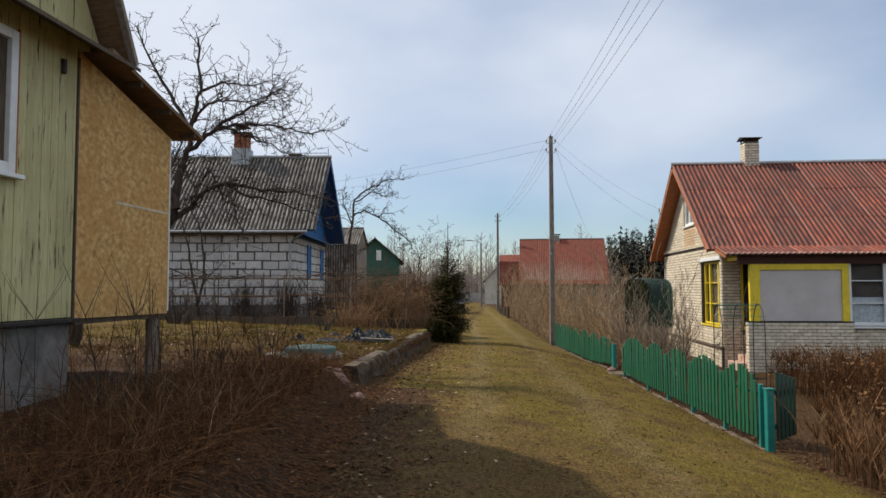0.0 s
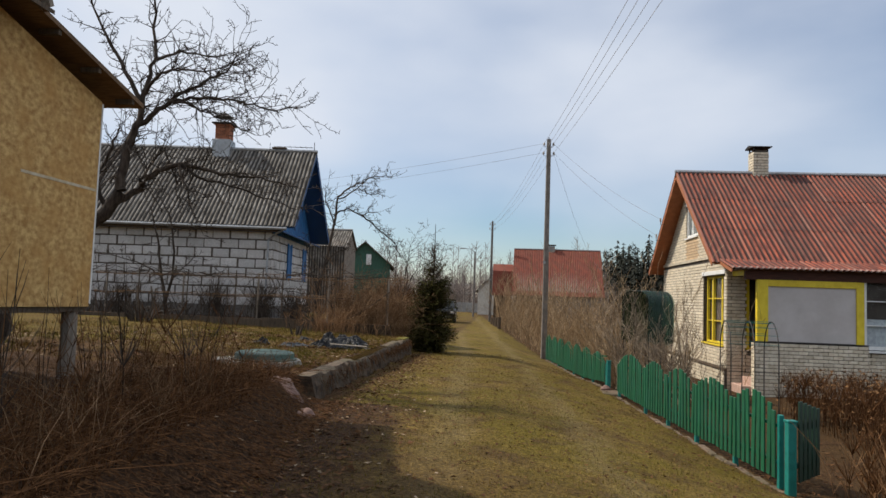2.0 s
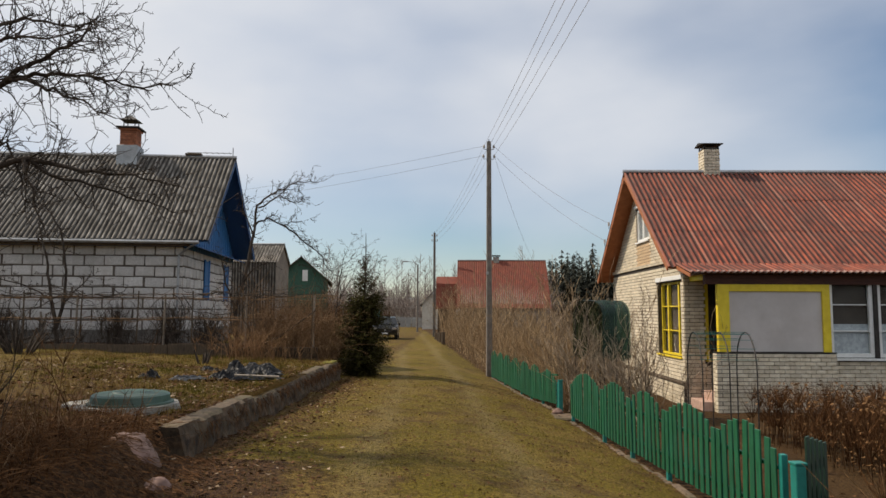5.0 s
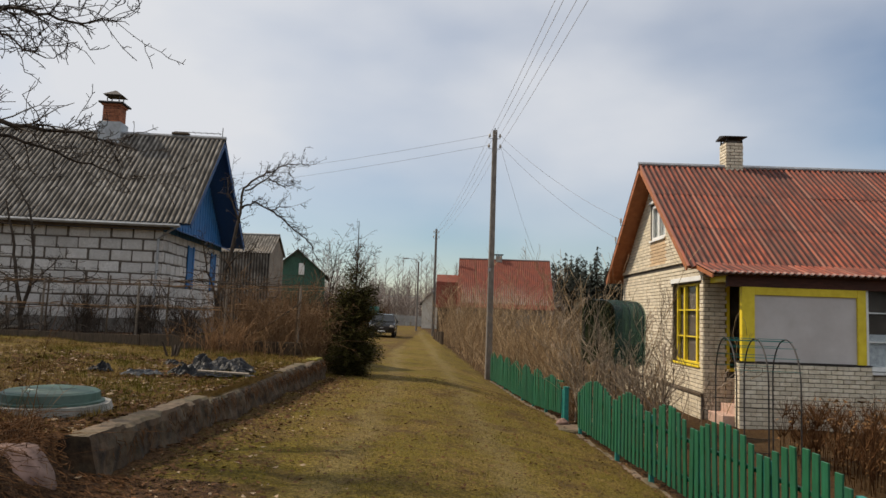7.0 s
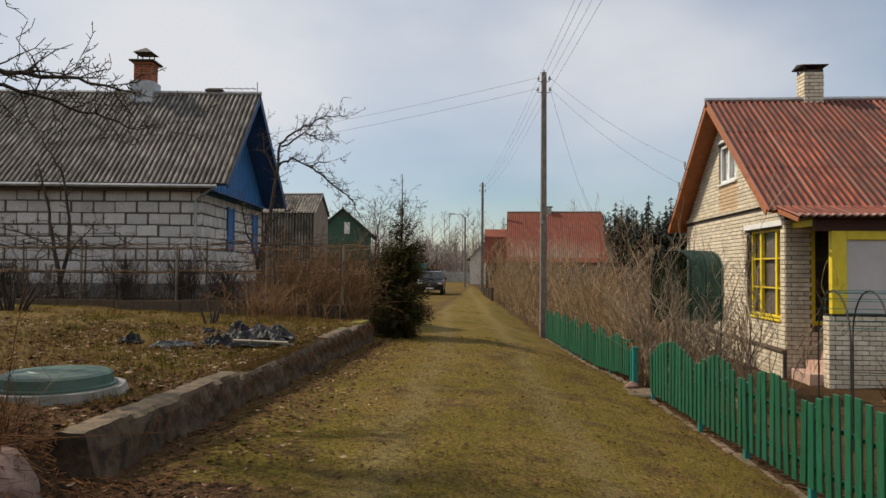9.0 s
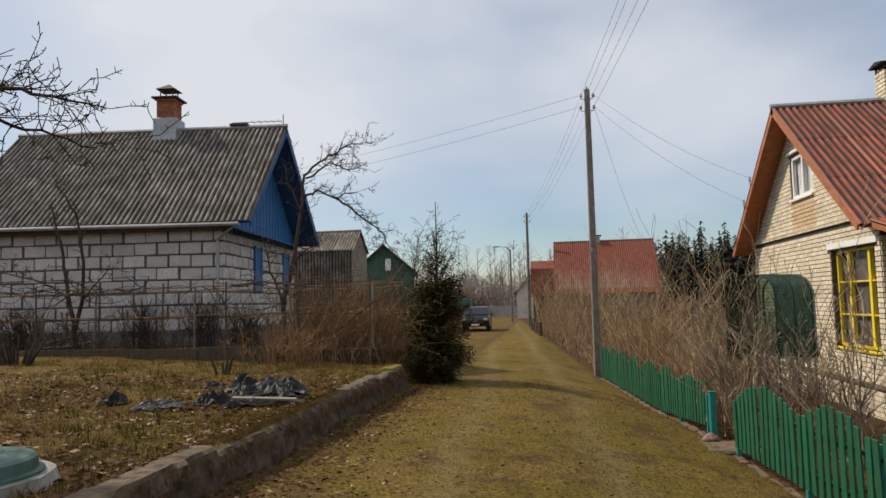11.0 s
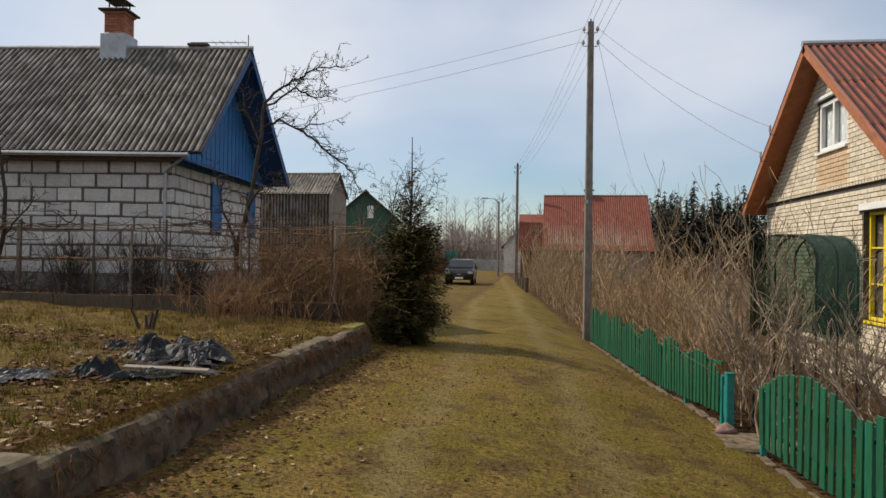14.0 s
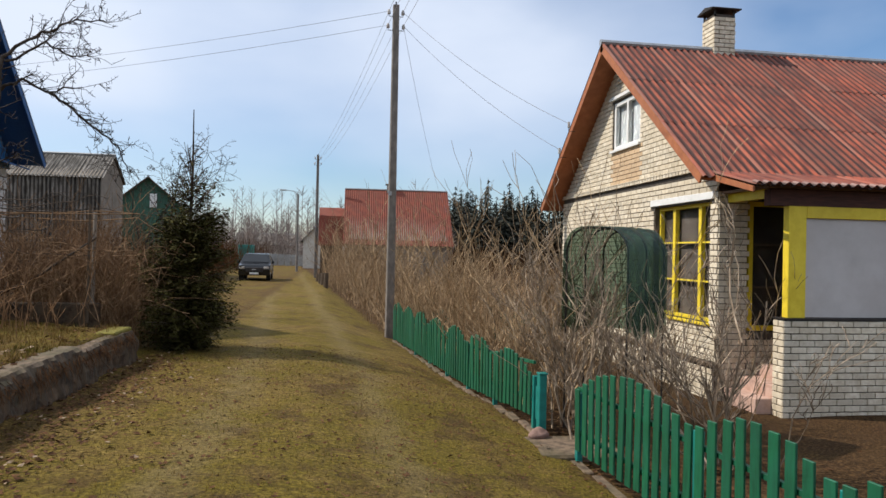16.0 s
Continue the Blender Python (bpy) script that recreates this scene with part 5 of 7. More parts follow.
limbed_tree("apple_tree", "large bare apple tree with dark twisted limbs", [
    ([(-8.2, 13.3, 0.2), (-8.0, 13.25, 1.2), (-7.4, 13.2, 2.0), (-6.78, 13.2, 2.37), (-6.24, 13.2, 2.75), (-5.96, 13.2, 3.15)], 0.19, 0.105, 0),
    ([(-5.96, 13.2, 3.15), (-5.97, 13.2, 3.5), (-5.85, 13.2, 4.0), (-5.7, 13.2, 4.45), (-5.66, 13.25, 5.0), (-5.55, 13.3, 5.6), (-5.6, 13.3, 6.7)], 0.1, 0.018, 0.9),
    ([(-5.75, 13.2, 4.3), (-5.4, 13.2, 4.57), (-5.1, 13.2, 4.85), (-4.65, 13.15, 5.1), (-4.2, 13.1, 5.25), (-3.85, 13.1, 5.65)], 0.055, 0.01, 0.9),
    ([(-5.15, 13.2, 4.78), (-4.75, 13.2, 4.86), (-4.3, 13.2, 4.86), (-3.8, 13.1, 4.79), (-3.3, 13.05, 4.64), (-2.75, 13.0, 4.64)], 0.034, 0.007, 0.6),
    ([(-5.15, 13.2, 4.8), (-4.7, 13.1, 4.7), (-4.35, 13.0, 4.55), (-3.95, 12.95, 4.4), (-3.45, 12.9, 4.15)], 0.028, 0.007, 0.6),
    ([(-5.68, 13.25, 4.9), (-5.3, 13.0, 5.2), (-4.85, 12.8, 5.25), (-4.3, 12.7, 5.2), (-3.6, 12.6, 5.3)], 0.032, 0.007, 0.75),
    ([(-5.7, 13.2, 4.8), (-6.1, 13.2, 5.5), (-6.5, 13.2, 6.1), (-6.8, 13.1, 6.9)], 0.045, 0.012, 0.9),
    ([(-5.55, 13.3, 5.6), (-5.2, 13.6, 5.85), (-4.8, 13.9, 5.85), (-4.3, 14.1, 6.0)], 0.03, 0.008, 0.85),
    ([(-6.1, 13.3, 3.0), (-5.75, 13.5, 3.28), (-5.5, 13.6, 3.62), (-5.1, 13.7, 3.76), (-4.5, 14.1, 3.68), (-3.8, 14.3, 3.62), (-3.2, 14.5, 3.52)], 0.07, 0.009, 0.7),
    ([(-5.1, 13.7, 3.74), (-4.8, 13.8, 3.55), (-4.2, 14.2, 3.4), (-3.6, 14.35, 3.25), (-3.15, 14.45, 3.08)], 0.03, 0.007, 0.7),
    ([(-5.8, 13.5, 3.3), (-5.7, 13.7, 3.75), (-5.5, 13.8, 4.05), (-5.35, 13.85, 3.7), (-5.25, 13.9, 3.2)], 0.03, 0.008, 0.8),
    ([(-5.1, 13.6, 3.72), (-4.95, 13.5, 3.4), (-4.75, 13.4, 3.0), (-4.6, 13.4, 2.6)], 0.028, 0.007, 0.7),
    ([(-6.24, 13.2, 2.8), (-6.42, 13.2, 3.38), (-6.22, 13.2, 3.84), (-6.05, 13.2, 4.3)], 0.05, 0.012, 0.8),
    ([(-7.4, 13.2, 2.0), (-7.9, 13.6, 3.2), (-8.3, 13.6, 4.3), (-8.6, 13.6, 5.4)], 0.09, 0.02, 0.8),
    ([(-6.78, 13.2, 2.37), (-6.9, 14.0, 3.4), (-6.8, 14.8, 4.4), (-6.7, 15.2, 5.4)], 0.06, 0.015, 0.8),
], 11, (0.25, 0.75))
limbed_tree("fruit_tree", "bare crooked fruit tree beside the blue gable", [
    ([(-5.55, 26.2, 0.1), (-5.7, 26.2, 0.8), (-5.75, 26.2, 1.6), (-5.5, 26.2, 2.6), (-5.25, 26.2, 4.0), (-5.15, 26.2, 5.0)], 0.085, 0.035, 0.35),
    ([(-5.15, 26.2, 4.95), (-4.7, 26.2, 5.36), (-4.18, 26.1, 5.57), (-3.84, 26.1, 5.75), (-3.3, 26.1, 5.72)], 0.035, 0.01, 0.8),
    ([(-5.2, 26.2, 4.4), (-4.8, 26.1, 4.55), (-4.28, 26.0, 4.34), (-3.65, 25.9, 4.42)], 0.035, 0.01, 0.8),
    ([(-4.3, 26.0, 4.34), (-3.8, 25.9, 4.02), (-3.37, 25.9, 3.67), (-2.95, 25.8, 3.33), (-2.76, 25.8, 2.85)], 0.028, 0.009, 0.8),
    ([(-5.23, 26.2, 4.0), (-5.5, 26.0, 4.7), (-5.6, 26.0, 5.2)], 0.03, 0.01, 0.8),
    ([(-5.75, 26.2, 1.6), (-6.0, 26.0, 2.4), (-6.15, 25.9, 3.2)], 0.04, 0.012, 0.8),
    ([(-5.55, 26.2, 2.5), (-5.1, 25.8, 2.9), (-4.6, 25.6, 3.1)], 0.03, 0.01, 0.8),
    ([(-5.12, 26.2, 4.9), (-4.44, 26.3, 5.3), (-4.02, 26.4, 5.12), (-3.7, 26.4, 5.15)], 0.028, 0.009, 0.8),
], 23, (0.2, 0.55))
limbed_tree("fruit_tree", "slender bare forked fruit tree before the grey block wall", [
    ([(-10.55, 24.6, 0.2), (-10.6, 24.6, 1.0), (-10.8, 24.6, 1.9), (-10.95, 24.6, 2.9), (-11.3, 24.6, 4.2)], 0.075, 0.022, 0.3),
    ([(-10.58, 24.6, 1.0), (-10.4, 24.6, 1.9), (-10.4, 24.6, 3.0), (-10.65, 24.6, 4.0), (-11.2, 24.6, 4.9)], 0.055, 0.016, 0.3),
    ([(-10.8, 24.6, 1.9), (-11.5, 24.5, 2.3), (-12.3, 24.4, 2.5), (-13.0, 24.4, 2.6)], 0.025, 0.008, 0.5),
    ([(-10.4, 24.6, 1.8), (-9.9, 24.5, 2.3), (-9.5, 24.5, 2.6)], 0.025, 0.008, 0.5),
], 31, (0.2, 0.5))
bare_tree("plum_tree", "dense bare plum tree at the far corner of the plot", -16.4, 26.2,
          [(-0.5, 0, 1, 2.4), (0.5, 0.1, 1, 2.3), (-0.9, -0.1, 0.6, 2.2), (0.9, 0, 0.55, 2.0), (0.1, 0.3, 1, 2.5), (-0.2, -0.4, 0.8, 2.2), (0.5, -0.4, 0.6, 2.0)], 1.1, 0.11, 37, 4, 0.8, 0.0, lean=(0.1, 0))
bare_tree("plum_tree", "dense bare plum tree at the far corner of the plot", -18.6, 25.2,
          [(-0.5, 0, 1, 2.4), (0.5, 0.1, 1, 2.3), (-0.9, -0.1, 0.6, 2.2), (0.9, 0, 0.55, 2.0), (0.1, 0.3, 1, 2.5), (-0.2, -0.4, 0.8, 2.2)], 0.9, 0.1, 39, 4, 0.8, 0.0, lean=(0.1, 0))


# ---- spruce ----
def build_spruce():
    x, y = -1.5, 25.1
    g = ground_z(x, y, False) - 0.03
    tree = thing("spruce_tree", "young dark spruce with a bare pointed top beside the lane", "tree", pose(x, y, g))
    rnd = random.Random(5)
    H = 4.35
    girth = [(0.0, 0.42), (0.35, 0.72), (0.7, 0.84), (1.4, 0.82), (1.9, 0.66), (2.4, 0.5), (2.9, 0.34), (4.4, 0.12)]
    trunk, twigs, needles = Soup(), Soup(), Soup()
    trunk.stick([(0, 0, -0.1), (0, 0, 2.0), (0.03, 0, 3.2), (0.02, 0.02, H)], [0.06, 0.04, 0.022, 0.008], 7)
    z = 0.1
    while z < 3.5:
        reach = lerp_table(z, girth)
        for i in range(14 if z < 2.4 else 5 if z < 3.0 else 2):
            a = rnd.uniform(0, 6.283)
            ln = reach * rnd.uniform(0.62, 1.18)
            rise = rnd.uniform(-0.25, 0.15) + max(0.0, z - 0.9) * 0.34 + (rnd.uniform(0.3, 0.8) if z > 2.4 else 0)
            tip = Vector((math.cos(a) * ln, math.sin(a) * ln, z + rise * ln))
            start = Vector((0, 0, z))
            midp = start.lerp(tip, 0.55) + Vector((0, 0, -0.07 * ln))
            twigs.stick([tuple(start), tuple(midp), tuple(tip)], [0.011, 0.008, 0.004], 3)
            bare = z > 2.75
            m = int((64 if z < 2.3 else 34) * ln / 0.7) + 10 if not bare else 5
            for j in range(m):
                s = rnd.uniform(0.1, 1.0)
                p = start.lerp(midp, s / 0.55) if s < 0.55 else midp.lerp(tip, (s - 0.55) / 0.45)
                b = a + rnd.choice((-1, 1)) * rnd.uniform(0.2, 1.3)
                l2 = rnd.uniform(0.06, 0.17) * (1.15 - 0.5 * s)
                q = p + Vector((math.cos(b) * l2, math.sin(b) * l2, rnd.uniform(-0.06, 0.05)))
                side = Vector((-math.sin(b), math.cos(b), rnd.uniform(-0.9, 0.9))) * rnd.uniform(0.008, 0.019)
                lift = Vector((rnd.gauss(0, 0.02), rnd.gauss(0, 0.02), rnd.gauss(0, 0.055)))
                p, q = p + lift, q + lift
                mid = p.lerp(q, 0.5)
                needles.face(tuple(p), tuple(mid - side), tuple(q), tuple(mid + side))
        z += rnd.uniform(0.06, 0.10)
    trunk.link("trunk", M_bark, tree)
    twigs.link("bough", M_twig, tree)
    needles.link("needles", M_needle, tree)


build_spruce()


# ---- canes, brush, grass ----
def canes(name, label, n, area, height, mat, seed, lean=0.25, radius=0.006, branch=0.5, keep=None, arch=0.0, kind="stuff"):
    """Upright or arching stems; area gives a random (x, y)."""
    rnd = random.Random(seed)
    s = Soup()
    for _ in range(n):
        x, y = area(rnd)
        if keep and not keep(x, y):
            continue
        z = ground_z(x, y, False) - 0.03
        h = height(rnd, x, y)
        a = rnd.uniform(0, 6.283)
        l = rnd.gauss(0, lean) * h
        dx, dy = math.cos(a) * l, math.sin(a) * l
        pts = []
        for i in range(4):
            k = i / 3
            bend = k * k
            pts.append((x + dx * bend + rnd.gauss(0, 0.015), y + dy * bend + rnd.gauss(0, 0.015), z + h * (k - arch * k * k)))
        r = radius * rnd.uniform(0.6, 1.3)
        s.stick(pts, [r, r * 0.85, r * 0.65, r * 0.3], 3)
        while rnd.random() < branch:
            i = rnd.choice((1, 2))
            p = pts[i]
            b = rnd.uniform(0, 6.283)
            bl = h * rnd.uniform(0.15, 0.35)
            s.stick([p, (p[0] + math.cos(b) * bl * 0.4, p[1] + math.sin(b) * bl * 0.4, p[2] + bl * 0.6), (p[0] + math.cos(b) * bl * 0.6, p[1] + math.sin(b) * bl * 0.6, p[2] + bl)], [r * 0.6, r * 0.45, r * 0.2], 3)
    ob = s.link(name, mat)
    return tagged(ob, label, "shrubs", kind=kind)


# raspberry canes behind the first fence and along the lane beyond the pole
def clump(x, y, lo, hi, r):
    k = min(1.0, max(0.0, 0.5 + 1.1 * noise.noise((x * 0.9, y * 0.6, 7.7))))
    return (lo + (hi - lo) * k) * r.uniform(0.55, 1.15)


def thicket(name, label, n, area, height, mat, seed, depth=2, radius=(0.007, 0.013), flare=0.28):
    """Stems that rise from the ground and fork upwards into crooked twigs."""
    rnd = random.Random(seed)
    s = Soup()

    def fork(p, d, length, r, level):
        pts, q, v = [tuple(p)], Vector(p), Vector(d)
        for _ in range(4):
            v = (v + Vector((rnd.gauss(0, 0.19), rnd.gauss(0, 0.19), rnd.gauss(0.05, 0.1)))).normalized()
            q = q + v * (length / 4)
            pts.append(tuple(q))
        s.stick(pts, [max(q, 0.0042) for q in (r, r * 0.9, r * 0.8, r * 0.68, r * 0.5)], 4 if level > 1 else 3)
        if level:
            for _ in range(rnd.choice((2, 3, 4, 5))):
                a = rnd.uniform(0, 6.283)
                w = (v + Vector((math.cos(a), math.sin(a), 0.3)) * rnd.uniform(0.3, 0.75)).normalized()
                fork(pts[rnd.choice((1, 2, 3, 4))], w, length * rnd.uniform(0.35, 0.7), r * rnd.uniform(0.5, 0.68), level - 1)

    for _ in range(n):
        x, y = area(rnd)
        a, lean = rnd.uniform(0, 6.283), abs(rnd.gauss(0, flare))
        fork((x, y, ground_z(x, y, False) - 0.04), Vector((math.cos(a) * lean, math.sin(a) * lean, 1)).normalized(), height(rnd, x, y), rnd.uniform(*radius), depth)
    return tagged(s.link(name, mat), label, "shrubs", kind="stuff")


thicket("dry_thicket", "dense thicket of forked dry brown stems behind the fence", 270,
        lambda r: (lambda y: (fence_x(y) + 0.4 + abs(r.gauss(0, 1.2)), y))(r.uniform(21.0, 32)),
        lambda r, x, y: clump(x, y, 0.6, 2.3, r) + 0.06 * max(0, 26 - y), M_cane, 41, 2, (0.009, 0.016), 0.3)
canes("dry_canes", "tall dry brown canes standing behind the fence", 220,
      lambda r: (lambda y: (fence_x(y) + 0.35 + abs(r.gauss(0, 1.4)), y))(r.uniform(21.5, 32)),
      lambda r, x, y: clump(x, y, 0.7, 2.7, r), M_cane, 40, 0.13, 0.006, 0.7)
thicket("dry_thicket", "thicket of forked dry brown stems along the lane", 420,
        lambda r: (lambda y: (fence_x(y) + 0.1 + abs(r.gauss(0, 1.6)), y))(r.uniform(32.3, 58)),
        lambda r, x, y: clump(x, y, 0.5, 2.9, r), M_cane, 66, 2, (0.012, 0.022), 0.3)
canes("dry_canes", "dense thicket of tall dry brown canes along the lane", 450,
      lambda r: (lambda y: (fence_x(y) - 0.1 + abs(r.gauss(0, 1.6)), y))(r.uniform(32.3, 60)),
      lambda r, x, y: clump(x, y, 0.4, 3.4, r), M_cane, 42, 0.14, 0.009, 0.7)
thicket("tangled_shrubs", "tangled leafless brown shrubs before the block house", 210,
        lambda r: (r.uniform(-5.4, -2.2), r.uniform(24.3, 28)),
        lambda r, x, y: clump(x, y, 0.5, 1.7, r), M_vine, 43, 2, (0.006, 0.014), 0.55)
canes("tangled_shrubs", "tangled leafless brown shrubs along the lane", 1100,
      lambda r: (lambda y: (lerp_table(y, TOE_X) - 0.3 - abs(r.gauss(0, 1.8)), y))(r.uniform(27, 58)),
      lambda r, x, y: clump(x, y, 0.7, 2.9, r), M_brush, 44, 0.25, 0.007, 0.6, arch=0.15)
def build_grapevine():
    """Long crooked vine shoots rising to a trellis and hanging over."""
    rnd = random.Random(52)
    s = Soup()
    for _ in range(210):
        x, y = rnd.uniform(-4.6, -2.3), rnd.gauss(24.7, 0.35)
        q = Vector((x, y, ground_z(x, y, False) - 0.04))
        v = Vector((rnd.gauss(0, 0.3), rnd.gauss(0, 0.2), 1))
        top = rnd.uniform(1.0, 1.95)
        r = rnd.uniform(0.005, 0.011)
        pts = [tuple(q)]
        for i in range(12):
            v = v + Vector((rnd.gauss(0, 0.22), rnd.gauss(0, 0.16), rnd.gauss(0, 0.16)))
            if q.z > top:
                v.z -= 0.75
            q = q + v.normalized() * rnd.uniform(0.16, 0.24)
            q.z = max(q.z, 0.06)
            pts.append(tuple(q))
        s.stick(pts, [r * (1 - 0.06 * i) for i in range(13)], 4)
        for _ in range(4):
            p = rnd.choice(pts[4:])
            b = Vector((rnd.gauss(0, 1), rnd.gauss(0, 0.7), rnd.gauss(0.1, 0.8))).normalized() * rnd.uniform(0.15, 0.4)
            s.stick([p, tuple(Vector(p) + b * 0.5 + Vector((0, 0, 0.03))), tuple(Vector(p) + b)], [r * 0.5, r * 0.4, r * 0.2], 3)
    for z in (1.35, 1.98):
        for _ in range(3):
            q = Vector((-13.0, 24.35, z + rnd.gauss(0, 0.03)))
            pts = [tuple(q)]
            while q.x < -2.6:
                q = q + Vector((0.4, rnd.gauss(0, 0.03), rnd.gauss(0, 0.035) + 0.3 * (z - q.z)))
                pts.append(tuple(q))
                if rnd.random() < 0.75:
                    b = Vector((rnd.gauss(0, 0.25), rnd.gauss(0, 0.12), rnd.choice((-1, -1, 1)) * rnd.uniform(0.1, 0.4)))
                    s.stick([tuple(q), tuple(q + b * 0.5 + Vector((rnd.gauss(0, 0.05), 0, 0))), tuple(q + b)], [0.006, 0.005, 0.002], 3)
            s.stick(pts, [0.009] * len(pts), 4)
    s.stick([(-4.55, 24.3, 0.25), (-3.2, 24.55, 1.05), (-2.75, 24.6, 1.35)], [0.03, 0.026, 0.02], 6)
    tagged(s.link("grapevine", M_vine), "tangled leafless tan grapevine hanging over its trellis", "vine", kind="stuff")


build_grapevine()
for px in (-12.6, -9.9, -7.3, -4.9, -2.9):
    gz = ground_z(px, 24.38, False)
    ob = part("trellis_post", tube([(px, 24.38, gz - 0.1), (px + 0.02, 24.38, 2.03)], [0.035, 0.03], 7), M_greypost)
    tagged(ob, "thin grey wooden post of the vine trellis", "post", "posts of the vine trellis")
canes("vine_row", "row of knotty leafless vines along the garden border", 330,
      lambda r: (r.uniform(-16, -5.5), r.gauss(24.4, 0.35)),
      lambda r, x, y: r.uniform(0.3, 1.3), M_bark, 45, 0.6, 0.008, 0.75, arch=0.35)
# brush on the near bank
canes("dead_brush", "matted dead brown brush on the shaded bank", 4600,
      lambda r: (lambda y: (lerp_table(y, TOE_X) - 0.6 - abs(r.gauss(0, 1.1)), y))(r.uniform(1.5, 11.4)),
      lambda r, x, y: r.uniform(0.15, 0.55), M_brush, 46, 1.0, 0.0045, 0.45, arch=0.45)
canes("briar_stems", "tall thin leafless briar stems on the bank", 60,
      lambda r: (r.uniform(-4.4, -2.0), r.uniform(5.2, 11.2)),
      lambda r, x, y: r.uniform(0.7, 1.35), M_brush, 47, 0.3, 0.006, 0.8)
canes("briar_stems", "tall dark budding stems before the strand-board wall", 26,
      lambda r: (r.uniform(-3.9, -2.3), r.uniform(4.5, 9.5)),
      lambda r, x, y: r.uniform(1.0, 1.75), M_bark, 73, 0.22, 0.0065, 0.85)
canes("hedge", "orange-brown leafless shoots at the front of the hedge", 900,
      lambda r: (r.uniform(4.8, 9.0), r.gauss(9.0, 0.6)),
      lambda r, x, y: r.uniform(0.5, 1.15), M_orange, 74, 0.3, 0.006, 0.8)
canes("hedge", "clipped brown leafless hedge beside the brick house", 3600,
      lambda r: (r.uniform(4.85, 12.5), r.uniform(8.5, 18.5)),
      lambda r, x, y: r.uniform(0.9, 1.25), M_brush, 48, 0.2, 0.007, 0.9, keep=lambda x, y: y < 10.2 or x > 7.2 and y < 19)


for cx, cy, count in ((4.25, 20.4, 14), (5.2, 19.2, 15), (4.8, 21.7, 10)):
    thicket("lilac_bush", "leafless grey-brown lilac bush at the house corner", count,
            lambda r, cx=cx, cy=cy: (r.gauss(cx, 0.26), r.gauss(cy, 0.3)),
            lambda r, x, y: r.uniform(1.1, 1.9), M_lilac, int(cx * 10), 3, (0.010, 0.019), 0.38)
canes("dry_weeds", "pale dry weed stalks standing along the bank", 420,
      lambda r: (lambda y: (lerp_table(y, TOE_X) - 0.7 - abs(r.gauss(0, 1.3)), y))(r.uniform(4.8, 11.6)),
      lambda r, x, y: r.uniform(0.3, 0.85), M_vine, 61, 0.5, 0.0035, 0.5, arch=0.2)
canes("fallen_stems", "long arching dead stems lying over the brush", 240,
      lambda r: (lambda y: (lerp_table(y, TOE_X) - 0.6 - abs(r.gauss(0, 0.9)), y))(r.uniform(4.0, 11.0)),
      lambda r, x, y: r.uniform(0.5, 0.8), M_brush, 62, 1.3, 0.0055, 0.6, arch=0.6)


def hedge_leaves():
    """Withered leaves clinging to the hedge."""
    r = random.Random(63)
    s = Soup()
    for _ in range(9500):
        x, y = r.uniform(5.0, 12.0), r.uniform(8.5, 18.5)
        if not (y < 10.2 or x > 7.2):
            continue
        z = ground_z(x, y, False) + r.uniform(0.1, 1.12)
        a, q = r.uniform(0, 6.283), r.uniform(0.022, 0.052)
        c, d = math.cos(a) * q, math.sin(a) * q
        s.face((x - c, y - d, z), (x - d * 0.5, y + c * 0.5, z + r.uniform(-q, q)), (x + c, y + d, z + r.uniform(-q, q)), (x + d * 0.5, y - c * 0.5, z))
    tagged(s.link("hedge_leaves", M_hedgeleaf), "withered tan leaves clinging to the hedge", "leaves", kind="stuff")


hedge_leaves()

canes("willow_shrub", "orange-brown arching leafless shrub at the plot's corner", 170,
      lambda r: (r.gauss(-4.3, 0.5), r.gauss(23.1, 0.35)),
      lambda r, x, y: r.uniform(0.5, 1.35), M_orange, 64, 0.6, 0.006, 0.75, arch=0.3)
canes("willow_shrub", "orange-brown leafless shrub beside the spruce", 200,
      lambda r: (r.gauss(-3.1, 0.45), r.gauss(25.6, 0.6)),
      lambda r, x, y: r.uniform(1.0, 2.3), M_orange, 65, 0.2, 0.006, 0.7, arch=0.1)
for cx, cy, n_stems, hh in ((-12.4, 24.9, 90, 1.0), (-8.9, 24.8, 110, 1.2), (-7.3, 24.7, 120, 1.35), (-6.1, 24.6, 100, 1.1), (-14.6, 24.9, 90, 1.2)):
    canes("currant_bush", "dark leafless currant bush before the block wall", n_stems,
          lambda r, cx=cx, cy=cy: (r.gauss(cx, 0.22), r.gauss(cy, 0.16)),
          lambda r, x, y, hh=hh: hh * r.uniform(0.6, 1.1) + 0.25, M_bark, int(100 + cy * 7 - cx), 0.35, 0.008, 0.75)
canes("dark_shrubs", "dark tangle of bushes along the far garden edge", 2600,
      lambda r: (r.uniform(-26, -15.8), r.gauss(25.6, 0.8)),
      lambda r, x, y: clump(x, y, 0.8, 3.3, r), M_bark, 71, 0.3, 0.012, 0.75)


# ---- things on the raised plot ----
def lump(bm, c, size, seed, sub=3, rough=0.35):
    r = bmesh.ops.create_icosphere(bm, subdivisions=sub, radius=1.0)
    for v in r["verts"]:
        n = noise.noise(v.co * 1.3 + Vector((seed * 3.1, seed, 0))) * rough + noise.noise(v.co * 3.7 + Vector((seed, 0, 5))) * rough * 0.4
        v.co = Vector((v.co.x * size[0], v.co.y * size[1], v.co.z * size[2])) * (1 + n) + Vector(c)
    return bm


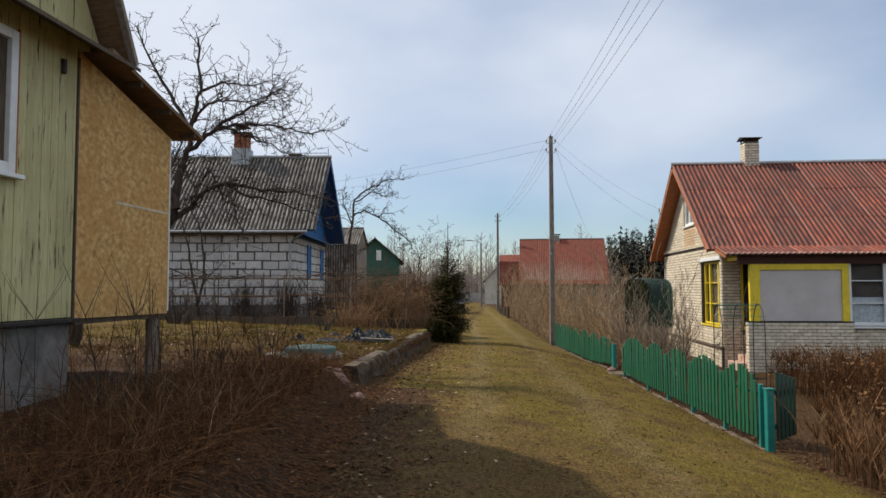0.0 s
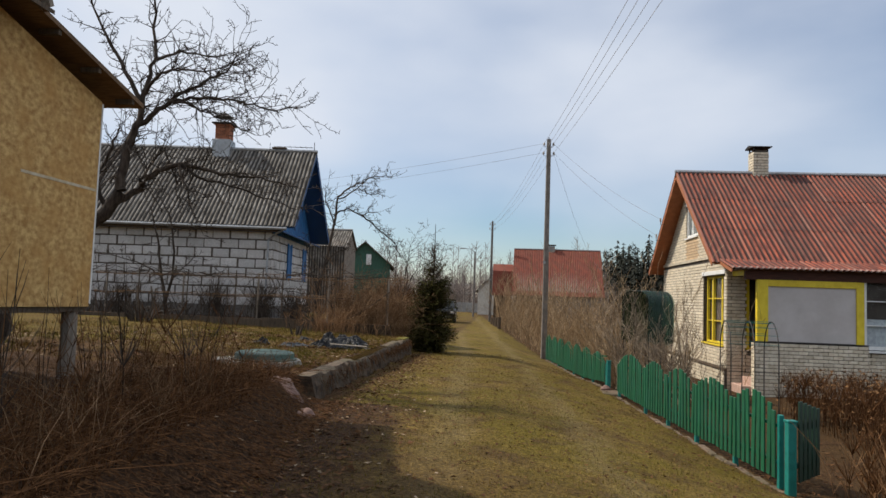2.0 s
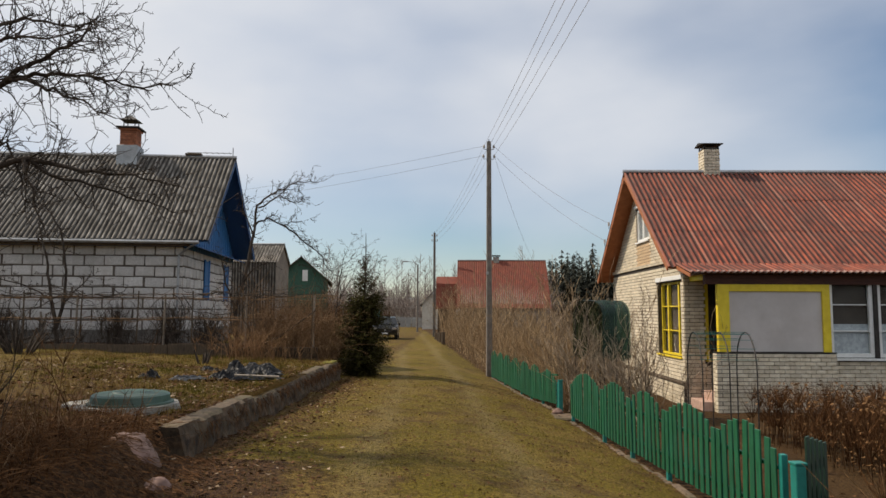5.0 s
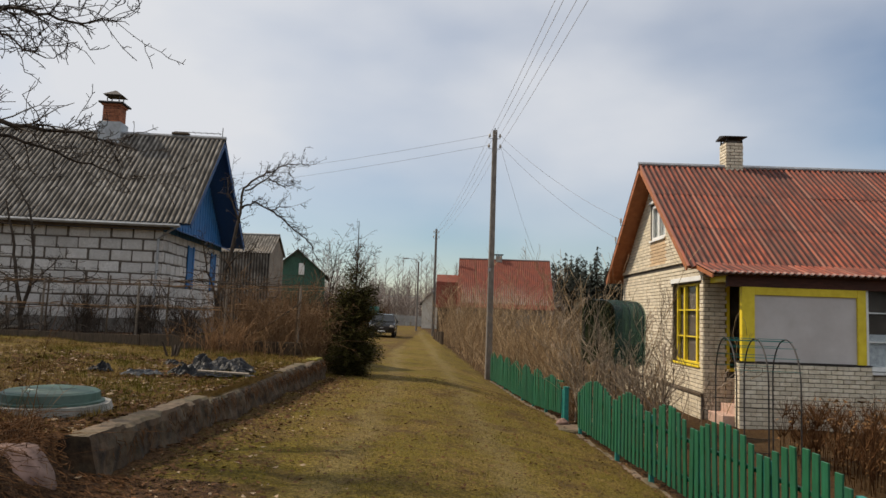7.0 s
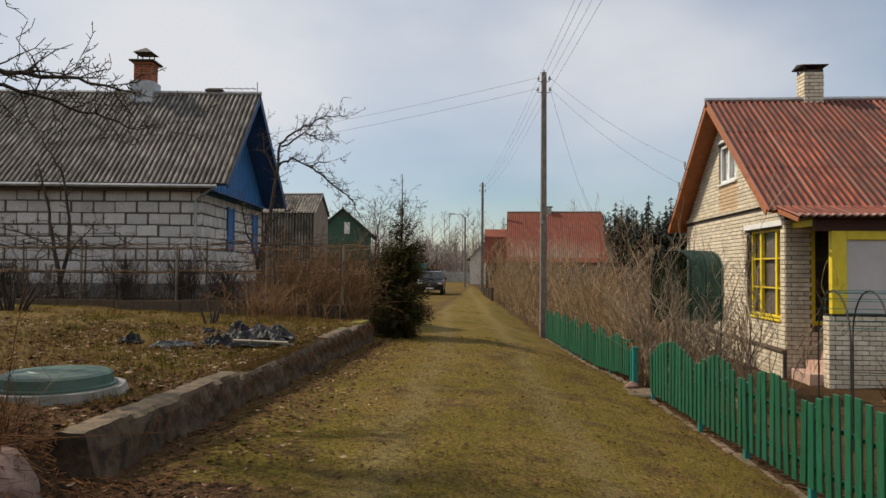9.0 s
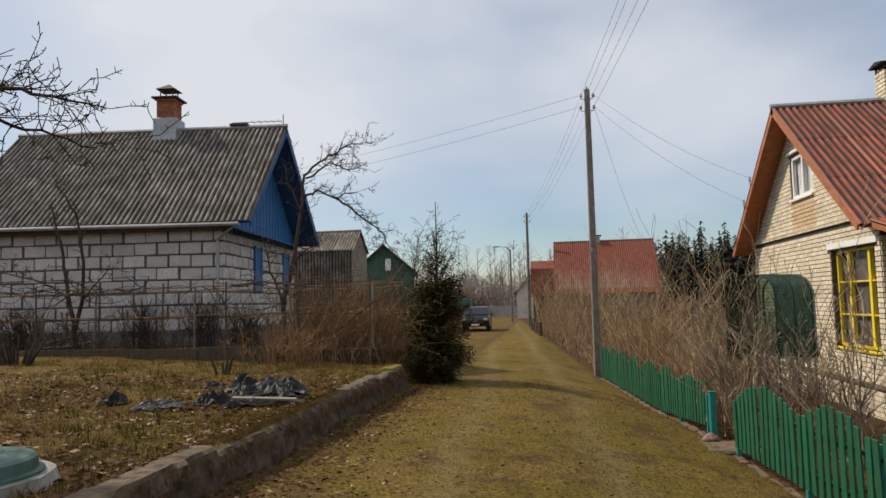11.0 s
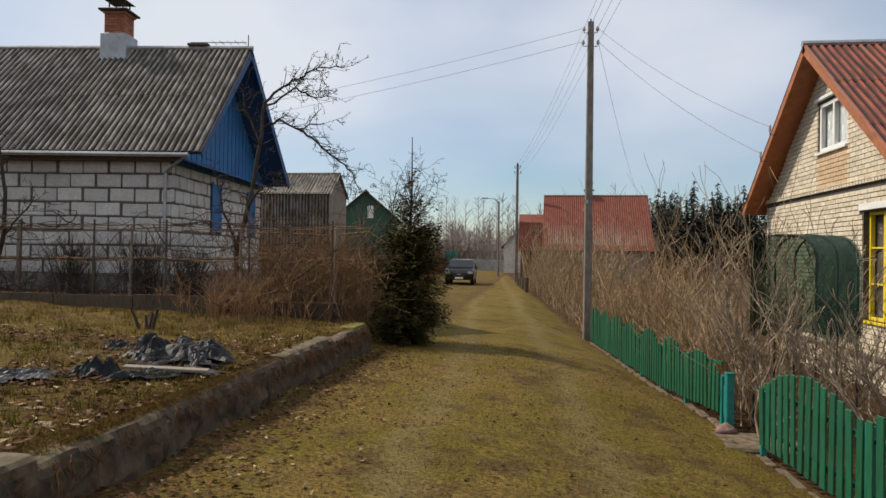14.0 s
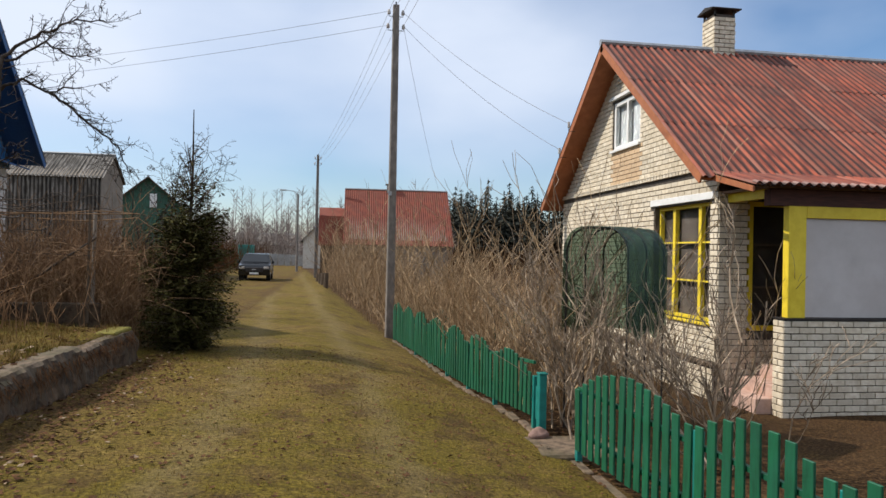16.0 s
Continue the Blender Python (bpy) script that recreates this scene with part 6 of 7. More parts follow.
def build_well():
    x, y = -3.1, 12.95
    well = thing("well_cover", "round green well hatch on a pale concrete collar in the grass", "well cover", pose(x, y, 0.30))
    bm = bmesh.new()
    bmesh.ops.create_cone(bm, segments=40, radius1=0.64, radius2=0.61, depth=0.16, cap_ends=True, matrix=Matrix.Translation((0, 0, -0.02)))
    for v in bm.verts:
        v.co.x += (min(0.0, v.co.x) * 0.42 - 0.05 * noise.noise(v.co * 4))
    part("collar", bm, M_concrete, well, "pale concrete ring")
    bm = bmesh.new()
    prof = [(0.53, 0.05), (0.53, 0.08), (0.49, 0.09), (0.48, 0.17), (0.45, 0.19), (0.26, 0.21), (0.25, 0.217), (0.0, 0.21)]
    n = 40
    rings = [[bm.verts.new((r * math.cos(6.28319 * i / n), r * math.sin(6.28319 * i / n), z)) for i in range(n)] for r, z in prof[:-1]]
    for a, b in zip(rings, rings[1:]):
        for i in range(n):
            bm.faces.new((a[i], a[(i + 1) % n], b[(i + 1) % n], b[i]))
    bm.faces.new(rings[-1])
    part("hatch", bm, M_wellgreen, well, "faded green plastic hatch")


build_well()


def boulder(x, y, z, size, seed, label):
    ob = part("boulder", lump(bmesh.new(), (0, 0, 0), size, seed, 3, 0.3), M_stone)
    ob.matrix_basis = pose(x, y, z, 0, 0, seed * 40)
    ob.data.polygons.foreach_set("use_smooth", [True] * len(ob.data.polygons))
    tagged(ob, label, "stone")


boulder(-2.14, 10.75, 0.03, (0.37, 0.30, 0.31), 3, "large pinkish field boulder at the end of the wall")
boulder(-1.62, 10.25, -0.08, (0.15, 0.13, 0.11), 7, "smaller pale field stone beside the boulder")
boulder(3.60, 20.2, -0.74, (0.14, 0.10, 0.09), 5, "smooth grey stone at the gate post")


def build_film(x, y, size, seed, material, label, rot=0):
    """A crumpled sheet of film lying on the grass."""
    n = 26
    bm = bmesh.new()
    g = ground_z(x, y)
    rows = []
    for j in range(n + 1):
        row = []
        for i in range(n + 1):
            u, v = i / n - 0.5, j / n - 0.5
            r = math.hypot(u, v) * 2
            wave = 0.35 + 0.9 * noise.noise((u * 2.6 + seed, v * 2.6, seed * 2.0)) + 0.75 * abs(noise.noise((u * 5, v * 7 + seed, 1.0))) + 0.3 * abs(noise.noise((u * 13, v * 11 + seed, 4.0)))
            wave = max(0.05, wave)
            edge = max(0.0, 1 - r ** 3)
            edge_wob = 1 + 0.35 * noise.noise((u * 4, v * 4, seed + 9.0))
            row.append(bm.verts.new((u * size[0] * edge_wob, v * size[1] * edge_wob, 0.012 + 0.75 * size[2] * wave * (0.15 + 0.85 * edge))))
        rows.append(row)
    for j in range(n):
        for i in range(n):
            u, v = (i + 0.5) / n - 0.5, (j + 0.5) / n - 0.5
            if math.hypot(u, v) * 2 > 0.95 + 0.25 * noise.noise((u * 6, v * 6, seed + 2.0)):
                continue
            bm.faces.new((rows[j][i], rows[j][i + 1], rows[j + 1][i + 1], rows[j + 1][i]))
    bmesh.ops.delete(bm, geom=[v for v in bm.verts if not v.link_faces], context="VERTS")
    ob = part("plastic_sheet", bm, material)
    ob.matrix_basis = pose(x, y, g, 0, 0, rot)
    tagged(ob, label, "plastic sheet", "discarded film on the plot")


BLACK = "crumpled shiny black plastic film lying on the grass"
GREY = "crumpled grey plastic film lying on the grass"
build_film(-2.95, 18.15, (1.3, 1.0, 0.27), 1, M_plastic, BLACK, 10)
build_film(-3.2, 18.3, (0.8, 0.6, 0.34), 2, M_plastic, BLACK, 50)
build_film(-2.6, 18.1, (0.8, 0.55, 0.22), 3, M_plastic, BLACK, 80)
build_film(-2.5, 17.5, (0.7, 0.4, 0.1), 9, M_greyfilm, GREY, 15)
build_film(-3.68, 16.6, (0.72, 0.55, 0.14), 4, M_greyfilm, GREY, 20)
build_film(-3.2, 17.0, (0.5, 0.42, 0.28), 5, M_plastic, BLACK, 0)
build_film(-4.55, 16.95, (0.4, 0.32, 0.22), 6, M_plastic, BLACK, 30)
build_film(-4.0, 18.75, (0.5, 0.35, 0.15), 7, M_plastic, BLACK, 60)
build_film(-2.75, 17.1, (0.7, 0.35, 0.1), 8, M_plastic, BLACK, 40)
ob = part("plank", box((-0.42, -0.05, 0.0), (0.42, 0.05, 0.03), 0.004), M_greypost)
ob.matrix_basis = pose(-2.62, 17.3, ground_z(-2.62, 17.3) + 0.06, 4, 3, 12)
tagged(ob, "weathered grey plank lying across the plastic film", "plank")


def stump_clump(x, y, n, spread, h, seed, label):
    """A cut-back shrub: short thick stubs from one root."""
    rnd = random.Random(seed)
    t = thing("cut_shrub", label, "shrub", pose(x, y, ground_z(x, y) - 0.03))
    for _ in range(n):
        a, r = rnd.uniform(0, 6.283), spread * math.sqrt(rnd.random())
        hh = h * rnd.uniform(0.6, 1.15)
        bx, by = math.cos(a) * r, math.sin(a) * r
        part("stub", tube([(bx * 0.6, by * 0.6, 0), (bx, by, hh * 0.6), (bx * 1.35, by * 1.35, hh)], [0.03, 0.024, 0.016], 5), M_bark, t)


stump_clump(-10.0, 21.9, 22, 0.5, 0.62, 3, "cut-back shrub with thick dark stubs in the grass")
stump_clump(-4.9, 20.9, 8, 0.22, 0.35, 4, "cut-back shrub with short dark stubs in the grass")


# ---- garden border before the block house ----
def build_border():
    b = thing("garden_border", "dark weathered board edging of the garden terrace", "edging")
    rnd = random.Random(12)
    x = -21.0
    while x < -5.2:
        ln = rnd.uniform(1.6, 2.6)
        x1 = min(x + ln, -5.1)
        g = 0.34
        part("board", box((x, 23.95, g - 0.12), (x1 - 0.02, 23.99, g + 0.26 + rnd.uniform(-0.03, 0.03)), 0.005), M_darkwood, b)
        x = x1
    part("soil_bed", box((-21, 23.99, -0.1), (-5.1, 26.0, 0.56), 0.03), M_leaf, b, "terrace bed of dark soil and litter")
    c = part("concrete_border", box((-5.05, 24.2, -0.3), (-2.75, 24.36, 0.52), 0.02), M_wallstone)
    tagged(c, "dark low concrete wall beside the retaining wall's end", "wall", kind="structure")


build_border()


def build_trellis():
    t = thing("vine_trellis", "old post and wire trellis carrying bare vines", "trellis")
    rnd = random.Random(2)
    xs = [-17.5, -15.4, -13.2, -11.3, -9.66, -8.0, -6.4, -4.6, -2.9]
    for x in xs:
        part("post", tube([(x, 24.15, 0.2), (x + rnd.uniform(-0.05, 0.05), 24.15, 2.15)], [0.026, 0.02], 6), M_darkwood, t)
    for z in (1.3, 2.05):
        part("trellis_wire", tube([(x, 24.15, z + rnd.uniform(-0.05, 0.05)) for x in xs], [0.007] * len(xs), 4), M_dark, t)
    s = Soup()
    for _ in range(120):
        x = rnd.uniform(-17, -3.2)
        p = Vector((x, 24.15 + rnd.gauss(0, 0.05), 0.4 if rnd.random() < 0.4 else 2.05))
        d = Vector((rnd.choice((-1, 1)), 0, 0.9 if p.z < 1 else rnd.uniform(-0.2, 0.12)))
        pts = [tuple(p)]
        for _ in range(9):
            d = (d.normalized() + Vector((rnd.gauss(0, 0.3), rnd.gauss(0, 0.25), rnd.gauss(0, 0.3)))).normalized()
            p = p + d * 0.2
            p.z = min(p.z, 2.3)
            pts.append(tuple(p))
        r = rnd.uniform(0.007, 0.016)
        s.stick(pts, [r * (1 - 0.07 * i) for i in range(len(pts))], 4)
    tagged(s.link("vines", M_bark, t), kind="stuff")


build_trellis()

# leaning pole and loose firewood
ob = part("leaning_branch", tube([(-4.9, 24.0, 0.35), (-3.8, 24.1, 0.85), (-2.8, 24.2, 1.6)], [0.03, 0.024, 0.018], 6), M_bark)
tagged(ob, "long bare branch leaning on the trellis post", "branch")


def build_woodpile():
    t = thing("wood_pile", "heap of split grey boards and branches by the wall", "firewood")
    rnd = random.Random(9)
    for _ in range(22):
        x, y = rnd.uniform(-13.4, -10.9), rnd.uniform(25.0, 25.9)
        a = rnd.uniform(-0.6, 0.6)
        ln = rnd.uniform(0.6, 1.6)
        z = 0.58
        if rnd.random() < 0.4:
            end = (x + a * 0.3, y, z + ln * 0.6)
        else:
            end = (x + ln * math.cos(a), y + ln * math.sin(a) * 0.3, z + rnd.uniform(0.02, 0.3))
        part("stick", tube([(x, y, z), end], [0.04, 0.03], 5), M_greypost, t)


build_woodpile()

bare_tree("sapling", "slender bare young tree with upright twigs behind the spruce", -2.9, 27.6,
          [(0.1, 0, 1, 2.2), (-0.4, 0.1, 0.9, 1.5), (0.45, 0, 0.8, 1.4)], 1.6, 0.04, 51, 4, 0.7)
bare_tree("sapling", "slender bare young tree with upright twigs beside the lane", -3.6, 33.0,
          [(0.1, 0, 1, 2.6), (-0.4, 0.1, 0.9, 1.8), (0.45, 0, 0.8, 1.8)], 1.8, 0.05, 52, 4, 0.7)
bare_tree("plum_tree", "bare bushy plum tree behind the grey block house", -17.6, 27.6,
          [(0.5, 0, 0.8, 2.4), (-0.5, 0.1, 0.9, 2.6), (0.1, 0.5, 0.9, 2.2), (0.8, -0.3, 0.5, 2.2), (-0.7, -0.3, 0.5, 2.2)], 0.9, 0.09, 53, 4, 0.85)
bare_tree("plum_tree", "bare bushy plum tree beside the veranda house", -16.2, 30.6,
          [(0.5, 0, 0.8, 2.4), (-0.5, 0.1, 0.9, 2.8), (0.1, 0.5, 0.9, 2.2)], 1.2, 0.09, 54, 4, 0.85)


# ---- garden of the brick house ----
def hoop(x0, x1, y, z0, z1, n=14, corner=None):
    """An arch in the x-z plane; corner rounds a flatter top."""
    r = (x1 - x0) / 2 if corner is None else corner
    pts = [(x0, y, z0)]
    for i in range(n + 1):
        a = math.pi * (1 - i / n)
        cx = x0 + r if i <= n // 2 else x1 - r
        pts.append((cx + r * math.cos(a), y, z1 - r + r * math.sin(a)))
    pts.append((x1, y, z0))
    return pts


def build_film_arch():
    t = thing("film_arch", "small garden arch of iron hoops draped with green film", "garden arch", pose(4.74, 20.7, 0, 0, 0, -58))
    for y in (-0.4, 0.0, 0.4):
        p = hoop(-0.48, 0.48, y, -0.95, 1.84, 14, 0.34)
        part("hoop", tube(p, [0.014] * len(p), 6), M_dark, t)
    bm = bmesh.new()
    rows = []
    n = 22
    for j in range(n + 1):
        y = -0.46 + 0.92 * j / n
        p = hoop(-0.5, 0.5, y, 0.48 + 0.05 * math.sin(j * 0.7), 1.86, 20, 0.35)
        row = []
        for q in p:
            w = 0.035 * noise.noise((q[0] * 3, q[1] * 5, q[2] * 3))
            row.append(bm.verts.new((q[0] + w, q[1], q[2] + 0.5 * w)))
        rows.append(row)
    for a, b in zip(rows, rows[1:]):
        for k in range(len(a) - 1):
            bm.faces.new((a[k], a[k + 1], b[k + 1], b[k]))
    ob = part("film_cover", bm, M_net, t, "wrinkled green film cover")
    ob.data.polygons.foreach_set("use_smooth", [True] * len(ob.data.polygons))
    # the closed end of the cover
    bm = bmesh.new()
    p = hoop(-0.49, 0.49, 0.42, 0.48, 1.85, 20, 0.35)
    rim = [bm.verts.new(q) for q in p]
    hub = bm.verts.new((0.0, 0.38, 1.1))
    for a, b in zip(rim, rim[1:]):
        bm.faces.new((a, b, hub))
    bm.faces.new((rim[-1], rim[0], hub))
    part("film_end", bm, M_net, t, "green film closing the end")
    for x in (-0.49, 0.49):
        part("stringer", tube([(x, -0.4, 0.9), (x, 0.4, 0.9)], [0.01, 0.01], 5), M_dark, t)


build_film_arch()


def build_wire_arch():
    t = thing("wire_arch", "rusty wire arch frame for climbing plants before the porch", "garden arch", pose(5.68, 15.75, 0, 0, 0, 82))
    for y in (-0.42, 0.0, 0.42):
        p = hoop(-0.62, 0.62, y, -0.98, 1.24)
        part("hoop", tube(p, [0.011] * len(p), 5), M_dark, t)
    for x, z in ((-0.62, 0.3), (0.62, 0.3), (-0.62, -0.3), (0.62, -0.3)):
        part("tie", tube([(x, -0.45, z), (x, 0.45, z)], [0.006, 0.006], 4), M_dark, t)
    for i in range(1, 10):
        a = math.pi * i / 10
        x, z = 0.62 * math.cos(a), 0.62 + 0.62 * math.sin(a)
        part("tie", tube([(x, -0.45, z), (x, 0.45, z)], [0.006, 0.006], 4), M_teal, t)


build_wire_arch()


# second, dark fence across the garden
def build_back_fence():
    f = thing("board_fence", "low dark green board fence across the garden", "fence")
    for i in range(26):
        x = 3.3 + i * 0.14
        part("board", box((x, 30.6, -0.95), (x + 0.1, 30.62, -0.12 + 0.03 * (i % 3)), 0.004), M_housegreen, f)
    part("rail", box((3.3, 30.62, -0.4), (6.95, 30.66, -0.33)), M_housegreen, f)


build_back_fence()


# ---- neighbouring buildings ----
def gable_house(name, label, m, w, d, z0, eave, ridge, wall, roofm, over=0.35, corr=0.0, lay=True, thick=0.08):
    """A plain house: w along the ridge (x), d across it."""
    h = thing(name, label, "house", m)
    bm = bmesh.new()
    add_prism(bm, [(0, z0), (d, z0), (d, eave), (d / 2, ridge - thick), (0, eave)], 0, w)
    part("wall", bm, wall, h)
    slope = (ridge - eave) / (d / 2)
    for s in (0, 1):
        ye = -over if s == 0 else d + over
        ze = eave - slope * over
        dn = Vector((0, ye - d / 2, ze - ridge))
        if corr:
            sw = (w + 2 * over) / max(1, round((w + 2 * over) / 1.12))
            n = max(1, round((w + 2 * over) / 1.12))
            me = corrugated_mesh("roof_sheet", sw, dn.length, sw / 7, 0.05, roofm, 4)
            if s == 0:
                lay_sheets(h, (-over, d / 2, ridge), (1, 0, 0), dn, w, dn.length, n, 1, me, sw, dn.length, 3, 0)
            else:
                lay_sheets(h, (w + over, d / 2, ridge), (-1, 0, 0), dn, w, dn.length, n, 1, me, sw, dn.length, 3, 0)
        else:
            bm = bmesh.new()
            add_prism(bm, [(d / 2, ridge), (ye, ze), (ye, ze - thick), (d / 2, ridge - thick)], -over, w + over)
            part("roof_slope", bm, roofm, h)
    part("ridge_cap", tube([(-over, d / 2, ridge + 0.02), (w + over, d / 2, ridge + 0.02)], [0.06, 0.06], 6), M_metal, h)
    return h


h = gable_house("house", "distant house with a steep red corrugated roof and white gable", pose(2.05, 58.6, 0, 0, 0, -2), 6.6, 7.2, -0.7, 2.25, 5.85, M_greypost, M_redroof_far, 0.35, 1)
part("chimney_stack", box((2.6, 3.4, 5.5), (3.1, 3.9, 6.15)), M_concrete, h, "short grey chimney")
part("chimney_hood", box((2.5, 3.3, 6.22), (3.2, 4.0, 6.28)), M_dark, h)
part("window", box((1.0, -0.02, 0.6), (2.0, 0.0, 1.7)), M_inside, h)
# gambrel-roofed red shed beside it
g = thing("shed", "dark red gambrel-roofed shed in the distance", "shed", pose(0.2, 61.4, 0, 0, 0, 0))
bm = bmesh.new()
add_prism(bm, [(0, -0.7), (3.4, -0.7), (3.4, 1.9), (0, 1.9)], 0, 1.5)
part("wall", bm, M_darkwood, g)
for a, b in (((-0.15, 1.9), (0.5, 3.9)), ((0.5, 3.9), (1.7, 4.55)), ((1.7, 4.55), (2.9, 3.9)), ((2.9, 3.9), (3.55, 1.9))):
    bm = bmesh.new()
    add_prism(bm, [a, b, (b[0], b[1] - 0.08), (a[0], a[1] - 0.08)], -0.15, 1.6)
    part("roof_slope", bm, M_redroof_far, g)
bm = bmesh.new()
add_prism(bm, [(0, 1.9), (3.4, 1.9), (2.85, 3.8), (1.7, 4.45), (0.55, 3.8)], 0.0, 1.5)
part("gable", bm, M_darkwood, g)

gable_house("house", "pale plastered cottage with a grey roof far down the lane", pose(3.1, 84, 0, 0, 0, 90), 7, 5, -0.5, 2.6, 5.2, M_cream, M_slate, 0.3, 0)
gable_house("house", "low grey-roofed house at the end of the lane", pose(-13, 118, 0), 9, 7, -0.5, 2.2, 3.8, M_cream, M_slate, 0.3, 0)
gable_house("house", "green boarded house with a dark roof behind the shrubs", pose(-8.15, 57.5, 0, 0, 0, 100), 6.5, 4.1, -0.4, 4.0, 5.75, M_housegreen, M_darkwood, 0.35, 0)
ob = part("attic_window", box((-0.2, -0.03, -0.42), (0.2, 0.03, 0.42), 0.01), M_white)
ob.matrix_basis = pose(-9.85, 57.16, 4.3, 0, 0, 10)
tagged(ob, "small white window in the green gable", "window", kind="structure")
# slate-clad shed
s = gable_house("shed", "tall weathered shed clad in grey corrugated slate", pose(-13.9, 44.4, 0), 4.95, 3.2, -0.2, 4.5, 5.6, M_greypost, M_slate, 0.12, 1)
me = corrugated_mesh("wall_sheet", 0.99, 4.4, 0.99 / 7, 0.05, M_slate, 4)
for i in range(5):
    piece("wall_sheet", me, pose(i * 0.99, -0.03, 4.45, 90, 0, 0), s)

# veranda house to the left
def build_veranda_house():
    v = thing("veranda_house", "pale glazed veranda with a light translucent gable roof", "house", pose(-21.6, 28.0, 0, 0, 0, 62))
    W = 3.4
    for x in (-W / 2, W / 2):
        part("roof_slope", (lambda bm: (add_prism(bm, [(0, 0), (5, 0), (5, 0.05), (0, 0.05)], 0, math.hypot(W / 2 + 0.2, 1.4), Matrix.Translation((0, -0.3, 4.85)) @ Matrix.Rotation(radians(180 if x < 0 else 0), 4, "Z") @ Matrix.Translation((0, -5 if x < 0 else 0, 0)) @ Matrix.Rotation(math.atan2(1.4, W / 2 + 0.2), 4, "Y")), bm)[1])(bmesh.new()), M_cream, v, "pale sheet roof")
    bm = bmesh.new()
    vs = [bm.verts.new(q) for q in ((-W / 2, 0, 3.5), (W / 2, 0, 3.5), (0, 0, 4.8), (-W / 2, 0.06, 3.5), (W / 2, 0.06, 3.5), (0, 0.06, 4.8))]
    for q in ((0, 1, 2), (5, 4, 3), (0, 3, 4, 1), (1, 4, 5, 2), (2, 5, 3, 0)):
        bm.faces.new([vs[i] for i in q])
    part("gable", bm, M_cream, v, "tan gable panel")
    part("gable_post", box((-0.04, -0.04, 3.5), (0.04, -0.005, 4.8)), M_greypost, v)
    part("beam", box((-W / 2 - 0.1, -0.05, 3.4), (W / 2 + 0.1, 0.08, 3.52)), M_cream, v)
    part("lower_wall", box((-W / 2, 0, 0.2), (W / 2, 0.1, 1.9)), M_darkwood, v)
    part("side_wall", box((-W / 2, 0.1, 0.2), (-W / 2 + 0.1, 4.7, 3.4)), M_darkwood, v)
    part("back_wall", box((-W / 2, 4.6, 0.2), (W / 2, 4.7, 3.4)), M_darkwood, v)
    for i in range(4):
        x = -W / 2 + i * W / 4
        w = part("window", box((x + 0.04, 0.06, 1.9), (x + W / 4 - 0.04, 0.08, 3.4)), M_curtain if i % 2 else M_inside, v)
        for a in (x + 0.03, x + W / 4 - 0.1):
            part("window_post", box((a, -0.01, 1.9), (a + 0.07, 0.06, 3.4)), M_white, w)
        part("window_rail", box((x + 0.1, -0.005, 2.6), (x + W / 4 - 0.1, 0.055, 2.65)), M_white, w)


build_veranda_house()

# end of the lane
ob = part("garage", box((-8.7, 88, -0.5), (-7.3, 90.5, 1.9), 0.03), M_teal)
tagged(ob, "small green metal garage at the end of the lane", "garage")
for i in range(8):
    ob = part("fence_panel", box((-7.1 + i * 0.72, 92, -0.4), (-6.42 + i * 0.72, 92.06, 1.0 - 0.02 * i), 0.01), M_metal)
    tagged(ob, "pale metal fence panel across the lane's end", "fence panel", "panels at the lane's end")
for i, y in enumerate((50.5, 52.8, 54.6, 57.0)):
    x = fence_x(y) - 0.35
    ob = part("wooden_post", tube([(x, y, -1.0), (x + 0.03, y, 0.25 - 0.08 * i)], [0.13, 0.12], 8), M_darkwood)
    tagged(ob, "short dark wooden post at the lane's edge", "post", "posts at the lane's edge")


def build_street_lamp():
    t = thing("street_lamp", "grey street lamp with a short curved arm", "street lamp", pose(-2.0, 74, -0.5))
    part("pole", tube([(0, 0, 0), (0, 0, 6.8)], [0.11, 0.08], 8), M_pole, t)
    part("arm", tube([(0, 0, 6.7), (-0.3, -0.1, 7.0), (-1.0, -0.2, 7.1)], [0.04, 0.035, 0.03], 6), M_metal, t)
    part("lamp_head", box((-1.55, -0.3, 7.03), (-0.95, -0.1, 7.15), 0.03), M_metal, t)


build_street_lamp()


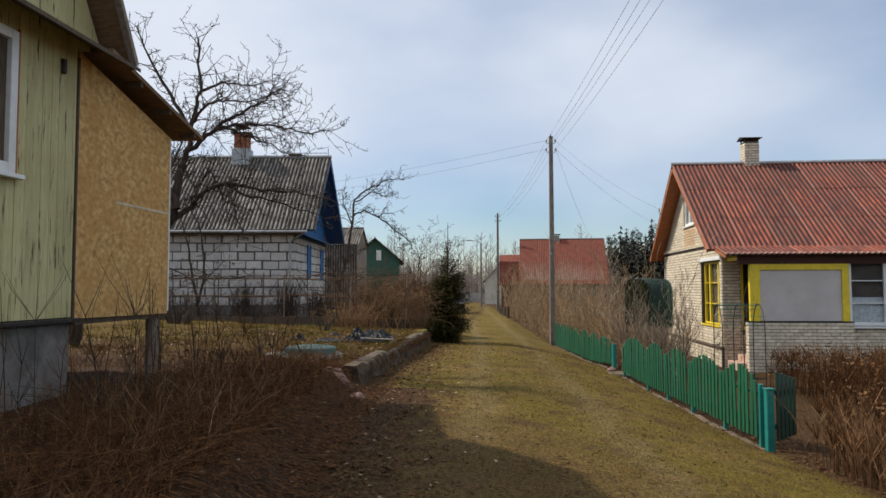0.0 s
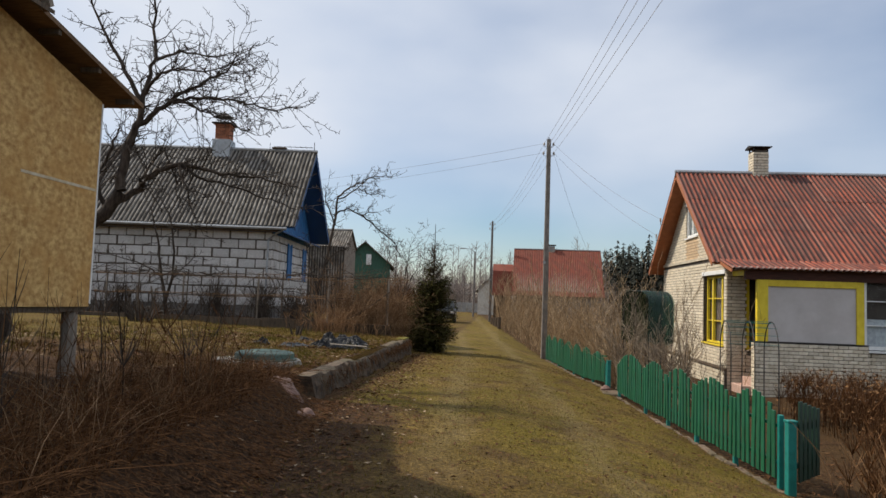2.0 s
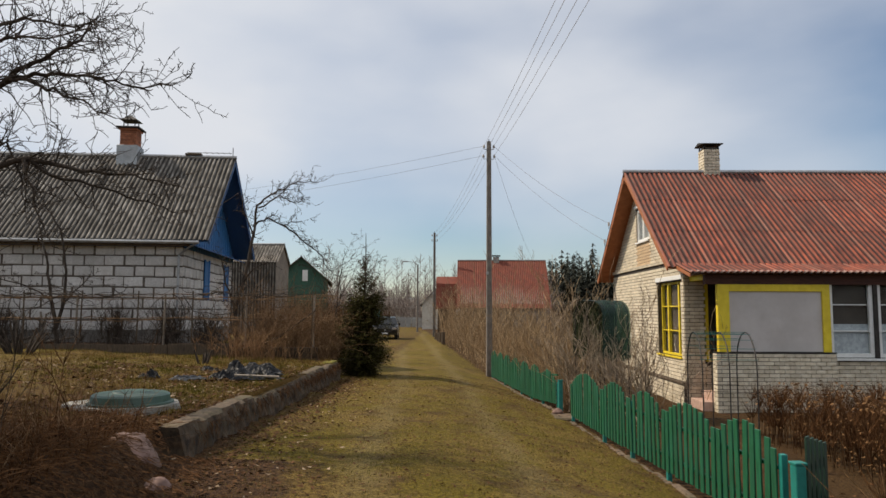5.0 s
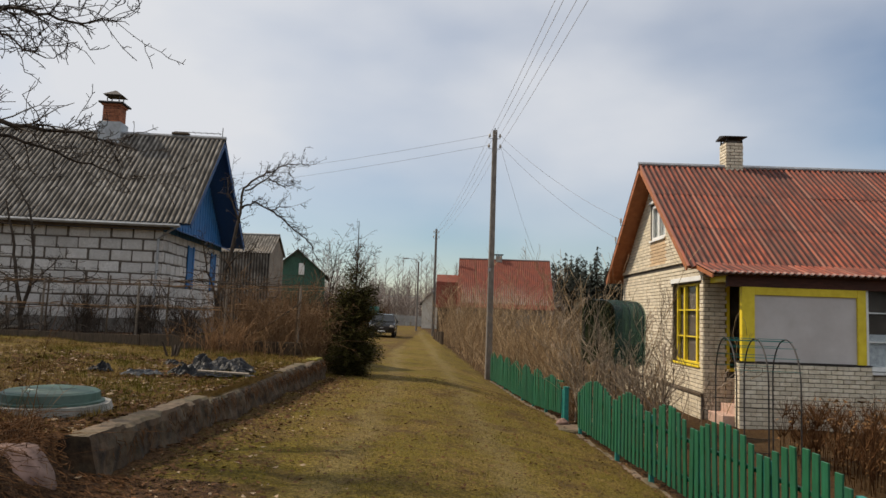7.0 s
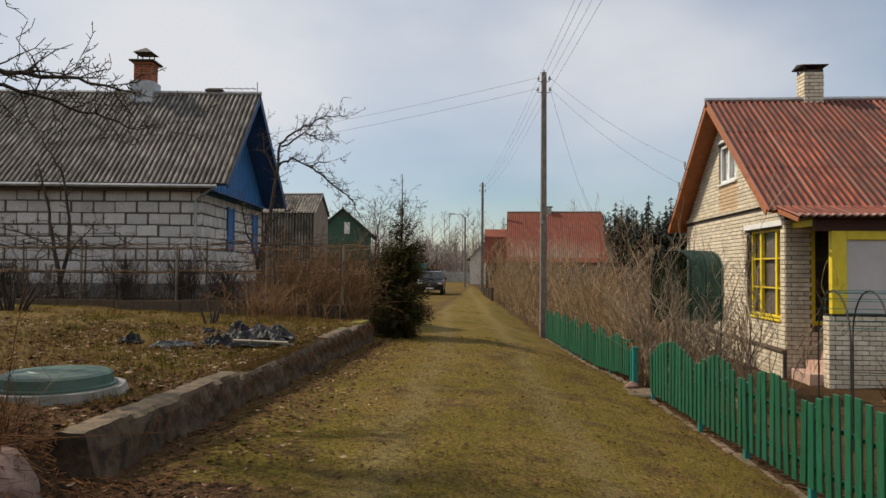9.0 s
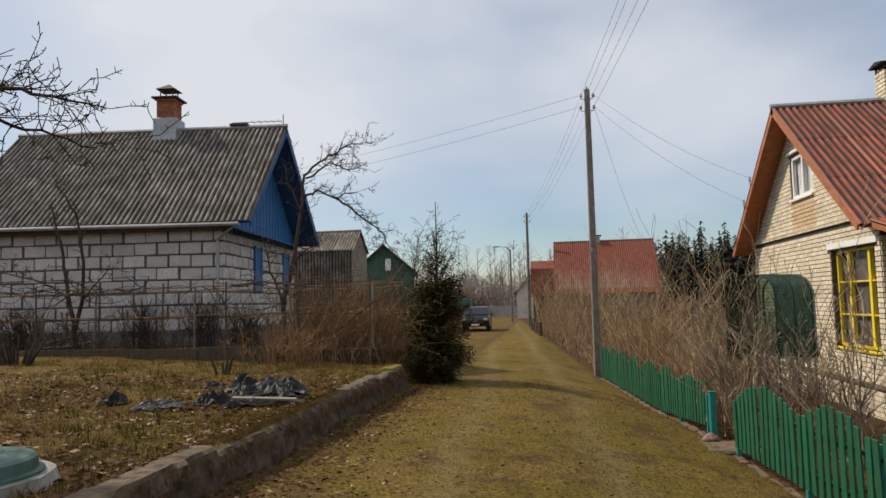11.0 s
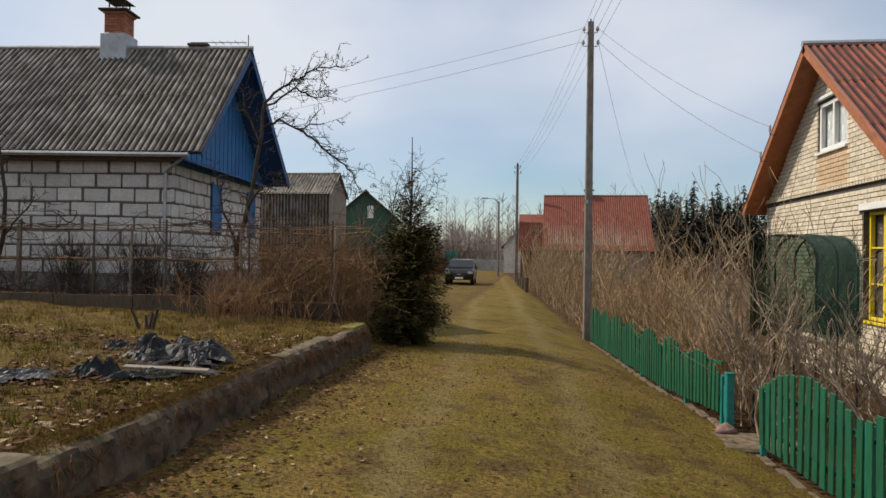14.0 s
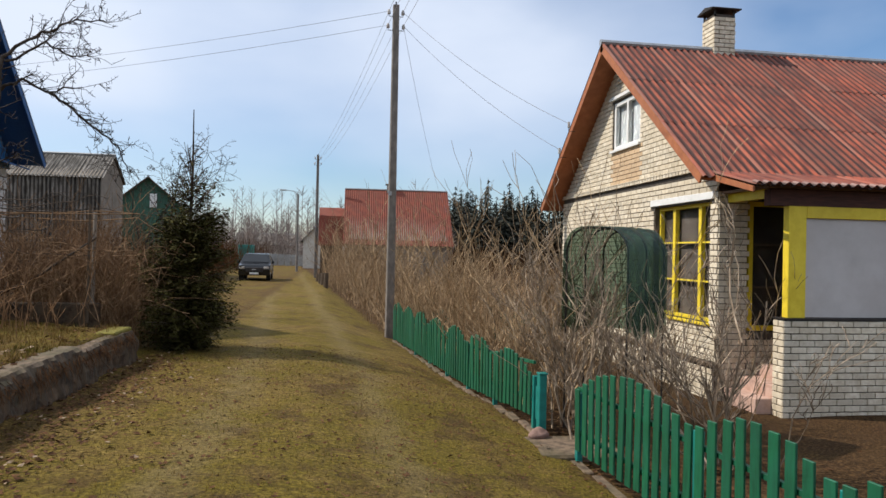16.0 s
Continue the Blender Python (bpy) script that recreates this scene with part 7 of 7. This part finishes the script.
# ---- parked car ----
def build_car():
    car = thing("car", "black sport-utility car parked facing along the lane", "car", pose(-3.65, 57.5, lerp_table(57, LANE_Z) + 0.03, 0, 0, 2))
    W, Lc = 0.92, 4.5
    side = [(-2.25, 0.35), (-2.28, 0.75), (-2.15, 0.95), (-1.15, 1.08), (-0.45, 1.62), (1.3, 1.66), (2.05, 1.15), (2.22, 1.05), (2.22, 0.35)]
    bm = bmesh.new()
    rows = []
    for x, k in ((-W, 0.93), (-W * 0.96, 1.0), (W * 0.96, 1.0), (W, 0.93)):
        row = []
        for y, z in side:
            zz = z * k if z > 1.2 else z
            tuck = 0.82 if z > 1.3 else 1.0
            row.append(bm.verts.new((x * tuck, y * (1 if abs(x) < W else 0.985), zz)))
        rows.append(row)
    for a, b in zip(rows, rows[1:]):
        for i in range(len(side)):
            j = (i + 1) % len(side)
            bm.faces.new((a[i], a[j], b[j], b[i]))
    bm.faces.new(rows[0][::-1])
    bm.faces.new(rows[-1])
    bmesh.ops.recalc_face_normals(bm, faces=bm.faces)
    bmesh.ops.bevel(bm, geom=list(bm.edges), offset=0.04, segments=2, affect="EDGES")
    body = part("body", bm, M_carpaint, car)
    bm = bmesh.new()
    vs = [bm.verts.new(q) for q in ((-0.78, -1.10, 1.125), (0.78, -1.10, 1.125), (0.66, -0.52, 1.58), (-0.66, -0.52, 1.58))]
    bm.faces.new(vs)
    bmesh.ops.translate(bm, vec=(0, -0.035, 0.02), verts=bm.verts)
    bmesh.ops.solidify(bm, geom=bm.faces[:], thickness=0.01)
    part("windscreen", bm, M_screen, car, "windscreen reflecting the sky")
    part("grille", box((-0.5, -2.31, 0.55), (0.5, -2.27, 0.82), 0.02), M_dark, car)
    part("badge", tube([(-0.12, -2.32, 0.7), (0.12, -2.32, 0.7)], [0.025, 0.025], 6), M_metal, car)
    part("number_plate", box((-0.26, -2.32, 0.42), (0.26, -2.29, 0.53)), M_white, car, "white number plate")
    for s in (-1, 1):
        part("headlight", box((s * 0.56, -2.29, 0.74), (s * 0.86, -2.2, 0.88), 0.02), M_porcelain, car, "narrow headlight")
        part("mirror", box((s * 0.95, -0.98, 1.05), (s * 1.1, -0.85, 1.2), 0.02), M_carpaint, car)
        for y in (-1.4, 1.35):
            w = part("wheel", tube([(s * 0.68, y, 0.34), (s * 0.92, y, 0.34)], [0.34, 0.34], 20), M_rubber, car)
            part("rim", tube([(s * 0.922, y, 0.34), (s * 0.93, y, 0.34)], [0.21, 0.21], 16), M_metal, w)


build_car()


# ---- woods in the distance ----
def build_far_woods():
    rnd = random.Random(77)
    s = Soup()
    for i in range(900):
        x = rnd.uniform(19, 170)
        y = rnd.uniform(120, 165) - 0.12 * (x - 20)
        h = rnd.choice((rnd.uniform(8, 11.5), rnd.uniform(10.5, 13.8))) + 0.012 * x
        z = -1.0
        s.stick([(x, y, z), (x, y, z + h)], [0.2, 0.03], 4)
        for j in range(120):
            k = rnd.uniform(0.15, 1.0)
            r = ((1 - k) * h * 0.26 + 0.45) * rnd.uniform(0.5, 1.1)
            a = rnd.uniform(0, 6.283)
            px, py, pz = x, y, z + k * h
            ex, ey, ez = x + math.cos(a) * r, y + math.sin(a) * r, pz - 0.25 * r - 0.1
            w = 0.1 + 0.15 * r
            s.face((px, py, pz + 0.15), (ex - math.sin(a) * w, ey + math.cos(a) * w, ez), (ex + math.sin(a) * w, ey - math.cos(a) * w, ez))
    tagged(s.link("conifer_woods", M_farfir), "dark conifer wood on the horizon", "woods", kind="stuff")
    s = Soup()
    for i in range(1000):
        x = rnd.uniform(-95, 18)
        y = rnd.uniform(100, 150)
        big = rnd.random() < 0.16
        h = rnd.uniform(8, 12) if big else rnd.uniform(3.5, 7.5)
        z = -0.8
        s.stick([(x, y, z), (x + rnd.gauss(0, 0.2), y, z + h)], [0.09, 0.02], 3)
        for j in range(40):
            k = rnd.uniform(0.15, 1.0)
            a = rnd.uniform(0, 6.283)
            r = (1.15 - k) * h * 0.28
            b = (x, y, z + k * h)
            e = (x + math.cos(a) * r, y + math.sin(a) * r, z + k * h + r * rnd.uniform(0.6, 1.5))
            s.stick([b, e], [0.03, 0.012], 3)
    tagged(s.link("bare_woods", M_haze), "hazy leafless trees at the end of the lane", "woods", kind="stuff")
    s = Soup()
    for i in range(5200):
        y = rnd.uniform(60, 108)
        left = rnd.random() < 0.62
        x = (-6.5 - abs(rnd.gauss(0, 9))) if left else (2.5 - 0.03 * y + abs(rnd.gauss(0, 16)))
        h = rnd.uniform(0.8, 3.2)
        z = -0.6
        a = rnd.uniform(0, 6.283)
        d = 0.2 * h
        s.stick([(x, y, z), (x + math.cos(a) * d, y + math.sin(a) * d, z + h)], [0.02, 0.008], 3)
    tagged(s.link("far_shrubs", M_brush), "brown leafless shrubs in the gardens along the lane", "shrubs", kind="stuff")


build_far_woods()


# ---- grass and leaves ----
def build_ground_cover():
    rnd = random.Random(99)
    straw, green, leaves, pale = Soup(), Soup(), Soup(), Soup()

    def blade(s, x, y, h, w):
        z = ground_z(x, y) - 0.005
        a = rnd.uniform(0, 6.283)
        l = h * rnd.uniform(0.2, 1.0)
        ca, sa = math.cos(a), math.sin(a)
        s.face((x - sa * w, y + ca * w, z), (x + sa * w, y - ca * w, z), (x + ca * l, y + sa * l, z + h))

    for _ in range(52000):
        y = 3.0 + 23 * rnd.random() ** 1.6
        x = rnd.uniform(lerp_table(y, TOE_X) - 0.1, fence_x(y))
        p = noise.noise((x * 1.1, y * 1.1, 0.3))
        if rnd.random() < 0.35 + p:
            blade(green, x, y, rnd.uniform(0.012, 0.045), 0.004)
        else:
            blade(straw, x, y, rnd.uniform(0.01, 0.04), 0.004)
    for _ in range(36000):
        y = rnd.uniform(11.6, 24)
        x = -2.2 - 9 * rnd.random() ** 1.7
        p = noise.noise((x * 0.7, y * 0.7, 4.3))
        if p < -0.25:
            continue
        blade(green if rnd.random() < 0.25 + p * 0.6 else straw, x, y, rnd.uniform(0.02, 0.085), 0.005)

    for n_ in range(15000):
        y = rnd.uniform(11.8, 23.4) if n_ % 2 else rnd.uniform(14.9, 19.0)
        if not 15 < y < 19 and noise.noise((0.0, y * 1.3, 2.2)) < 0.1 and rnd.random() < 0.85:
            continue
        x = -2.02 - 0.009 * (y - 11.6) - abs(rnd.gauss(0, 0.12)) + 0.08
        z = 0.27 - 0.009 * (y - 11.6)
        a, h = rnd.uniform(-2.4, 2.4), rnd.uniform(0.02, 0.075)
        ca, sa = math.cos(a) * h * 1.1, math.sin(a) * h
        straw.face((x, y - 0.005, z), (x, y + 0.005, z), (x + ca, y + sa, z + rnd.uniform(-0.07, 0.06)))

    def leaf(x, y, size, heap=None):
        z = ground_z(x, y) + rnd.uniform(0.004, 0.03)
        a = rnd.uniform(0, 6.283)
        ca, sa = math.cos(a) * size, math.sin(a) * size
        t = rnd.uniform(-0.5, 0.6) * size
        u = rnd.uniform(-0.3, 0.6) * size
        (heap or leaves).face((x - ca, y - sa, z + abs(t) * 0.4), (x - sa * 0.55, y + ca * 0.55, z + u), (x + ca, y + sa, z + t), (x + sa * 0.55, y - ca * 0.55, z))

    for _ in range(8000):
        y = rnd.uniform(11.6, 20)
        x = -2.1 - 6.5 * rnd.random() ** 1.3
        if noise.noise((x * 0.55, y * 0.55, 8.8)) > rnd.uniform(-0.35, 0.3):
            leaf(x, y, rnd.uniform(0.025, 0.06))
    for _ in range(5200):
        y = rnd.uniform(2.5, 24)
        x = lerp_table(y, TOE_X) + rnd.gauss(0.05, 0.45)
        leaf(x, y, rnd.uniform(0.02, 0.045))
    for _ in range(3600):
        y = rnd.uniform(4, 26)
        leaf(rnd.uniform(-0.6, fence_x(y)), y, rnd.uniform(0.015, 0.035))
    for _ in range(3500):
        y = rnd.uniform(8, 30)
        leaf(fence_x(y) + abs(rnd.gauss(0, 1.2)), y, rnd.uniform(0.02, 0.05))
    for _ in range(1900):
        y = rnd.uniform(11.6, 21)
        x = -2.1 - 6.5 * rnd.random() ** 1.3
        if noise.noise((x * 0.7, y * 0.7, 1.8)) > rnd.uniform(-0.3, 0.3):
            leaf(x, y, rnd.uniform(0.02, 0.055), pale)
    for _ in range(450):
        y = rnd.uniform(2.5, 25)
        leaf(lerp_table(y, TOE_X) + rnd.gauss(0.3, 0.6), y, rnd.uniform(0.015, 0.04), pale)
    # tufts of longer grass
    for _ in range(420):
        y = rnd.uniform(11.7, 23.6)
        x = -2.15 - 8 * rnd.random() ** 1.5
        s_ = green if noise.noise((x * 0.7, y * 0.7, 4.3)) > 0.05 else straw
        for _ in range(26):
            blade(s_, x + rnd.gauss(0, 0.07), y + rnd.gauss(0, 0.07), rnd.uniform(0.05, 0.14), 0.005)
    roots = Soup()
    for _ in range(700):
        y = rnd.uniform(11.7, 23.5)
        x = -1.88 - 0.009 * (y - 11.6) + rnd.uniform(-0.05, 0.05)
        z = 0.26 - 0.009 * (y - 11.6) - rnd.uniform(0.0, 0.12)
        d = rnd.uniform(0.05, 0.22)
        roots.stick([(x, y, z), (x + 0.04, y + rnd.gauss(0, 0.04), z - d * 0.5), (x + rnd.uniform(0.02, 0.09), y + rnd.gauss(0, 0.07), z - d)], [0.004, 0.003, 0.0015], 3)
    for _ in range(1500):
        y = rnd.uniform(2.5, 11.5)
        x = lerp_table(y, TOE_X) - rnd.uniform(-0.1, 0.8)
        z = ground_z(x, y)
        d = rnd.uniform(0.05, 0.2)
        roots.stick([(x, y, z + 0.05), (x + 0.1, y + rnd.gauss(0, 0.05), z + 0.02), (x + d, y + rnd.gauss(0, 0.1), z - 0.03)], [0.004, 0.003, 0.0015], 3)
    tagged(roots.link("hanging_roots", M_brush), "dead roots and stems hanging over the wall's edge", "roots", kind="stuff")
    tagged(straw.link("dry_grass", M_straw), "short dry straw-coloured grass", "grass", kind="stuff")
    tagged(green.link("green_grass", M_grassgreen), "short young green grass", "grass", kind="stuff")
    tagged(pale.link("pale_leaves", M_paleleaf), "scattered pale dry leaves among the grass", "leaves", kind="stuff")
    tagged(leaves.link("leaf_litter", M_leaf), "scattered dead brown leaves", "leaves", kind="stuff")


build_ground_cover()
